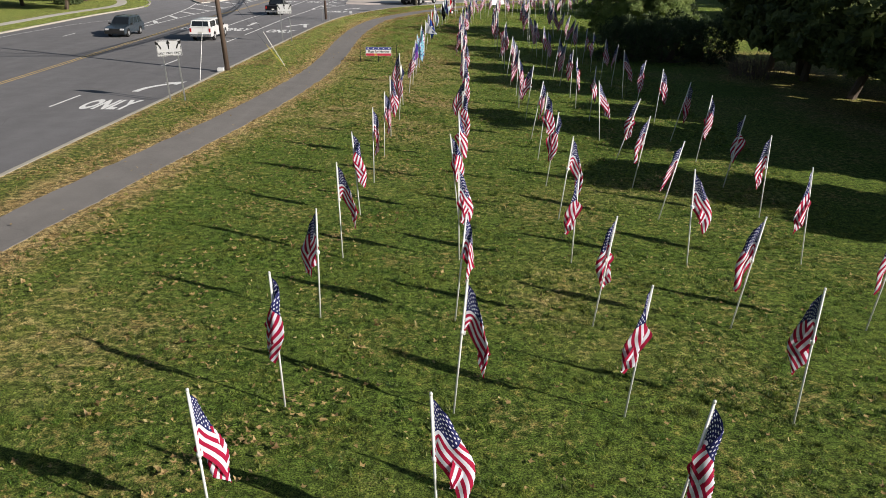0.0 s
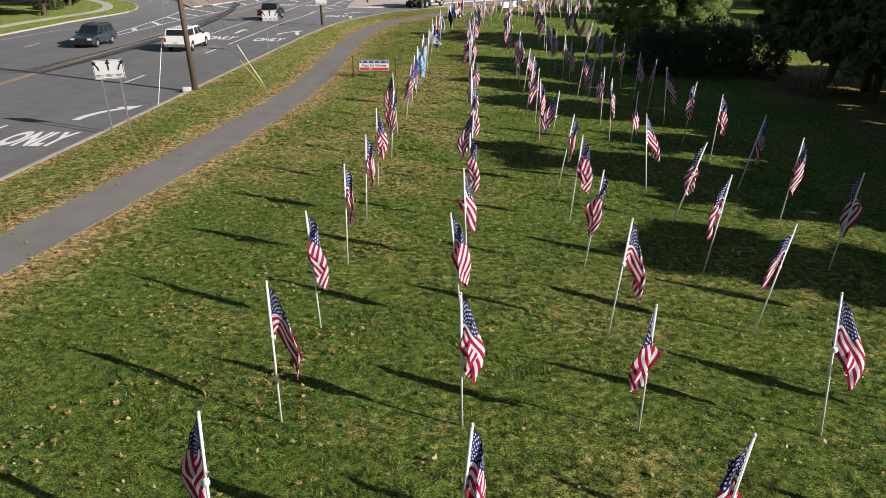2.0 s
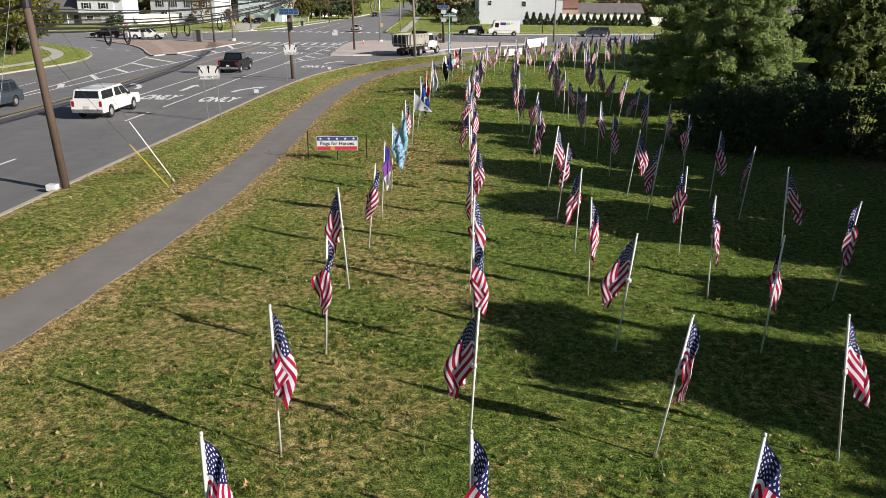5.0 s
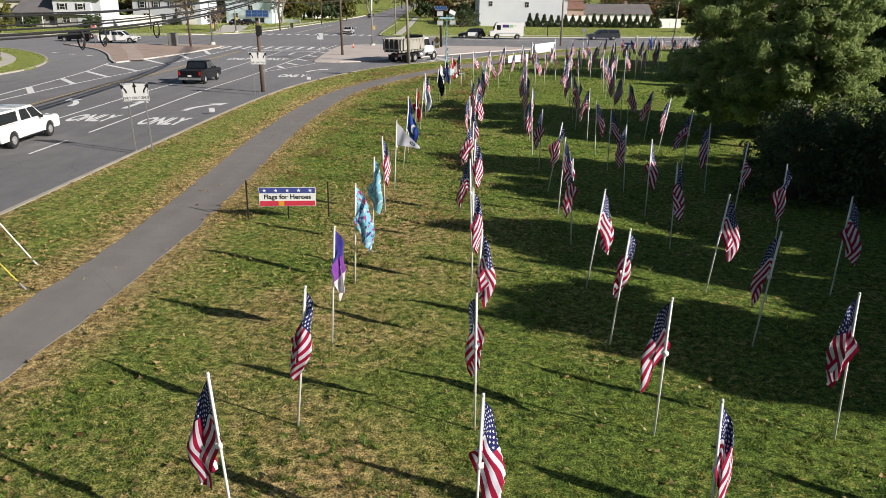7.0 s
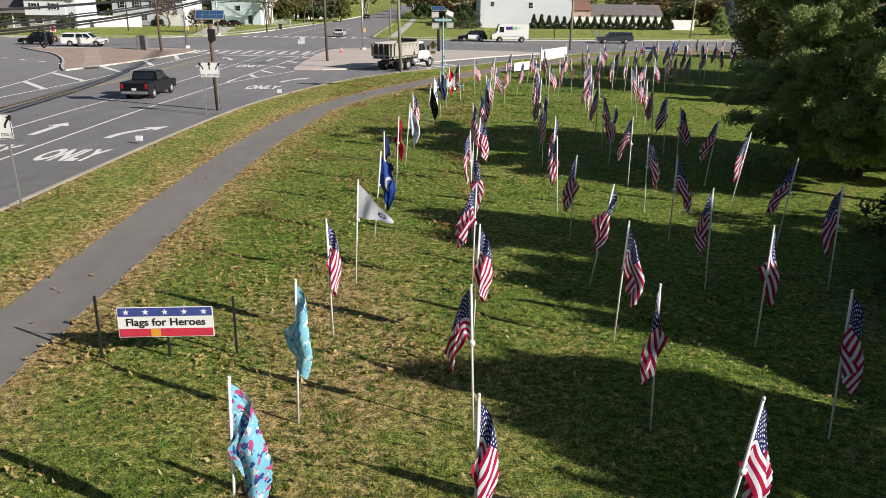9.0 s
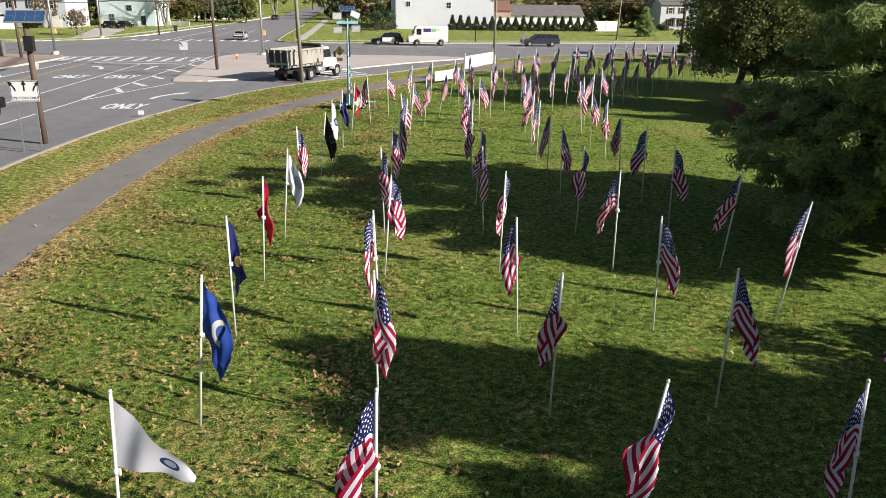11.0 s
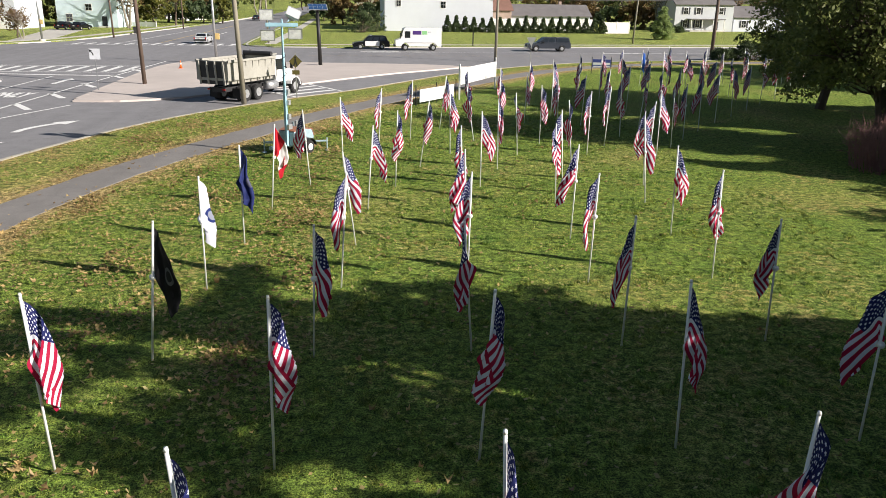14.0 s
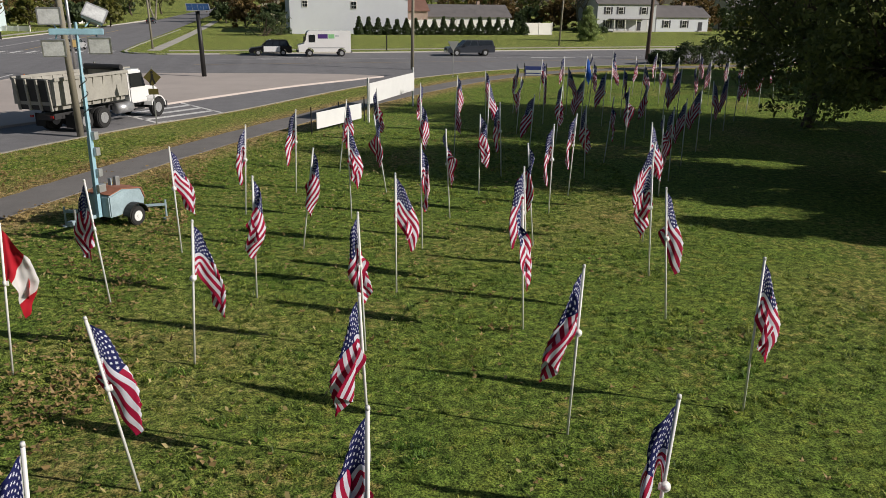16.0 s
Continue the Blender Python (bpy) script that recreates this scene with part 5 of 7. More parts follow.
def post_sign(x, y, top, label, kind):
    ob = thing("road_sign", pose(x, y, ground_z(x, y)), label, "road sign", "post signs")
    part("post", box(bmesh.new(), (0, 0.03, top / 2 - 0.1), (0.06, 0.04, top + 0.2), bevel=0.006), M_GALV, ob)
    bm = bmesh.new()
    if kind == "diamond":
        extrude_side(bm, [(0, -0.44), (0.44, 0), (0, 0.44), (-0.44, 0)], -0.01, 0.01)
        panel = part("panel", bm, M_AMBER, ob)
        w = bmesh.new()
        rod(w, (0, -0.015, 0.26), (0, -0.02, 0.26), 0.07, sides=10)
        extrude_side(w, [(-0.05, 0.17), (0.06, 0.17), (0.07, -0.05), (0.16, -0.32), (0.09, -0.34), (0.0, -0.1), (-0.1, -0.34), (-0.17, -0.32), (-0.06, -0.04)], -0.02, -0.014)
        part("symbol", w, M_INK, panel)
        part("plate", box(bmesh.new(), (0, 0, top - 1.28), (0.5, 0.015, 0.3), bevel=0.004), M_AMBER, ob)
        panel.location.z = top - 0.55
    elif kind == "yield":
        extrude_side(bm, [(0, -0.45), (0.5, 0.4), (-0.5, 0.4)], -0.01, 0.01)
        panel = part("panel", bm, M_GALV, ob)
        inner = extrude_side(bmesh.new(), [(0, -0.4), (0.45, 0.37), (-0.45, 0.37)], 0.013, 0.018)
        part("front_sheet", inner, M_REDSIGN, panel)
        panel.location.z = top - 0.4
    else:
        box(bm, (0, 0, 0), (0.75, 0.015, 0.75), bevel=0.004)
        panel = part("panel", bm, M_SIGN_SHADED if kind == "blue" else M_SIGN, ob)
        panel.location.z = top - 0.38
        if kind == "blue":
            a = part("arrow", sign_arrow(-1), M_INK, panel)
            a.location = (-0.1, -0.012, 0)
        else:
            r = bmesh.new()
            rod(r, (0, -0.02, 0), (0, -0.012, 0), 0.3, sides=24)
            disc = part("disc", r, M_REDSIGN, panel)
            part("bar", box(bmesh.new(), (0, -0.024, 0), (0.4, 0.006, 0.09)), M_SIGN, disc)
    return ob


post_sign(-1.7, 131.6, 3.0, "dull diamond walking sign with a small plate on a post", "diamond")
post_sign(19.4, 156.6, 3.0, "triangular yield sign with a bare grey back on a post", "yield")
post_sign(-16.2, 135.9, 2.9, "small white lane sign with black arrows on a post", "blue")
post_sign(-51.5, 152.3, 3.0, "white square sign with a red disc on the island", "disc")


def signal_mast(x, y, h, label):
    ob = thing("signal_mast", pose(x, y, ground_z(x, y)), label, "signal pole", "signal masts")
    part("footing", rod(bmesh.new(), (0, 0, -0.2), (0, 0, 0.25), 0.45, 0.4, 16), M_WALK, ob)
    part("shaft", rod(bmesh.new(), (0, 0, 0.2), (-0.1, 0, h), 0.15, 0.1, 16), M_GALV, ob, smooth_shade=True)
    part("control_box", box(bmesh.new(), (0.25, -0.1, 2.6), (0.4, 0.3, 0.6), bevel=0.02), M_YELLOW, ob)
    return ob


signal_mast(-12.3, 160.5, 9, "tall galvanised signal mast on the concrete island")
signal_mast(-36.9, 160.2, 9, "tall galvanised signal mast by the crossing")
signal_mast(-42.7, 195.5, 9, "tall galvanised signal mast at the far corner")

cab = thing("control_cabinet", pose(-41.2, 155.2, 0), "grey metal traffic control cabinet on the paved island", "cabinet")
part("body", box(bmesh.new(), (0, 0, 0.9), (1.3, 0.7, 1.8), bevel=0.03), surface("grey_cabinet", (0.16, 0.16, 0.16), 0.5), cab)
part("door", box(bmesh.new(), (0, -0.36, 0.9), (1.15, 0.02, 1.6), bevel=0.01), surface("grey_door", (0.19, 0.19, 0.19), 0.5), cab)

cone = thing("traffic_cone", pose(-14.4, 153.8, 0), "orange traffic cone with a white band on the island", "cone")
part("base", box(bmesh.new(), (0, 0, 0.02), (0.36, 0.36, 0.04), bevel=0.01), M_ORANGE, cone)
part("body", rod(bmesh.new(), (0, 0, 0.04), (0, 0, 0.72), 0.13, 0.03, 14), M_ORANGE, cone, smooth_shade=True)
part("band", rod(bmesh.new(), (0, 0, 0.36), (0, 0, 0.5), 0.089, 0.066, 14, False), M_SIGN, cone)

# marker plates on the kerb
for x, y in ((-15.05, 86.4), (-12.75, 108.3)):
    m = thing("kerb_marker", pose(x, y, ground_z(x, y)), "small white marker plate standing on the kerb", "marker", "kerb markers")
    part("plate", box(bmesh.new(), (0, 0, 0.16), (0.36, 0.04, 0.25), bevel=0.01), M_SIGN, m)
    part("foot", box(bmesh.new(), (0, 0, 0.02), (0.3, 0.16, 0.05), bevel=0.01), M_GALV, m)


# ---- overhead cables and guys ----
def hang(name, a, b, sag, r, label, parts=28):
    ob = thing(name, Matrix(), label, "cable", "overhead cables")
    a, b = Vector(a), Vector(b)
    bm = bmesh.new()
    pts = [a.lerp(b, i / parts) - Vector((0, 0, sag * 4 * (i / parts) * (1 - i / parts))) for i in range(parts + 1)]
    tube(bm, pts, r)
    part("strand", bm, M_CABLE, ob)
    return ob, pts


CL = "thick black overhead cable sagging across the road"
p1top = lambda z: (-15.1 - 0.075 * z, 55.2, 0.3 + z)
low, low_pts = hang("overhead_cable", p1top(6.15), (-14.35, 140.2, 12.1), 2.36, 0.055, CL, 40)
for z, end_z, sag, r in ((6.0, 11.9, 2.3, 0.04), (6.3, 12.3, 2.3, 0.04), (6.5, 12.5, 2.42, 0.03), (6.7, 11.4, 1.75, 0.045), (6.9, 12.6, 2.3, 0.025)):
    hang("overhead_cable", p1top(z), (-14.35, 140.2, end_z), sag, r, CL, 40)
hang("overhead_cable", p1top(7.7), (-52, 62, 8.5), 2.2, 0.06, CL)
hang("overhead_cable", p1top(7.0), (-52, 60, 7.6), 2.4, 0.07, CL)
hang("overhead_cable", p1top(6.4), (-52, 58, 6.4), 2.0, 0.05, CL)
hang("overhead_cable", p1top(7.4), (-52, 62, 8.1), 2.25, 0.03, CL)
hang("overhead_cable", (-38.1, 153.3, 6.8), (-11.5, 195.5, 7.2), 1.0, 0.05, CL)
hang("overhead_cable", (-38.1, 153.3, 6.3), (-36.9, 208.0, 7.0), 0.9, 0.05, CL)
hang("overhead_cable", (-38.1, 153.3, 6.6), (-63.0, 205.0, 7.2), 1.0, 0.05, CL)
hang("overhead_cable", (17.4, 165.6, 6.75), (45.9, 177.5, 6.9), 0.25, 0.03, CL)
hang("overhead_cable", (45.9, 177.5, 6.9), (110, 187, 6.6), 0.3, 0.03, CL)
hang("overhead_cable", (-14.35, 140.2, 9.4), (17.4, 165.6, 8.6), 0.6, 0.03, CL)
for f in (3, 4, 7, 8, 11):
    p = low_pts[f]
    loop = thing("cable_loop", Matrix.Translation(p), "coiled spare cable loop hanging from the line", "cable", "cable loops")
    bm = bmesh.new()
    for turn in (0, 1):  # two turns of cord
        k = [Vector((0.19 * math.sin(2 * math.pi * i / 20), -0.1 * math.sin(2 * math.pi * i / 20) + 0.08 * turn, (-0.35 - 0.04 * turn) * (1 - math.cos(2 * math.pi * i / 20)))) for i in range(21)]
        tube(bm, k, 0.026)
    part("loop", bm, M_CABLE, loop)

guy = thing("guy_wire", pose(-15.7, 50.7, 0.2), "thin guy wire in a white sleeve", "guy wire")
part("wire", rod(bmesh.new(), (0, 0, 0), (-0.1, 4.2, 8.2), 0.009, sides=6), M_GALV, guy)
part("sleeve", rod(bmesh.new(), (0, 0, 0.05), (-0.035, 1.45, 2.85), 0.02, sides=8), M_PVC, guy, "white plastic sleeve")
def sleeved_guy(foot, top, label, material, sleeve):
    run = Vector(top) - Vector(foot)
    ob = thing("guy_wire", pose(*foot), label, "guy wire")
    part("anchor", rod(bmesh.new(), -0.03 * run, 0.01 * run, 0.028, sides=8), M_GALV, ob)
    part("wire", rod(bmesh.new(), (0, 0, 0), run, 0.008, sides=6), M_CABLE, ob)
    part("sleeve", rod(bmesh.new(), 0.02 * run, 0.32 * run, 0.018, sides=8), material, ob, sleeve)


sleeved_guy((-11.4, 57.0, 0.25), (-15.65, 55.2, 8.2), "guy wire in a white sleeve anchored in grass", M_PVC, "white plastic sleeve")
sleeved_guy((-10.85, 55.2, 0.25), (-15.5, 55.2, 6.0), "guy wire in a yellow sleeve anchored in grass", surface("yellow_sleeve", (0.6, 0.5, 0.06), 0.5), "yellow plastic sleeve")

# ---- banner and boards on the lawn ----
M_BANNERBLUE = surface("banner_blue", (0.04, 0.06, 0.25), 0.6, coarse=8, fine=30)
M_BANNERRED = surface("banner_red", (0.5, 0.03, 0.06), 0.6, coarse=4)
M_BANNERGOLD = surface("banner_gold", (0.6, 0.3, 0.03), 0.6)
ban = thing("lawn_banner", pose(-5.3, 62.75, 0, 0, 0, 5), "red white and blue event banner tied between dark posts", "banner")
for dx, hh in ((-1.42, 1.42), (0.0, 0.62), (1.42, 1.36)):
    part("post", box(bmesh.new(), (dx, 0.05, hh / 2 - 0.1), (0.05, 0.05, hh + 0.2), bevel=0.006), M_BLACK, ban)
panel = part("panel", box(bmesh.new(), (0, 0, 0.83), (1.98, 0.02, 0.68), bevel=0.004), M_SIGN, ban)
part("blue_band", box(bmesh.new(), (0, -0.012, 1.06), (1.94, 0.006, 0.19)), M_BANNERBLUE, panel)
part("red_band", box(bmesh.new(), (0, -0.012, 0.595), (1.94, 0.006, 0.18)), M_BANNERRED, panel)
part("gold_patch", box(bmesh.new(), (-0.22, -0.016, 0.595), (0.2, 0.004, 0.17)), M_BANNERGOLD, panel)
for i in range(5):
    st = bmesh.new()
    extrude_side(st, [(-0.8 + 0.4 * i + rr * math.sin(a), 1.06 + rr * math.cos(a)) for a, rr in ((math.pi * q / 5, 0.075 if q % 2 == 0 else 0.03) for q in range(10))], -0.02, -0.016)
    part("star", st, M_SIGN, panel)
words = new("lettering", text_mesh("Flags for Heroes", 0.235, M_INK, 0.002, 0.005))
words.parent = panel
words.matrix_basis = pose(0, -0.015, 0.825, 90, 0, 0) @ Matrix.Diagonal((1.05, 1, 1, 1))
for a, b in (((-1.42, 0.02, 1.3), (-0.98, 0, 1.14)), ((1.42, 0.02, 1.3), (0.98, 0, 1.14)), ((-1.42, 0.02, 0.4), (-0.98, 0, 0.52)), ((1.42, 0.02, 0.4), (0.98, 0, 0.52))):
    part("tie", rod(bmesh.new(), a, b, 0.006, sides=5), M_BLACK, ban)


def white_board(a, b, z0, z1, posts, post_top, label, post_mat):
    d = Vector((b[0] - a[0], b[1] - a[1], 0))
    ob = thing("board", pose(a[0], a[1], 0, 0, 0, math.degrees(math.atan2(d.y, d.x))), label, "board", "white boards on the lawn")
    ln = d.length
    part("panel", box(bmesh.new(), (ln / 2, 0, (z0 + z1) / 2), (ln, 0.03, z1 - z0), bevel=0.006), M_SIGN, ob)
    for f in posts:
        part("post", box(bmesh.new(), (f * ln, 0.07, post_top / 2 - 0.1), (0.1 if post_mat is M_SIGN else 0.05, 0.1 if post_mat is M_SIGN else 0.05, post_top + 0.2), bevel=0.01), post_mat, ob)
    return ob


white_board((6.5, 127.7), (9.05, 131.2), 0.22, 1.04, (-0.08, 0.5, 1.1), 1.35, "low white board on thin dark posts facing the path", M_BLACK)
white_board((9.5, 131.1), (12.95, 137.5), 1.0, 2.1, (0.0, 1.0), 2.4, "tall white board between white posts beside the path", M_SIGN)
fb = thing("far_banner", pose(25.1, 151.0, 0, 0, 0, -14), "dark blue and white banner between thin posts", "banner")
for dx in (-0.9, 0.9):
    part("post", box(bmesh.new(), (dx, 0.04, 0.7), (0.06, 0.06, 1.7), bevel=0.006), M_BLACK, fb)
part("panel", box(bmesh.new(), (0, 0, 0.95), (1.7, 0.02, 0.75)), M_BANNERBLUE, fb)
part("white_band", box(bmesh.new(), (0, -0.014, 0.92), (1.55, 0.006, 0.22)), M_SIGN, fb)
part("white_band", box(bmesh.new(), (0, -0.014, 0.66), (1.55, 0.006, 0.12)), M_SIGN, fb)

# ---- light tower trailer ----
M_TRAILER = surface("pale_blue_paint", (0.34, 0.45, 0.50), 0.55, dark=0.6, light=1.2, coarse=2)
M_RUST = surface("rusty_hood", (0.30, 0.13, 0.08), 0.75, dark=0.6, light=1.5, coarse=2.5, fine=14)
M_MAST = surface("blue_mast", (0.28, 0.47, 0.56), 0.5, dark=0.8, light=1.2, coarse=3)
tow = thing("light_tower", pose(0.07, 112.05, 0, 0, 0, 55), "old pale blue light tower trailer with rusty hood", "light tower")
body = extrude_side(bmesh.new(), [(-0.75, 0.38), (0.55, 0.38), (0.6, 0.7), (0.48, 1.0), (-0.25, 1.12), (-0.75, 1.0)], -0.45, 0.45)
bmesh.ops.bevel(body, geom=body.edges[:], offset=0.03, segments=2, affect="EDGES")
bod = part("body", body, M_TRAILER, tow)
hood = extrude_side(bmesh.new(), [(-0.7, 1.03), (-0.25, 1.135), (0.47, 1.015), (0.6, 0.7), (0.63, 0.71), (0.5, 1.045), (-0.25, 1.165), (-0.72, 1.05)], -0.452, 0.452)
part("hood", hood, M_RUST, bod, "rust-stained hood")
part("exhaust", box(bmesh.new(), (0.2, 0.2, 1.22), (0.16, 0.12, 0.3), bevel=0.02), M_GALV, tow)
part("lifting_eye", box(bmesh.new(), (0.0, 0.25, 1.22), (0.04, 0.12, 0.24), bevel=0.01), M_TRAILER, tow)


def wheel(parent, x, y, r, w, rim_mat):
    b = bmesh.new()
    rod(b, (0, -w / 2, 0), (0, w / 2, 0), r, sides=22)
    bmesh.ops.bevel(b, geom=[e for e in b.edges if all(len(f.verts) > 4 or True for f in e.link_faces) and abs(e.verts[0].co.y - e.verts[1].co.y) < 1e-5], offset=0.03 * r / 0.35, segments=2, affect="EDGES")
    t = part("wheel", b, M_RUBBER, parent, smooth_shade=False)
    t.location = (x, y, r)
    c = bmesh.new()
    for s in (-1, 1):
        rod(c, (0, s * (w / 2 - 0.03), 0), (0, s * (w / 2 + 0.008), 0), r * 0.6, r * 0.52, 18)
        rod(c, (0, s * w / 2, 0), (0, s * (w / 2 + 0.03), 0), r * 0.2, r * 0.16, 12)
    part("rim", c, rim_mat, t)
    return t


wheel(tow, 0.05, -0.6, 0.29, 0.17, M_SIGN)
wheel(tow, 0.05, 0.6, 0.29, 0.17, M_SIGN)
for s in (-1, 1):
    fd = bmesh.new()
    k = [(0.05 + 0.38 * math.cos(a), 0.31 + 0.38 * math.sin(a)) for a in np.linspace(0.1, 3.04, 10)]
    extrude_side(fd, k + [(p[0] * 0.94 + 0.01, p[1] * 0.94 + 0.01) for p in k[::-1]], s * 0.6 - 0.13, s * 0.6 + 0.13)
    part("fender", fd, M_BLACK, tow)
db = bmesh.new()
box(db, (-1.2, 0, 0.42), (1.0, 0.1, 0.1), bevel=0.01)
box(db, (-1.75, 0, 0.42), (0.2, 0.14, 0.14), bevel=0.02)
part("drawbar", db, M_TRAILER, tow)
part("jack", rod(bmesh.new(), (-1.5, 0.1, 0.02), (-1.5, 0.1, 0.75), 0.035, sides=8), M_GALV, tow)
for x, y, dx, dy in ((0.45, -0.35, 0.5, -0.55), (-0.6, 0.4, -0.4, 0.7), (0.45, 0.4, 0.4, 0.7)):
    arm = bmesh.new()
    box(arm, (x + dx / 2, y + dy / 2, 0.46), (math.hypot(dx, dy), 0.07, 0.07), Matrix.Rotation(math.atan2(dy, dx), 4, "Z"), bevel=0.008)
    rod(arm, (x + dx, y + dy, 0.03), (x + dx, y + dy, 0.6), 0.03, sides=8)
    rod(arm, (x + dx, y + dy, 0.0), (x + dx, y + dy, 0.04), 0.1, sides=10)
    part("outrigger", arm, M_TRAILER, tow)
mast = bmesh.new()
box(mast, (-0.84, -0.1, 1.55), (0.12, 0.12, 2.3), bevel=0.01)
part("mast", mast, M_MAST, tow)
m2 = bmesh.new()
box(m2, (-0.84, -0.1, 3.3), (0.09, 0.09, 2.2), bevel=0.01)
part("mast", m2, M_MAST, tow)
m3 = bmesh.new()
box(m3, (-0.84, -0.1, 4.95), (0.065, 0.065, 1.7), bevel=0.008)
part("mast", m3, M_MAST, tow)
for z in (1.25, 1.7, 2.3, 2.75):
    part("bracket", box(bmesh.new(), (-0.76, -0.2, z), (0.24 if z < 1.5 else 0.14, 0.16, 0.22), bevel=0.01), M_ALU, tow)
part("crossbar", box(bmesh.new(), (-0.84, -0.1, 5.55), (1.36, 0.12, 0.16), Matrix.Rotation(radians(-50), 4, "Z"), bevel=0.02), M_MAST, tow)
M_LENS = surface("lamp_glass", (0.62, 0.64, 0.64), 0.15, dark=0.55, light=1.2, coarse=5, bump=0.0, spec=0.8)
def frame_of(w, h, t, y):
    """A thin upright frame of four bars."""
    bm = bmesh.new()
    for c, size in (((0, y, h / 2), (w, 0.02, t)), ((0, y, -h / 2), (w, 0.02, t)), ((-w / 2, y, 0), (t, 0.018, h)), ((w / 2, y, 0), (t, 0.018, h))):
        box(bm, c, size)
    return bm


for sx, dz, tilt, roll in ((-0.62, 0.4, 4, 0), (0.5, 0.46, -38, 24), (-0.6, -0.42, 12, 0), (0.55, -0.36, 14, 0)):
    c, s = math.cos(radians(-50)), math.sin(radians(-50))
    lamp = part("floodlight", box(bmesh.new(), (0, 0.02, 0), (0.58, 0.14, 0.44), bevel=0.03), M_ALU, tow)
    lamp.matrix_basis = pose(-0.84 + sx * c, -0.1 + sx * s, 5.55 + dz, tilt, roll, -50)
    part("housing", box(bmesh.new(), (0, 0, 0), (0.5, 0.38, 0.26), Matrix.Translation((0, 0.2, 0)) @ Matrix.Rotation(radians(-90), 4, "X"), taper=0.55, bevel=0.02), M_ALU, lamp)
    part("lens", box(bmesh.new(), (0, -0.055, 0), (0.53, 0.012, 0.39)), M_LENS, lamp)
    part("rim", frame_of(0.56, 0.42, 0.035, -0.06), M_GALV, lamp)
    part("arm", rod(bmesh.new(), (0, 0.1, 0), (-0.1 * (1 if sx > 0 else -1), 0.16, -dz * 0.85), 0.022, sides=6), M_MAST, lamp)
coil = tube(bmesh.new(), [(-0.84 + 0.1 * math.cos(0.5 * i), -0.1 + 0.1 * math.sin(0.5 * i), 3.2 + 0.03 * i) for i in range(40)], 0.012, 5)
part("coiled_cord", coil, M_CABLE, tow)

# ---- vehicles ----
def car_paint(name, col, coat=0.6, spec=0.5):
    return surface(name, col, 0.3, metal=0.0, dark=0.92, light=1.06, coarse=0.8, bump=0.0, spec=spec, coat=coat)


M_CHROME = surface("chrome", (0.6, 0.6, 0.6), 0.25, metal=0.9, bump=0.0)
M_HEADLAMP = surface("headlamp", (0.6, 0.6, 0.6), 0.15, bump=0.0)
M_TAILLAMP = surface("taillamp", (0.35, 0.01, 0.01), 0.25, bump=0.0)
M_PLATE = surface("number_plate", (0.6, 0.6, 0.55), 0.5, bump=0.0)


def lower_profile(L, zb, nose, hood_x, hood_z, belt, tail_x, tail_z, wheels, r):
    pts = [(-L / 2 + 0.05, zb)]
    for xw in wheels:
        pts += [(xw - r * 1.16 * math.cos(a), zb + max(0, r * 1.16 * math.sin(a) + r - zb)) for a in np.linspace(0.0, math.pi, 9)]
    pts += [(L / 2 - 0.06, zb), (L / 2, zb + 0.22), (L / 2 - 0.04, nose), (L / 2 - 0.22, nose + 0.09), (hood_x, hood_z), (hood_x - 0.05, belt), (tail_x, belt), (tail_x - 0.02, tail_z), (-L / 2, tail_z - 0.03), (-L / 2 - 0.02, zb + 0.25)]
    return pts


def frustum(bm, x0, x1, w0, z0, X0, X1, w1, z1, bevel=0.05):
    lo = [bm.verts.new(p) for p in ((x0, -w0, z0), (x1, -w0, z0), (x1, w0, z0), (x0, w0, z0))]
    hi = [bm.verts.new(p) for p in ((X0, -w1, z1), (X1, -w1, z1), (X1, w1, z1), (X0, w1, z1))]
    for i in range(4):
        bm.faces.new((lo[i], lo[(i + 1) % 4], hi[(i + 1) % 4], hi[i]))
    bm.faces.new(lo[::-1])
    bm.faces.new(hi)
    if bevel:
        bmesh.ops.bevel(bm, geom=bm.edges[:], offset=bevel, segments=2, affect="EDGES")
    return bm


def pane(corners, a0, a1, b0, b1, out):
    """A glass pane within a four-cornered wall, given as fractions of it, standing out by a little."""
    c = [Vector(p) for p in corners]
    nrm = (c[1] - c[0]).cross(c[3] - c[0]).normalized()
    at = lambda a, b: (c[0].lerp(c[1], a)).lerp(c[3].lerp(c[2], a), b)
    bm = bmesh.new()
    q = [at(a0, b0), at(a1, b0), at(a1, b1), at(a0, b1)]
    f = [bm.verts.new(p + nrm * out) for p in q]
    g = [bm.verts.new(p - nrm * 0.02) for p in q]
    bm.faces.new(f)
    for i in range(4):
        bm.faces.new((g[i], g[(i + 1) % 4], f[(i + 1) % 4], f[i]))
    return bm


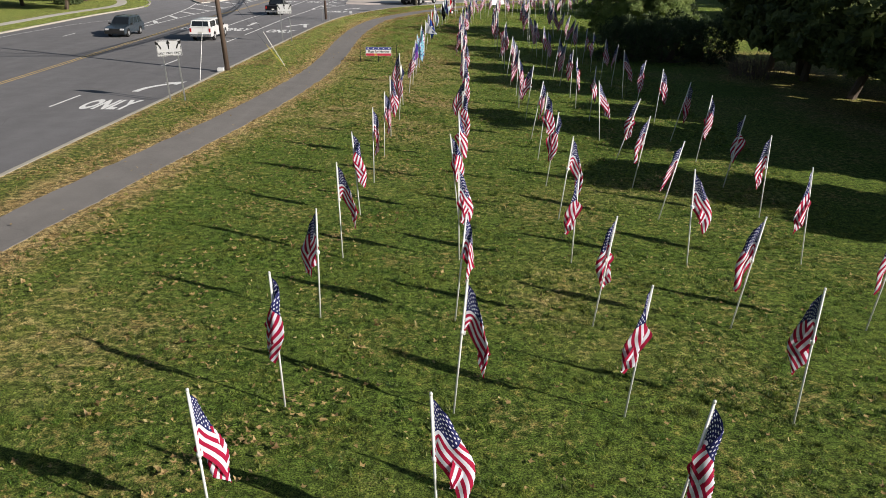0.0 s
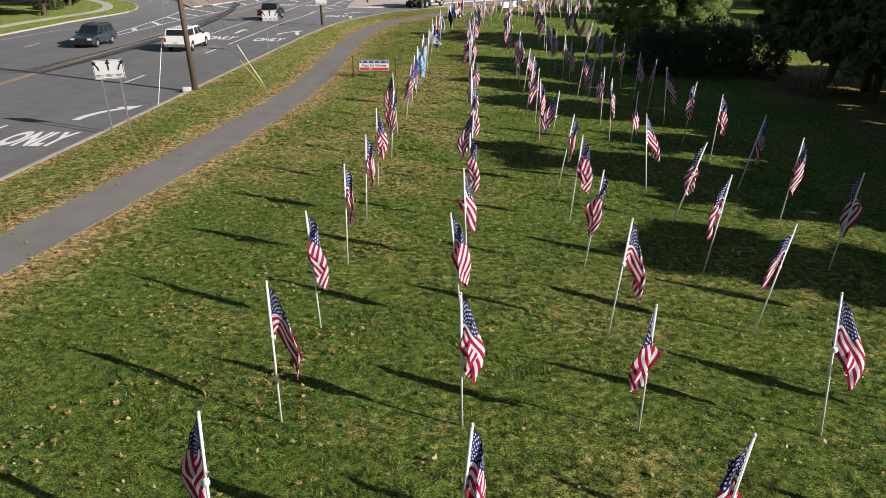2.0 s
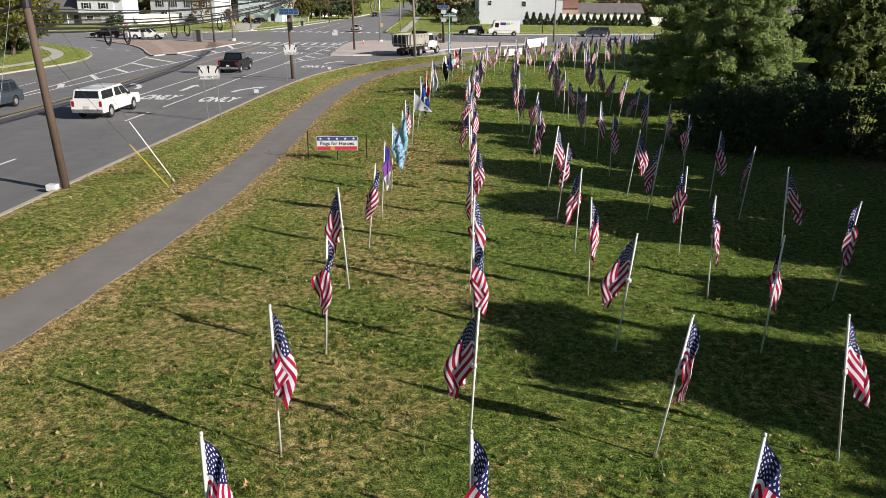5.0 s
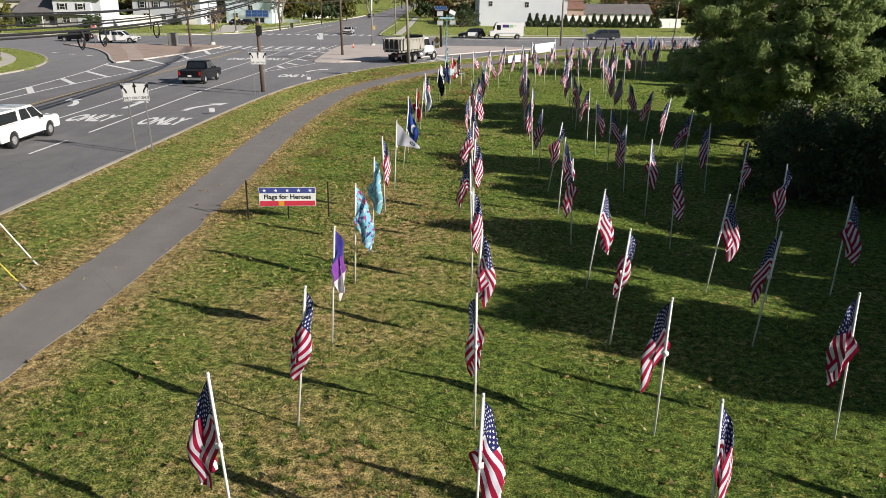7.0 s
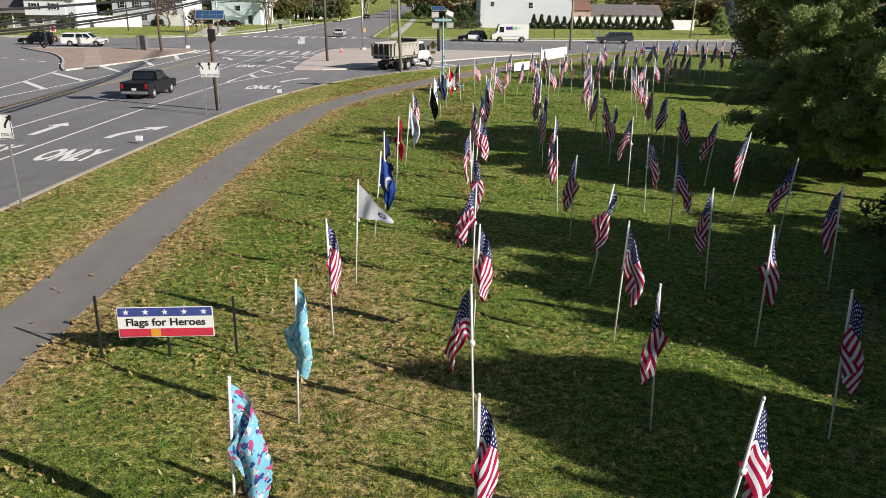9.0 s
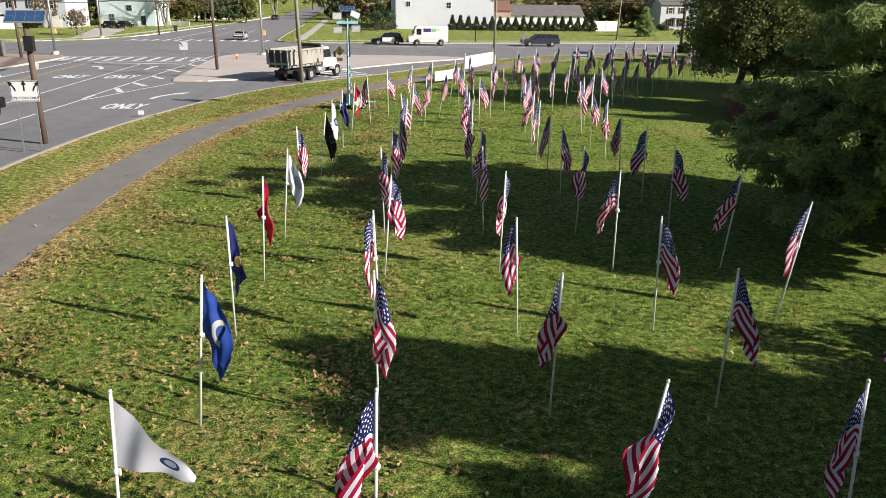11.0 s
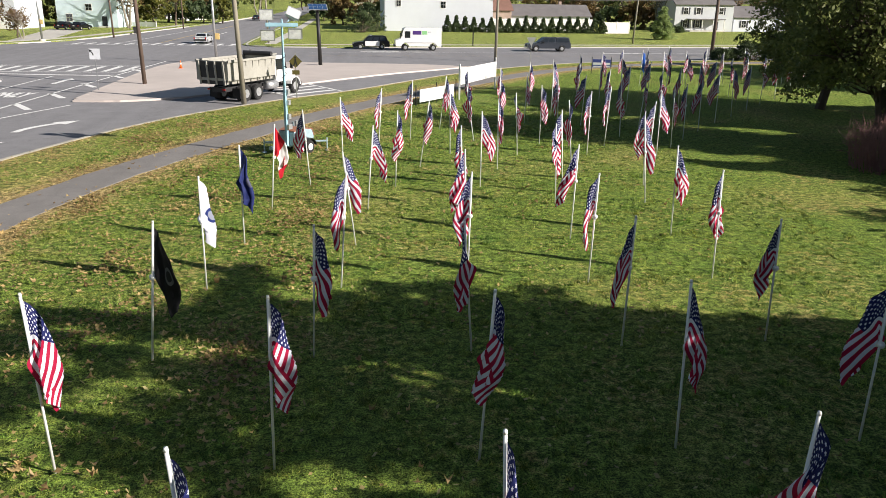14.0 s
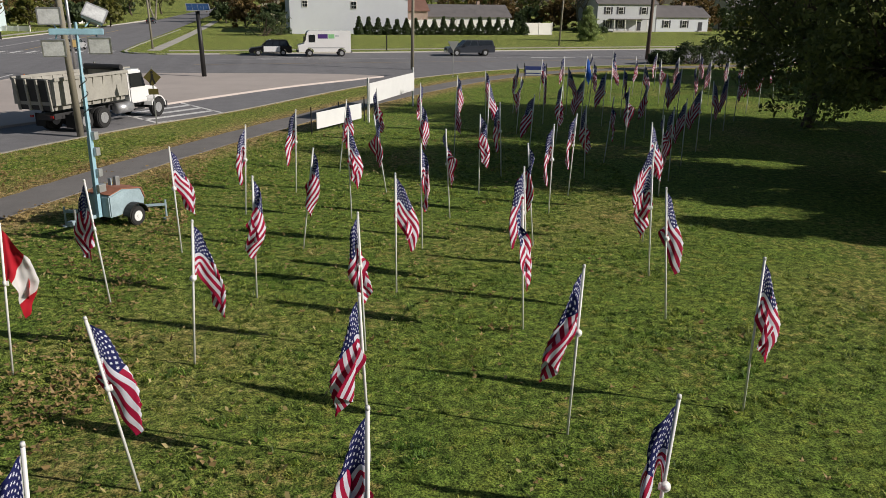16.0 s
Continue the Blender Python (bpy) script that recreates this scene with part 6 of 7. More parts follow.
def glazing(ob, x0, x1, w0, z0, X0, X1, w1, z1, sides=2, front=True, rear=True):
    for s in (-1, 1):
        if s < 0:
            wall = ((x0, -w0, z0), (x1, -w0, z0), (X1, -w1, z1), (X0, -w1, z1))
        else:
            wall = ((x1, w0, z0), (x0, w0, z0), (X0, w1, z1), (X1, w1, z1))
        for i in range(sides):
            part("window", pane(wall, 0.06 + i * 0.9 / sides, 0.02 + (i + 1) * 0.9 / sides, 0.12, 0.86, 0.008), M_GLASS, ob)
    if front:
        part("windscreen", pane(((x1, -w0, z0), (x1, w0, z0), (X1, w1, z1), (X1, -w1, z1)), 0.06, 0.94, 0.08, 0.9, 0.008), M_GLASS, ob)
    if rear:
        part("rear_window", pane(((x0, w0, z0), (x0, -w0, z0), (X0, -w1, z1), (X0, w1, z1)), 0.08, 0.92, 0.2, 0.86, 0.008), M_GLASS, ob)


def vehicle(kind, m, paint, label, category, second=None):
    ob = thing(kind, m, label, category, "vehicles")
    second = second or paint
    if kind in ("suv", "police_suv", "sedan"):
        tall = kind != "sedan"
        L, W, r = (4.85, 0.94, 0.36) if tall else (4.7, 0.9, 0.32)
        wheels = (-1.42, 1.45)
        belt, roof = (1.08, 1.74) if tall else (0.93, 1.42)
        part("body", extrude_side(bmesh.new(), lower_profile(L, 0.3, belt - 0.3, 1.0, belt - 0.05, belt, -L / 2 + (0.15 if tall else 0.9), belt if tall else belt - 0.05, wheels, r), -W, W), paint, ob)
        fr = (-2.25 if tall else -1.75, 1.05, W - 0.03, belt - 0.02, -1.95 if tall else -1.0, 0.35, W - 0.2, roof)
        part("cabin", frustum(bmesh.new(), *fr), paint, ob)
        glazing(ob, *fr, sides=3 if tall else 2)
        for s in (-1, 1):
            if tall:
                part("roof_rail", rod(bmesh.new(), (-1.8, s * 0.62, roof + 0.03), (0.2, s * 0.62, roof + 0.03), 0.02, sides=6), M_BLACK, ob)
        if kind == "police_suv":
            for s in (-1, 1):
                part("door", box(bmesh.new(), (-0.15, s * (W + 0.004), 0.78), (1.9, 0.012, 0.62), bevel=0.004), M_SIGN, ob, "white door panel")
            part("light_bar", box(bmesh.new(), (0.0, 0, roof + 0.06), (0.25, 1.1, 0.1), bevel=0.02), M_HEADLAMP, ob)
    else:
        L, W, r = 5.9, 0.98, 0.4
        wheels = (-1.75, 1.85)
        belt, roof = 1.18, 1.86
        part("body", extrude_side(bmesh.new(), lower_profile(L, 0.42, belt - 0.22, 1.35, belt + 0.0, belt + 0.02, -L / 2 + 0.1, belt + 0.02, wheels, r), -W, W), paint, ob)
        fr = (-0.98, 1.5, W - 0.03, belt - 0.02, -0.82, 0.6, W - 0.17, roof)
        part("cab", frustum(bmesh.new(), *fr), paint, ob)
        glazing(ob, *fr, sides=2)
        if kind == "pickup_with_cap":
            cp = (-L / 2 + 0.06, -0.98, W - 0.04, belt, -L / 2 + 0.22, -0.9, W - 0.16, roof - 0.02)
            part("cap", frustum(bmesh.new(), *cp), second, ob)
            glazing(ob, *cp, sides=1, front=False)
        else:
            bed = bmesh.new()
            box(bed, (-1.95, 0, belt + 0.03), (1.85, 1.66, 0.012))
            part("bed_cover", bed, M_BLACK, ob)
            for s in (-1, 1):
                part("bed_rail", box(bmesh.new(), (-1.95, s * 0.9, belt + 0.05), (1.9, 0.12, 0.06), bevel=0.02), paint, ob)
        part("step", box(bmesh.new(), (0.1, -W + 0.05, 0.4), (2.0, 0.15, 0.07), bevel=0.02), M_BLACK, ob)
    part("front_bumper", box(bmesh.new(), (L / 2 - 0.02, 0, 0.5), (0.16, 2 * W - 0.06, 0.24), bevel=0.04), M_CHROME if kind.startswith("pickup") else M_BLACK, ob)
    part("rear_bumper", box(bmesh.new(), (-L / 2 + 0.0, 0, 0.55), (0.16, 2 * W - 0.06, 0.22), bevel=0.04), M_CHROME if kind.startswith("pickup") else M_BLACK, ob)
    part("grille", box(bmesh.new(), (L / 2 + 0.0, 0, belt - 0.38), (0.06, 1.0, 0.2), bevel=0.02), M_BLACK, ob)
    part("number_plate", box(bmesh.new(), (-L / 2 - 0.04, 0, 0.78), (0.02, 0.32, 0.16)), M_PLATE, ob)
    for s in (-1, 1):
        part("headlight", box(bmesh.new(), (L / 2 - 0.04, s * (W - 0.24), belt - 0.34), (0.12, 0.36, 0.16), bevel=0.03), M_HEADLAMP, ob)
        part("tail_light", box(bmesh.new(), (-L / 2 + 0.01, s * (W - 0.12), belt - 0.2), (0.08, 0.16, 0.34), bevel=0.02), M_TAILLAMP, ob)
        part("wing_mirror", box(bmesh.new(), (0.85, s * (W + 0.1), belt + 0.06), (0.14, 0.2, 0.16), bevel=0.03), M_BLACK, ob)
        for xw in wheels:
            wheel(ob, xw, s * (W - 0.1), r, 0.22, M_ALU)
    return ob


def at(x, y, heading):
    return pose(x, y, road_z(x, y) + 0.002, 0, 0, heading)


DARKBLUE, BLACKP, WHITEP, GREYP, SILVER = car_paint("dark_blue_paint", (0.035, 0.05, 0.065)), car_paint("black_paint", (0.004, 0.0045, 0.007), 0.12, 0.3), car_paint("white_paint", (0.75, 0.75, 0.74)), car_paint("grey_paint", (0.03, 0.036, 0.048)), car_paint("silver_paint", (0.5, 0.51, 0.52))
vehicle("suv", at(-30.6, 77.2, -91), DARKBLUE, "dark blue-grey sport utility car driving on asphalt", "car")
vehicle("pickup_with_cap", at(-22.2, 76.0, 90), WHITEP, "white pickup truck with a white bed cap", "truck", WHITEP)
vehicle("pickup", at(-22.0, 106.5, 90), BLACKP, "black pickup truck with a covered bed", "truck")
vehicle("police_suv", at(3.4, 186.0, 183), BLACKP, "black and white police car stopped on the road", "car")
vehicle("pickup_with_cap", at(27.2, 184.6, 184), GREYP, "dark grey pickup truck with a bed cap", "truck", GREYP)
vehicle("pickup_with_cap", at(-51.8, 161.6, 4), WHITEP, "white pickup truck with a cap behind the island", "truck", WHITEP)
vehicle("suv", at(-60.0, 164.5, 184), BLACKP, "dark car on the far cross road", "car")
vehicle("sedan", at(-20.6, 196.0, 90), SILVER, "silver car driving up the side road", "car")
for x, y, h, p, lb in ((-52.2, 231.5, 80, BLACKP, "black car parked on a driveway"), (-49.2, 230.5, 80, BLACKP, "black car parked on a driveway"), (-54.5, 266, 10, WHITEP, "white car parked by a far house"), (-46.5, 292, 20, SILVER, "pale car parked by a far house"), (-90, 221, 90, BLACKP, "black car parked at a garage"), (-27, 300, 90, DARKBLUE, "dark car far up the side road")):
    ob = vehicle("sedan", pose(x, y, ground_z(x, y) + 0.02 if y > 210 and x < -30 else road_z(x, y), 0, 0, h), p, lb, "car")

# parcel van, facing along the cross road
van = thing("parcel_van", at(9.6, 184.4, 183), "white parcel step van with a purple and green mark", "van", "vehicles")
vb = extrude_side(bmesh.new(), [(-3.05, 0.55)] + [(-1.95 - 0.5 * math.cos(a), 0.55 + 0.42 * math.sin(a)) for a in np.linspace(0, math.pi, 8)] + [(1.75 - 0.5 * math.cos(a), 0.55 + 0.42 * math.sin(a)) for a in np.linspace(0, math.pi, 8)] + [(3.0, 0.55), (3.05, 1.3), (2.35, 1.5), (1.95, 2.75), (1.7, 2.92), (-2.95, 2.92), (-3.05, 2.8)], -1.08, 1.08)
part("body", vb, WHITEP, van)
part("windscreen", pane(((2.35, -1.08, 1.5), (2.35, 1.08, 1.5), (1.95, 1.08, 2.75), (1.95, -1.08, 2.75)), 0.06, 0.94, 0.08, 0.85, 0.008), M_GLASS, van)
for s in (-1, 1):
    part("side_window", box(bmesh.new(), (1.45, s * 1.085, 2.05), (0.75, 0.012, 0.85), bevel=0.004), M_GLASS, van)
    part("purple_mark", box(bmesh.new(), (0.2, s * 1.085, 2.3), (1.15, 0.01, 0.5)), surface("purple_mark", (0.06, 0.02, 0.16), 0.5, bump=0.0), van)
    part("green_mark", box(bmesh.new(), (-0.8, s * 1.085, 2.3), (0.7, 0.01, 0.48)), surface("green_mark", (0.25, 0.55, 0.25), 0.5, bump=0.0), van)
    part("small_mark", box(bmesh.new(), (-1.45, s * 1.085, 2.36), (0.4, 0.01, 0.2)), surface("grey_mark", (0.45, 0.47, 0.5), 0.5, bump=0.0), van)
    part("wing_mirror", box(bmesh.new(), (2.2, s * 1.25, 2.0), (0.1, 0.2, 0.35), bevel=0.02), M_BLACK, van)
    part("rub_rail", box(bmesh.new(), (-0.2, s * 1.09, 1.02), (4.2, 0.03, 0.08), bevel=0.01), M_ALU, van)
    for xw in (-1.95, 1.75):
        wheel(van, xw, s * 0.94, 0.4, 0.26, M_ALU)
part("front_bumper", box(bmesh.new(), (3.1, 0, 0.6), (0.14, 2.1, 0.24), bevel=0.03), M_BLACK, van)
part("rear_bumper", box(bmesh.new(), (-3.12, 0, 0.55), (0.18, 2.1, 0.2), bevel=0.02), M_BLACK, van)

# dump truck on the turning lane
M_DUMP = surface("dusty_grey_steel", (0.35, 0.34, 0.30), 0.65, dark=0.7, light=1.15, coarse=1.2, fine=10)
M_DARKSTEEL = surface("dark_steel", (0.03, 0.03, 0.032), 0.6)
dt = thing("dump_truck", at(-4.75, 133.3, 62), "white and grey dump truck with an empty ribbed bed", "truck", "vehicles")
part("chassis", box(bmesh.new(), (-0.2, 0, 0.85), (7.6, 0.9, 0.3), bevel=0.02), M_DARKSTEEL, dt)
bed = bmesh.new()
t0, t1, zb, zt = -4.3, 0.75, 1.25, 2.75
frustum(bed, t0, t1, 1.0, zb, t0 - 0.15, t1 + 0.05, 1.24, zt, 0)
topface = max(bed.faces, key=lambda f: f.calc_center_median().z)
inner = bmesh.ops.inset_region(bed, faces=[topface], thickness=0.09)
bmesh.ops.translate(bed, verts=topface.verts[:], vec=(0, 0, -1.25))
db = part("dump_bed", bed, M_DUMP, dt)
for s in (-1, 1):
    for i in range(7):
        rib = bmesh.new()
        x = t0 + 0.35 + i * 0.72
        box(rib, (x, s * 1.15, 2.0), (0.09, 0.14, 1.45), Matrix.Rotation(radians(-9.2 * s), 4, "X"), bevel=0.015)
        part("rib", rib, M_DUMP, db)
    part("top_rail", box(bmesh.new(), (-1.8, s * 1.26, zt - 0.02), (5.3, 0.13, 0.16), bevel=0.02), M_DUMP, db)
    part("brace", rod(bmesh.new(), (-0.9, s * 1.14, 1.35), (0.7, s * 1.25, 2.85), 0.04, sides=8), M_DUMP, db)
gate = part("tailgate", box(bmesh.new(), (t0 - 0.14, 0, 1.98), (0.08, 2.1, 1.45), Matrix.Rotation(radians(-5.5), 4, "Y"), bevel=0.015), M_DARKSTEEL, dt)
for y in (-0.95, -0.32, 0.32, 0.95):
    part("tailgate_rib", box(bmesh.new(), (t0 - 0.21, y, 1.98), (0.1, 0.12, 1.5), Matrix.Rotation(radians(-5.5), 4, "Y"), bevel=0.015), M_DUMP, gate)
part("cab_guard", box(bmesh.new(), (0.95, 0, 2.9), (0.75, 2.2, 0.08), bevel=0.02), M_DUMP, db)
part("bulkhead", box(bmesh.new(), (0.72, 0, 2.35), (0.1, 2.3, 1.1), bevel=0.02), M_DUMP, db)
part("rolled_tarp", rod(bmesh.new(), (0.55, -1.15, 2.95), (0.55, 1.15, 2.95), 0.15, sides=12), M_DARKSTEEL, db)
cabm = frustum(bmesh.new(), 1.2, 2.65, 1.05, 0.95, 1.25, 2.35, 0.95, 2.75, 0.07)
part("cab", cabm, WHITEP, dt)
glazing(dt, 1.2, 2.65, 1.06, 1.7, 1.25, 2.4, 0.98, 2.68, sides=1)
hood = extrude_side(bmesh.new(), [(2.6, 0.95), (3.0, 1.15), (3.45, 1.2), (3.75, 0.85), (4.05, 0.8), (4.1, 1.25), (3.95, 1.62), (2.6, 1.85)], -0.72, 0.72)
bmesh.ops.bevel(hood, geom=hood.edges[:], offset=0.05, segments=2, affect="EDGES")
part("bonnet", hood, WHITEP, dt)
part("grille", box(bmesh.new(), (4.07, 0, 1.2), (0.06, 0.9, 0.6), bevel=0.02), M_CHROME, dt)
part("front_bumper", box(bmesh.new(), (4.12, 0, 0.62), (0.2, 2.3, 0.36), bevel=0.04), M_DARKSTEEL, dt)
for s in (-1, 1):
    fen = bmesh.new()
    k = [(3.35 + 0.66 * math.cos(a), 0.55 + 0.66 * math.sin(a)) for a in np.linspace(0.05, 2.9, 10)]
    extrude_side(fen, k + [(3.35 + (p[0] - 3.35) * 0.9, 0.55 + (p[1] - 0.55) * 0.9) for p in k[::-1]], s * 0.95 - 0.26, s * 0.95 + 0.26)
    part("fender", fen, WHITEP, dt)
    wheel(dt, 3.35, s * 1.03, 0.53, 0.3, M_ALU)
    for xw in (-2.55, -1.2):
        for off in (0.78, 1.08):
            wheel(dt, xw, s * off, 0.53, 0.27, M_ALU)
    part("wing_mirror", box(bmesh.new(), (2.75, s * 1.3, 2.05), (0.1, 0.22, 0.5), bevel=0.03), M_DARKSTEEL, dt)
    part("fuel_tank", rod(bmesh.new(), (0.2, s * 0.85, 0.8), (1.3, s * 0.85, 0.8), 0.3, sides=16), M_ALU, dt, smooth_shade=True)
    part("step", box(bmesh.new(), (1.75, s * 1.0, 0.62), (0.8, 0.3, 0.08), bevel=0.02), M_DARKSTEEL, dt)
    part("headlight", box(bmesh.new(), (4.0, s * 0.8, 1.0), (0.16, 0.26, 0.2), bevel=0.03), M_HEADLAMP, dt)
    part("tail_light", box(bmesh.new(), (-4.15, s * 0.6, 0.9), (0.06, 0.2, 0.12), bevel=0.01), M_TAILLAMP, dt)
    part("mud_flap", box(bmesh.new(), (-3.3, s * 0.93, 0.6), (0.03, 0.6, 0.65)), M_RUBBER, dt)
part("exhaust_stack", rod(bmesh.new(), (1.05, 0.95, 0.9), (1.05, 0.95, 3.15), 0.07, sides=10), M_CHROME, dt)
part("front_axle", rod(bmesh.new(), (3.35, -0.9, 0.53), (3.35, 0.9, 0.53), 0.08, sides=8), M_DARKSTEEL, dt)

# ---- houses ----
M_SIDING = surface("white_siding", (0.58, 0.61, 0.66), 0.6, dark=0.9, light=1.05, coarse=0.3)
M_CREAM = surface("cream_siding", (0.60, 0.55, 0.45), 0.6, dark=0.9, coarse=0.3)
M_PALEBLUE = surface("pale_blue_siding", (0.55, 0.66, 0.70), 0.6, dark=0.9, coarse=0.3)
M_GREYSIDE = surface("grey_siding", (0.45, 0.47, 0.48), 0.6, dark=0.9, coarse=0.3)
M_ROOF = surface("roof_shingles", (0.16, 0.15, 0.15), 0.85, coarse=0.6, fine=8)
M_BROWNROOF = surface("brown_shingles", (0.22, 0.12, 0.09), 0.85, coarse=0.6, fine=8)
M_STONE = surface("grey_stone", (0.30, 0.29, 0.28), 0.85, dark=0.6, light=1.3, coarse=2.5, fine=9)
M_SHUTTER = surface("black_shutter", (0.02, 0.022, 0.03), 0.6)
M_FENCE = surface("white_vinyl", (0.70, 0.69, 0.66), 0.5, dark=0.92, coarse=0.5)


def window_part(parent, x, z, w, h, y, shutters=True):
    f = part("window", box(bmesh.new(), (x, y - 0.03, z), (w + 0.16, 0.08, h + 0.16), bevel=0.01), M_FENCE, parent)
    for sx in (-1, 1):
        for sz in (-1, 1):
            part("pane", box(bmesh.new(), (x + sx * w / 4, y - 0.075, z + sz * h / 4), (w / 2 - 0.05, 0.02, h / 2 - 0.05)), M_GLASS, f)
    if shutters:
        for sx in (-1, 1):
            part("shutter", box(bmesh.new(), (x + sx * (w / 2 + 0.3), y - 0.04, z), (0.36, 0.05, h + 0.1), bevel=0.008), M_SHUTTER, f)


def house(x, y, heading, w, d, h, wall_mat, roof_mat, label, windows=(), door=None, garage=None, gable_front=False, porch=False, pitch=0.5):
    """A house whose front looks along its own -y. windows: (x, z, width, height, shutters)."""
    ob = thing("house", pose(x, y, ground_z(x, y) - 0.05, 0, 0, heading), label, "house", "houses")
    wl = bmesh.new()
    box(wl, (0, d / 2, h / 2), (w, d, h))
    rise = (w if gable_front else d) / 2 * pitch
    if gable_front:
        extrude_side(wl, [(-w / 2, h), (w / 2, h), (0, h + rise)], 0.0, d)
    else:
        for s in (-1, 1):
            v = [wl.verts.new((s * w / 2, yy, zz)) for yy, zz in ((0, h), (d, h), (d / 2, h + rise))]
            wl.faces.new(v)
    part("wall", wl, wall_mat, ob)
    rf = bmesh.new()
    if gable_front:
        for s in (-1, 1):
            q = [(0, h + rise + 0.05), (s * (w / 2 + 0.45), h - 0.22), (s * (w / 2 + 0.45), h - 0.08), (0, h + rise + 0.25)]
            extrude_side(rf, q, -0.4, d + 0.4)
    else:
        for s in (-1, 1):
            yo = d / 2 + s * (d / 2 + 0.45)
            v0 = [(-w / 2 - 0.35, d / 2, h + rise + 0.05), (w / 2 + 0.35, d / 2, h + rise + 0.05), (w / 2 + 0.35, yo, h - 0.2), (-w / 2 - 0.35, yo, h - 0.2)]
            lo = [rf.verts.new(p) for p in v0]
            hi = [rf.verts.new((p[0], p[1], p[2] + 0.18)) for p in v0]
            rf.faces.new(hi)
            rf.faces.new(lo[::-1])
            for i in range(4):
                rf.faces.new((lo[i], lo[(i + 1) % 4], hi[(i + 1) % 4], hi[i]))
        bmesh.ops.recalc_face_normals(rf, faces=rf.faces)
    roof = part("roof", rf, roof_mat, ob)
    part("chimney", box(bmesh.new(), (w * 0.2, d * 0.55, h + rise + 0.2), (0.7, 0.7, 1.4), bevel=0.02), M_BRICKPAVE, roof)
    for wx, wz, ww, wh, sh in windows:
        window_part(ob, wx, wz, ww, wh, 0, sh)
    if door is not None:
        dr = part("door", box(bmesh.new(), (door, -0.03, 1.1), (1.0, 0.08, 2.1), bevel=0.01), M_SHUTTER, ob)
        part("handle", box(bmesh.new(), (door + 0.38, -0.09, 1.05), (0.05, 0.06, 0.12)), M_CHROME, dr)
        part("step", box(bmesh.new(), (door, -0.6, 0.12), (1.8, 1.1, 0.3), bevel=0.02), M_WALK, ob)
    if garage is not None:
        g = part("garage_door", box(bmesh.new(), (garage, -0.03, 1.15), (2.7, 0.07, 2.2), bevel=0.01), M_FENCE, ob)
        for i in range(3):
            part("panel_line", box(bmesh.new(), (garage, -0.072, 0.6 + 0.55 * i), (2.6, 0.012, 0.03)), M_GREYSIDE, g)
    if porch:
        part("porch_roof", box(bmesh.new(), (0, -1.1, 2.75), (w * 0.6, 2.4, 0.16), bevel=0.02), roof_mat, ob)
        for i in range(4):
            part("porch_post", box(bmesh.new(), (-w * 0.28 + i * w * 0.187, -2.1, 1.35), (0.14, 0.14, 2.7), bevel=0.01), M_FENCE, ob)
        part("porch_floor", box(bmesh.new(), (0, -1.1, 0.15), (w * 0.6, 2.3, 0.35)), M_WALK, ob)
    return ob


house(17.2, 241.5, 3, 22, 14, 6.6, M_SIDING, M_ROOF, "large plain white house with few windows", ((-8.2, 5.4, 0.9, 1.1, False), (0.8, 5.2, 1.0, 1.3, False)), gable_front=True)
house(44, 262, 3, 20, 9, 2.9, M_SIDING, M_ROOF, "low pale house behind the hedge row", ((-3, 1.9, 1.6, 0.9, False), (4, 1.9, 1.6, 0.9, False)))
house(30, 256, 3, 9, 8, 4.2, M_BRICKPAVE, M_BROWNROOF, "brick wing of a house behind the fence", ((-2, 3.2, 1, 1, False),))
house(78.5, 256, 4, 14, 10, 6.0, M_GREYSIDE, M_ROOF, "grey two-storey house with white front and dark shutters", ((-4.5, 1.7, 1.0, 1.6, True), (-1.5, 1.7, 1.0, 1.6, True), (-4.5, 4.5, 1.0, 1.4, True), (-1.5, 4.5, 1.0, 1.4, True), (4, 4.5, 1.0, 1.4, True)), door=3.0, porch=True)
house(92.5, 257.5, 4, 13, 8.5, 3.3, M_SIDING, M_ROOF, "low white house with a broad grey roof and shutters", ((-4, 1.7, 1.1, 1.5, True), (0.5, 1.7, 1.1, 1.5, True)), door=4.5)
house(122, 276, 8, 16, 9, 5.6, M_CREAM, M_ROOF, "cream two-storey house among trees", ((-4, 1.7, 1.1, 1.5, True), (4, 1.7, 1.1, 1.5, True), (-4, 4.4, 1.1, 1.4, True), (4, 4.4, 1.1, 1.4, True)), door=0)


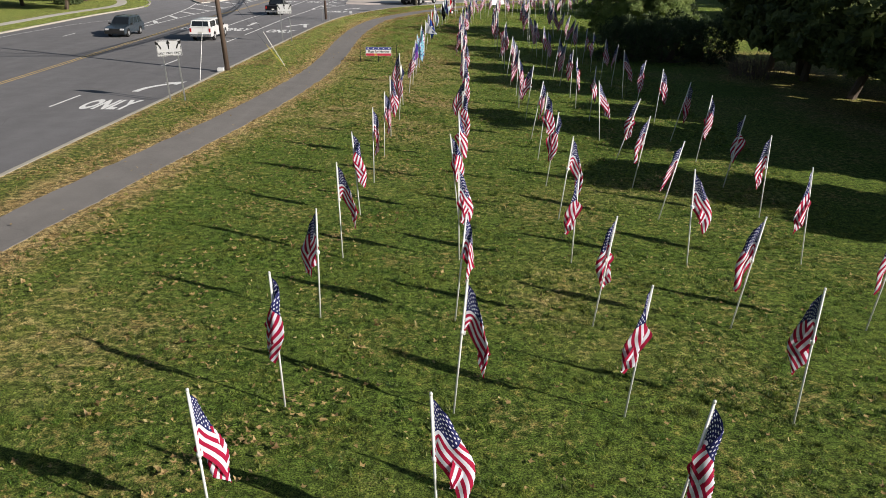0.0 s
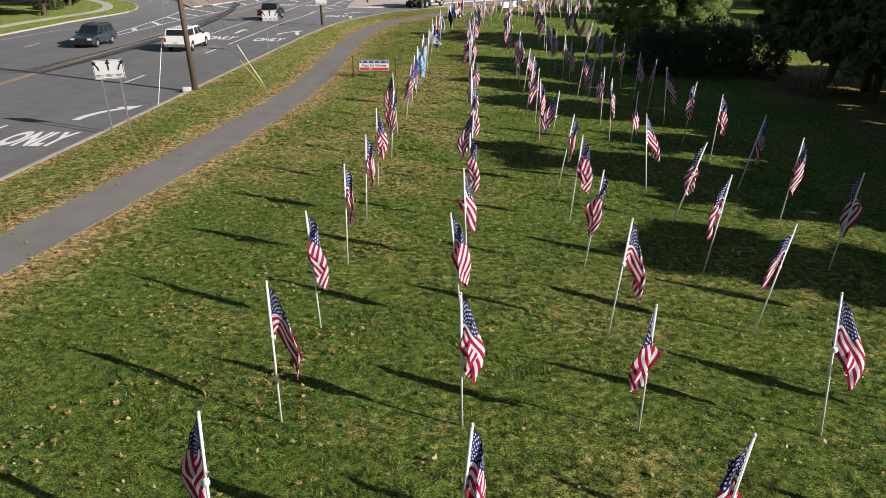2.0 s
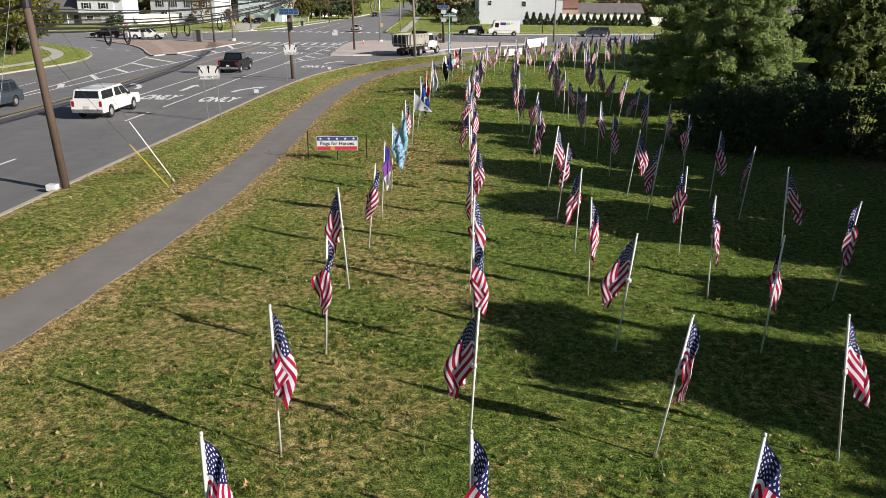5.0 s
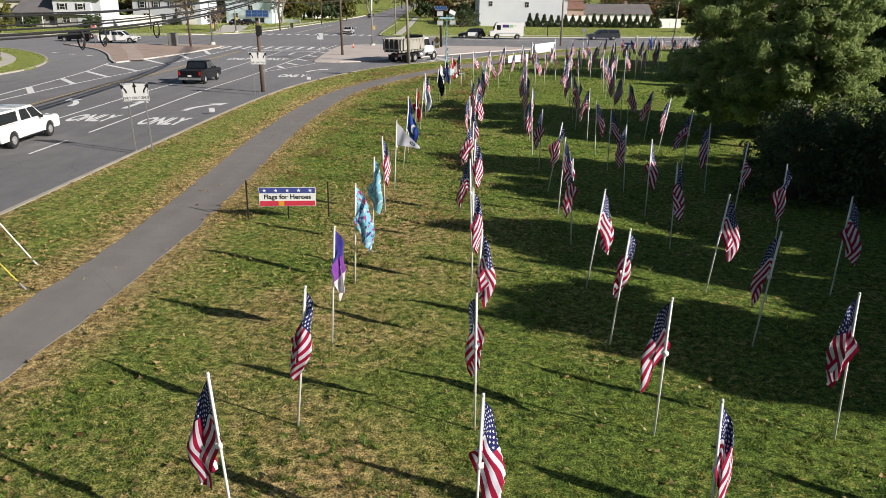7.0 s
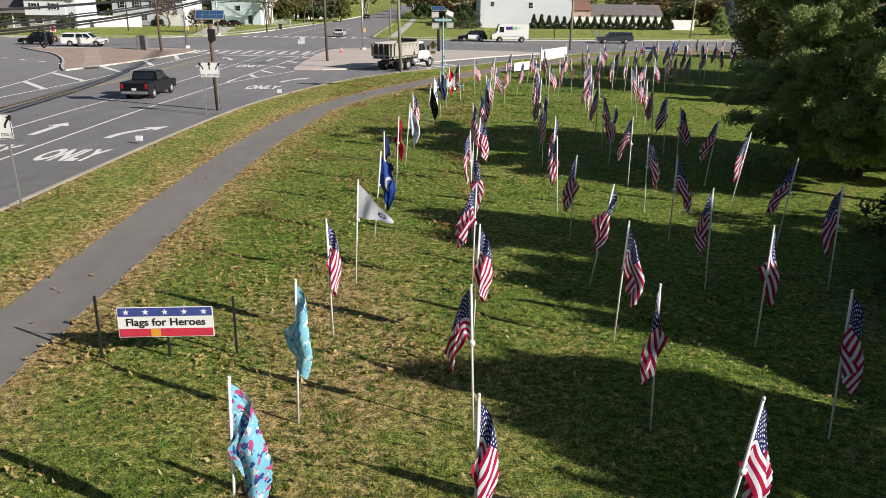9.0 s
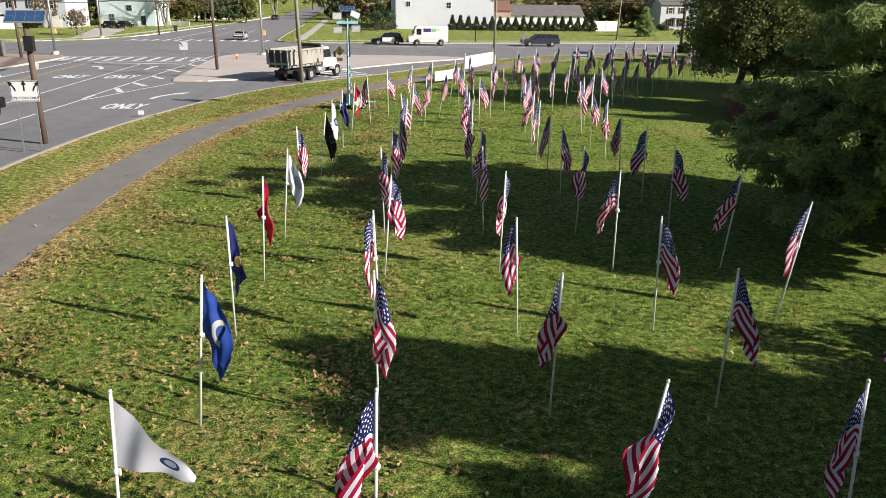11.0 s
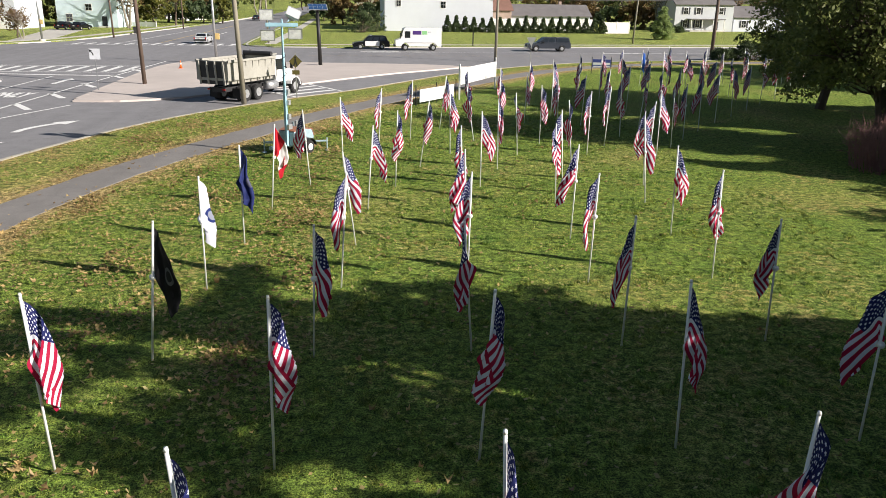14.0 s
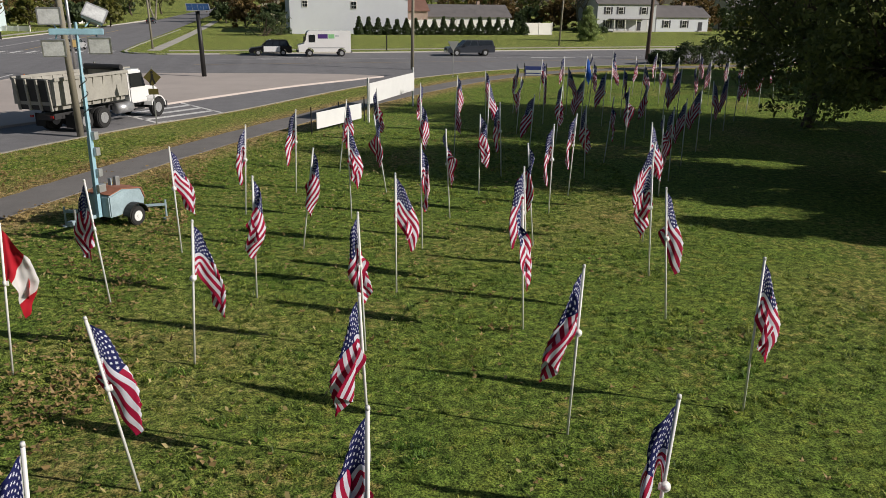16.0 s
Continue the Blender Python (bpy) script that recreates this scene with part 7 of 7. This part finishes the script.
def split_level_house(x, y, heading, label):
    """Two storeys with a recessed garage, and a low wing with a porch."""
    ob = thing("house", pose(x, y, ground_z(x, y) - 0.05, 0, 0, heading), label, "house", "houses")
    part("wall", box(bmesh.new(), (3.2, 4.5, 1.3), (7.6, 8.0, 2.6)), M_STONE, ob, "grey lower wall")
    part("upper_wall", box(bmesh.new(), (3.2, 4.2, 4.2), (8.0, 9.2, 3.2), bevel=0.02), M_SIDING, ob)
    part("side_wall", box(bmesh.new(), (8.1, 5.6, 2.9), (2.2, 11.4, 5.8), bevel=0.02), M_SIDING, ob)
    part("wing_wall", box(bmesh.new(), (-4.6, 5.2, 1.5), (8.4, 8.0, 3.0)), M_STONE, ob, "grey stone wing")
    rf = extrude_side(bmesh.new(), [(-1.0, 2.95), (4.6, 5.3), (10.2, 2.95), (10.2, 3.15), (4.6, 5.55), (-1.0, 3.15)], -9.3, -0.7)
    roof = part("wing_roof", rf, M_ROOF, ob)
    for v in roof.data.vertices:
        v.co.x, v.co.y = v.co.y, v.co.x
    top = extrude_side(bmesh.new(), [(-0.9, 5.7), (4.4, 8.2), (10.0, 5.7), (10.0, 5.95), (4.4, 8.45), (-0.9, 5.95)], -1.2, 9.6)
    for v in top.verts:
        v.co.x, v.co.y = v.co.y, v.co.x
    part("roof", top, M_ROOF, ob)
    for wx in (1.2, 5.0):
        window_part(ob, wx, 4.3, 1.1, 1.2, -0.42)
    window_part(ob, 1.4, 1.5, 1.5, 1.1, 0.48, False)
    window_part(ob, -5.8, 1.6, 1.7, 1.2, 1.18, False)
    dr = part("door", box(bmesh.new(), (-2.0, 1.15, 1.1), (1.0, 0.08, 2.1), bevel=0.01), M_SHUTTER, ob)
    part("handle", box(bmesh.new(), (-1.6, 1.09, 1.05), (0.05, 0.06, 0.12)), M_CHROME, dr)
    part("step", box(bmesh.new(), (-2.0, 0.5, 0.15), (2.2, 1.2, 0.3), bevel=0.02), M_WALK, ob)
    g = part("garage_door", box(bmesh.new(), (5.2, 0.45, 1.15), (2.9, 0.08, 2.2), bevel=0.01), M_GREYSIDE, ob)
    for i in range(3):
        part("panel_line", box(bmesh.new(), (5.2, 0.4, 0.6 + 0.55 * i), (2.8, 0.012, 0.03)), M_SHUTTER, g)
    for px in (-7.6, -3.4):
        part("porch_post", box(bmesh.new(), (px, -0.2, 1.5), (0.16, 0.16, 3.0), bevel=0.01), M_FENCE, ob)
    return ob


split_level_house(-85.5, 212.0, 4, "white split-level house with dark shutters and grey stone wing")
house(-101, 217, 2, 14, 9, 5.4, M_CREAM, M_ROOF, "low cream house with a dark roof and porch", ((-4, 1.7, 1.4, 1.4, True), (4.4, 1.7, 1.4, 1.4, True)), door=1.0, porch=True)
house(-69, 232, -6, 17, 10, 5.8, M_SIDING, M_BROWNROOF, "wide white two-storey house with shutters", ((-5, 1.8, 1.6, 1.4, False), (-1, 1.8, 1.4, 1.4, False), (-6, 4.5, 1.1, 1.4, True), (-2.5, 4.5, 1.1, 1.4, True), (1.5, 4.5, 1.1, 1.4, True), (5.5, 4.5, 1.1, 1.4, True)), door=2.0, garage=6.0)
house(-52, 243, -6, 12, 9, 6.0, M_PALEBLUE, M_ROOF, "pale blue house beside a driveway", ((-3.5, 1.8, 1.2, 1.4, False), (0.5, 3.8, 1.2, 1.2, False)), door=3.4)
house(-62, 275, -70, 14, 9, 4.8, M_SIDING, M_ROOF, "white house along the side road", ((-4, 1.8, 1.2, 1.4, True), (3, 1.8, 1.2, 1.4, True)), door=0)
house(-58, 310, -75, 14, 9, 4.8, M_CREAM, M_BROWNROOF, "cream house along the side road", ((-4, 1.8, 1.2, 1.4, True), (3, 1.8, 1.2, 1.4, True)), door=0)
house(22, 345, 80, 14, 9, 4.8, M_SIDING, M_ROOF, "white house far along the side road", ((-4, 1.8, 1.2, 1.4, True), (3, 1.8, 1.2, 1.4, True)), door=0)
house(10, 318, 75, 14, 9, 4.8, M_CREAM, M_ROOF, "cream house far along the side road", ((-4, 1.8, 1.2, 1.4, True), (3, 1.8, 1.2, 1.4, True)), door=0)


def vinyl_fence(a, b, h, label):
    d = Vector((b[0] - a[0], b[1] - a[1], 0))
    k = max(2, int(d.length / 2.4))
    ob = thing("fence", pose(a[0], a[1], 0, 0, 0, math.degrees(math.atan2(d.y, d.x))), label, "fence", "fences")
    st = d.length / k
    for i in range(k):
        part("panel", box(bmesh.new(), ((i + 0.5) * st, 0, h / 2), (st - 0.14, 0.05, h - 0.1), bevel=0.01), M_FENCE, ob)
    for i in range(k + 1):
        part("post", box(bmesh.new(), (i * st, 0, h / 2 + 0.05), (0.14, 0.14, h + 0.12), bevel=0.02), M_FENCE, ob)


vinyl_fence((19, 243.0), (50.5, 246.5), 2.6, "long white vinyl fence behind the hedge row")
vinyl_fence((50.5, 238.6), (56.0, 239.4), 2.3, "short white vinyl fence panel at the lawn's end")
vinyl_fence((-55.9, 254), (-39.8, 246.4), 1.0, "low white fence on a front lawn")
vinyl_fence((-42.5, 285), (-39.5, 298), 1.0, "low white fence beside a parked car")
vinyl_fence((-75.5, 218.6), (-66.5, 221), 2.4, "tall pale vinyl fence beside the split-level house")

# hedge of slim evergreens
rng = np.random.default_rng(5)


def slim_evergreen(seed, h, r):
    g = np.random.default_rng(seed)
    cs, rs = [], []
    for i in range(120):
        t = g.random()
        a, k = g.uniform(0, 6.283), r * (0.55 + 0.45 * math.sin(math.pi * min(1, t * 1.1 + 0.12))) * (1 if t < 0.35 else (1 - t) / 0.65 + 0.04) * 0.85
        cs.append((k * math.cos(a), k * math.sin(a), 0.15 + t ** 1.2 * (h - 0.3)))
        rs.append(0.32)
    v = leaf_cloud(g, cs, rs, 20, 0.15)
    return from_arrays("crown", v, quad_faces(len(v)), M_YEW)


slim = [slim_evergreen(s, 3.1, 0.92) for s in (1, 2, 3)]
for i in range(19):
    x = 18.6 + i * 1.76
    ob = thing("slim_evergreen", pose(x, 238.2 + 0.018 * (x - 18), -0.03, 0, 0, 37 * i) @ Matrix.Diagonal((1, 1, rng.uniform(0.9, 1.08), 1)), "slim pointed evergreen in a clipped hedge row", "shrub", "hedge row")
    part("trunk", rod(bmesh.new(), (0, 0, 0), (0, 0, 2.4), 0.06, 0.02, 6), M_BARK, ob)
    c = new("crown", slim[i % 3])
    c.parent = ob
conifer(54.8, 217, 5.6, 2.6, 140, "small rounded green conifer on a far lawn", 0.04, 1.0, 0.16)
for i, (x, y, rr, h) in enumerate([(1.5, 233, 3.0, 4.5), (4.0, 236, 2.4, 4.0), (45.6, 170, 1.6, 1.3), (48.8, 169.5, 2.2, 2.2), (53, 170.5, 2.6, 2.2), (59, 172, 2.8, 2.4), (66, 250, 1.6, 1.4), (70, 249, 1.6, 1.2), (-93, 213, 1.4, 1.3), (-79, 212, 1.4, 1.5), (-66, 229, 1.5, 1.4), (-58, 132, 1.6, 1.4), (-54, 117.3, 1.8, 1.4)]):
    shrub(x, y, rr, rr, h, 150 + i, "rounded dark green shrub on a lawn", M_YEW, 0.12, 120, 26)

# street trees and the wooded distance
M_MAPLE = leafy("maple_leaves", (0.05, 0.075, 0.018), (0.22, 0.21, 0.045), 0.35)
MAPLE = "round leafy tree with yellow-green autumn leaves"
broadleaf(-55, 125, 9, 5.5, 170, MAPLE, M_MAPLE, 0.12, 500, 24, 0.23)
broadleaf(-49.5, 106.5, 9, 5.0, 171, MAPLE, M_MAPLE, 0.12, 500, 24, 0.23)
broadleaf(-58, 112, 9, 5.5, 172, MAPLE, M_MAPLE, 0.1, 400, 18, 0.27)
broadleaf(-64, 131, 9.5, 5.5, 173, MAPLE, M_MAPLE, 0.1, 400, 18, 0.27)
broadleaf(-56, 95, 9.5, 5.5, 174, MAPLE, M_MAPLE, 0.1, 400, 18, 0.27)
M_AUTUMN = leafy("autumn_leaves", (0.10, 0.06, 0.03), (0.24, 0.17, 0.06), 0.3)
far_trees = [broadleaf(-40, 300, 10, 5, 180, "brownish autumn tree far off", M_AUTUMN, 0.2, 110, 18, 0.38), broadleaf(-14, 345, 11, 5.5, 181, "olive green tree far off", M_LEAF, 0.15, 110, 18, 0.38), broadleaf(60, 285, 10, 5, 182, "brownish autumn tree far off", M_AUTUMN, 0.15, 100, 18, 0.36)]
frng = random.Random(3)
spots = [(-110, 240), (-95, 250), (-78, 245), (-60, 256), (-44, 275), (-42, 330), (-8, 310), (4, 300), (20, 275), (28, 280), (36, 285), (52, 290), (64, 275), (88, 272), (104, 275), (125, 270), (134, 240), (-125, 225), (-118, 205), (-135, 200), (-20, 400), (-48, 380), (70, 300), (82, 300), (12, 262), (140, 262), (108, 235), (122, 225)]
for i in range(22):
    spots.append((-170 + i * 16, 420 + 30 * math.sin(i * 2.3)))
for x, y in spots:
    copy_thing(frng.choice(far_trees), pose(x + frng.uniform(-3, 3), y, -0.05, 0, 0, frng.uniform(0, 360)) @ Matrix.Diagonal((1.0, 1.0, 1.0, 1)))

# bushes and low trees that close the view between and behind the houses
far_bushes = [broadleaf(-95, 236, 5.5, 3.4, 190, "dark green bush behind houses", M_YEW, 0.0, 60, 16, 0.5, "far_bush"), broadleaf(-74, 252, 6.5, 3.8, 191, "brown autumn bush behind houses", M_AUTUMN, 0.0, 60, 16, 0.5, "far_bush"), broadleaf(-57, 263, 6, 3.6, 192, "olive bush behind houses", M_MAPLE, 0.0, 60, 16, 0.5, "far_bush")]
for i in range(22):
    copy_thing(frng.choice(far_bushes), pose(-128 + i * 4.6 + frng.uniform(-1.5, 1.5), 236 + max(0, i - 6) * 2.6 + frng.uniform(-3, 3), -0.05, 0, 0, frng.uniform(0, 360)))
for i in range(10):
    copy_thing(frng.choice(far_bushes), pose(-47 - i * 0.4 + frng.uniform(-2, 2), 300 + i * 11, -0.05, 0, 0, frng.uniform(0, 360)))
for i in range(26):
    copy_thing(frng.choice(far_bushes), pose(-2 + i * 5.2 + frng.uniform(-2, 2), 268 + frng.uniform(-5, 7), -0.05, 0, 0, frng.uniform(0, 360)))
for i in range(8):
    copy_thing(frng.choice(far_bushes), pose(-8 - i * 0.6 + frng.uniform(-2, 2), 300 + i * 13, -0.05, 0, 0, frng.uniform(0, 360)))

# small garden trees before the houses
for i, (x, y, h, s, m, lb) in enumerate([(-49.3, 203.5, 4.2, 1.7, M_AUTUMN, "small nearly bare tree on a front lawn"), (-44.6, 244, 8.5, 3.2, M_AUTUMN, "thin brown autumn tree beside a driveway"), (-62.5, 226, 6.5, 2.6, M_AUTUMN, "thin brown autumn tree on a front lawn"), (-76, 208, 3.0, 1.8, M_YEW, "rounded dark bush before a house"), (-90, 210, 2.6, 1.6, M_YEW, "rounded dark bush before a house"), (-38.6, 258, 8, 3.2, M_MAPLE, "yellow-green tree beside the side road")]):
    broadleaf(x, y, h, s, 200 + i, lb, m, 0.25 if m is not M_YEW else 0.02, 50, 12, 0.22, "garden_tree" if m is not M_YEW else "garden_bush")



def bare_tree(x, y, h, spread, seed, label):
    """A leafless tree: forked trunk, limbs and many thin twigs."""
    rng = np.random.default_rng(seed)
    ob = thing("bare_tree", pose(x, y, ground_z(x, y) - 0.05), label, "tree", "bare trees")
    trunk, twigs = bmesh.new(), bmesh.new()
    for side in (-1, 1):
        fork = (side * 0.12 * spread, 0.1 * side, h * 0.42)
        limb(trunk, (side * 0.12, 0, 0), fork, 0.024 * h, 0.016 * h, rng, 3)
        for _ in range(7):
            a = rng.uniform(0, 6.283)
            tip = Vector((fork[0] + spread * 0.55 * math.cos(a), spread * 0.55 * math.sin(a), h * rng.uniform(0.6, 1.0)))
            limb(trunk, fork, tip, 0.012 * h, 0.02, rng, 3)
            for _ in range(16):
                p = Vector(fork).lerp(tip, rng.uniform(0.35, 1.0))
                q = p + Vector((rng.normal(), rng.normal(), rng.uniform(0.1, 1.2))) * 0.12 * h
                rod(twigs, p, q, 0.022, 0.008, 4, False)
                rod(twigs, p.lerp(q, 0.5), q + Vector(rng.normal(size=3)) * 0.05 * h, 0.012, 0.006, 3, False)
    part("trunk", trunk, M_GREYWOOD, ob)
    part("twigs", twigs, M_BROWNTWIG, ob)
    return ob


for i, (x, y, h, s) in enumerate(((-43.2, 239.5, 11, 7), (-47.4, 200.5, 4.6, 2.6), (-56.5, 262, 12, 8), (-71, 236, 12, 8), (89, 266, 9, 7), (70, 262, 11, 7), (-30.5, 330, 13, 8), (-36, 290, 11, 7))):
    bare_tree(x, y, h, s, 300 + i, "leafless autumn tree with forked grey trunk on a lawn")
bin_ob = thing("wheeled_bin", pose(-36.4, 219, 0.0, 0, 0, 20), "dark wheeled refuse bin beside the pavement", "bin")
part("body", box(bmesh.new(), (0, 0, 0.52), (0.55, 0.6, 1.0), taper=1.15, bevel=0.03), M_BLACK, bin_ob)
part("lid", box(bmesh.new(), (0, 0, 1.06), (0.68, 0.76, 0.09), bevel=0.03), M_BLACK, bin_ob)
for side in (-0.25, 0.25):
    part("wheel", rod(bmesh.new(), (side - 0.03, 0.28, 0.1), (side + 0.03, 0.28, 0.1), 0.1, sides=12), M_RUBBER, bin_ob)
lawn_post = thing("lawn_post", pose(18.1, 193.1, 0), "short dark post on the verge of the far lawn", "post")
part("shaft", box(bmesh.new(), (0, 0, 0.85), (0.16, 0.12, 1.9), bevel=0.02), M_BLACK, lawn_post)
part("cap", box(bmesh.new(), (0, 0, 1.85), (0.22, 0.18, 0.08), bevel=0.02), M_BLACK, lawn_post)

# ---- fallen leaves and grass blades ----
grng = np.random.default_rng(21)


def scatter(n, x0, x1, y0, y1):
    return grng.uniform(x0, x1, n), grng.uniform(y0, y1, n)


def heights(x, y):
    k = np.clip((-x - 8) / 6, 0, 1)
    f = np.clip((y - 95) / 25, 0, 1)
    return 0.3 * k * k * (3 - 2 * k) * (1 - f * f * (3 - 2 * f))


def off_path(x, y, least):
    px = np.interp(y, path_pts[:, 1], path_pts[:, 0])
    slope = np.interp(y, path_pts[:-1, 1], np.diff(path_pts[:, 0]) / np.maximum(np.diff(path_pts[:, 1]), 1e-3))
    return np.abs(x - px) / np.sqrt(1 + slope ** 2) > least


def lumps(x, y):
    return 0.5 + 0.25 * np.sin(0.9 * x + 1.3 * np.sin(0.45 * y)) + 0.25 * np.sin(0.7 * y + 1.7 * np.sin(0.6 * x))


def leaf_litter(n, x0, x1, y0, y1, size):
    x, y = scatter(n, x0, x1, y0, y1)
    kerb = np.interp(y, kerb_pts[:, 1], kerb_pts[:, 0])
    keep = (x > kerb + 0.3) & (off_path(x, y, 1.0) | (grng.random(n) < 0.05)) & (grng.random(n) < 0.06 + 0.94 * lumps(1.8 * x, 1.6 * y) ** 2.5 * lumps(x, y))
    x, y = x[keep], y[keep]
    m = len(x)
    s = size * grng.uniform(0.5, 1.6, m)
    a = grng.uniform(0, 6.283, m)
    base = np.stack((x, y, heights(x, y) + 0.045 + grng.uniform(0, 0.03, m)), axis=1)
    tilt = grng.normal(0, 0.7, (m, 2))
    quads = []
    for i in range(8):  # a lobed leaf: tips and notches, curled
        da, r = i * 0.785, grng.uniform(0.75, 1.25, m) if i % 2 == 0 else grng.uniform(0.3, 0.7, m)
        dx, dy = np.cos(a + da) * s * r, np.sin(a + da) * s * r
        quads.append(base + np.stack((dx, dy, np.abs(dx * tilt[:, 0] + dy * tilt[:, 1]) + 0.002), axis=1))
    return np.stack(quads, axis=1).reshape(-1, 3)


v = np.vstack((leaf_litter(20000, -16, -1, 0, 62, 0.055), leaf_litter(60000, -8.5, 2, 62, 122, 0.055), leaf_litter(9000, -16, -10, 0, 55, 0.055), leaf_litter(20000, -15, -8, 55, 122, 0.055), leaf_litter(5000, -1, 12, 4, 60, 0.05), leaf_litter(8000, 0, 14, 60, 128, 0.055), leaf_litter(1500, 14, 26, 54, 92, 0.08)))
tagged(new("fallen_leaves", from_arrays("fallen_leaves", v, np.arange(len(v)).reshape(-1, 8), M_FALLEN)), "scattered dry brown and yellow fallen leaves on grass", "leaves", kind="stuff")


def small_leaves(n, x0, x1, y0, y1, size):
    x, y = scatter(n, x0, x1, y0, y1)
    kerb = np.interp(y, kerb_pts[:, 1], kerb_pts[:, 0])
    keep = (x > kerb + 0.3) & (off_path(x, y, 1.0) | (grng.random(n) < 0.04)) & (grng.random(n) < 0.3 + 0.7 * lumps(0.7 * x + 5, 0.6 * y) ** 2)
    x, y = x[keep], y[keep]
    m = len(x)
    a, s = grng.uniform(0, 6.283, m), size * grng.uniform(0.6, 1.5, m)
    base = np.stack((x, y, heights(x, y) + 0.05 + grng.uniform(0, 0.025, m)), axis=1)
    tilt = grng.normal(0, 0.5, (m, 2))
    quads = []
    for da, r in ((0, 1.1), (1.5, 0.55), (3.14, 0.9), (4.7, 0.6)):
        dx, dy = np.cos(a + da) * s * r, np.sin(a + da) * s * r
        quads.append(base + np.stack((dx, dy, dx * tilt[:, 0] + dy * tilt[:, 1]), axis=1))
    return np.stack(quads, axis=1).reshape(-1, 3)


v = np.vstack((small_leaves(9000, -16, 12, 3, 55, 0.035), small_leaves(16000, -15, 10, 55, 125, 0.04)))
tagged(new("small_fallen_leaves", from_arrays("small_fallen_leaves", v, quad_faces(len(v)), M_PALE)), "small pale yellow leaves strewn over the lawn", "leaves", kind="stuff")


def grass_patch(tufts, per, x0, x1, y0, y1, h):
    """Blades in tufts a hand wide, denser and lusher here and there."""
    tx, ty = scatter(tufts, x0, x1, y0, y1)
    lush = np.sin(1.1 * tx + 2.2 * np.sin(0.8 * ty)) * np.sin(1.3 * ty + 1.9 * np.sin(0.9 * tx))
    keep = grng.random(tufts) < 0.6 + 0.4 * lush
    tx, ty = tx[keep], ty[keep]
    k = grng.uniform(0.6, 1.3, len(tx))
    x = np.repeat(tx, per) + grng.normal(0, 0.05, len(tx) * per) * np.repeat(k, per)
    y = np.repeat(ty, per) + grng.normal(0, 0.05, len(tx) * per) * np.repeat(k, per)
    k = np.repeat(k, per)
    kerb = np.interp(y, kerb_pts[:, 1], kerb_pts[:, 0])
    keep = (x > kerb + 0.25) & off_path(x, y, 1.15 + 1.3 * grng.random(len(x)) ** 2)
    x, y, k = x[keep], y[keep], k[keep]
    m = len(x)
    a = grng.uniform(0, 6.283, m)
    hh = h * grng.uniform(0.5, 1.3, m) * k
    w = grng.uniform(0.006, 0.014, m)
    lean = grng.uniform(0.3, 1.3, m) * hh
    b = grng.uniform(0, 6.283, m)
    p = np.stack((x, y, heights(x, y) - 0.01), axis=1)
    d = np.stack((np.cos(a) * w, np.sin(a) * w, np.zeros(m)), axis=1)
    t = np.stack((np.cos(b) * lean, np.sin(b) * lean, hh), axis=1)
    return np.stack((p - d, p + d, p + t), axis=1).reshape(-1, 3)


v = np.vstack((grass_patch(26000, 26, -14, 14, 3, 50, 0.075), grass_patch(17000, 24, -12, 15, 50, 90, 0.075), grass_patch(16000, 24, -9, 18, 90, 128, 0.075)))
tagged(new("grass_blades", from_arrays("grass_blades", v, np.arange(len(v)).reshape(-1, 3), M_BLADE)), "short green grass blades in uneven tufts", "grass", kind="stuff")
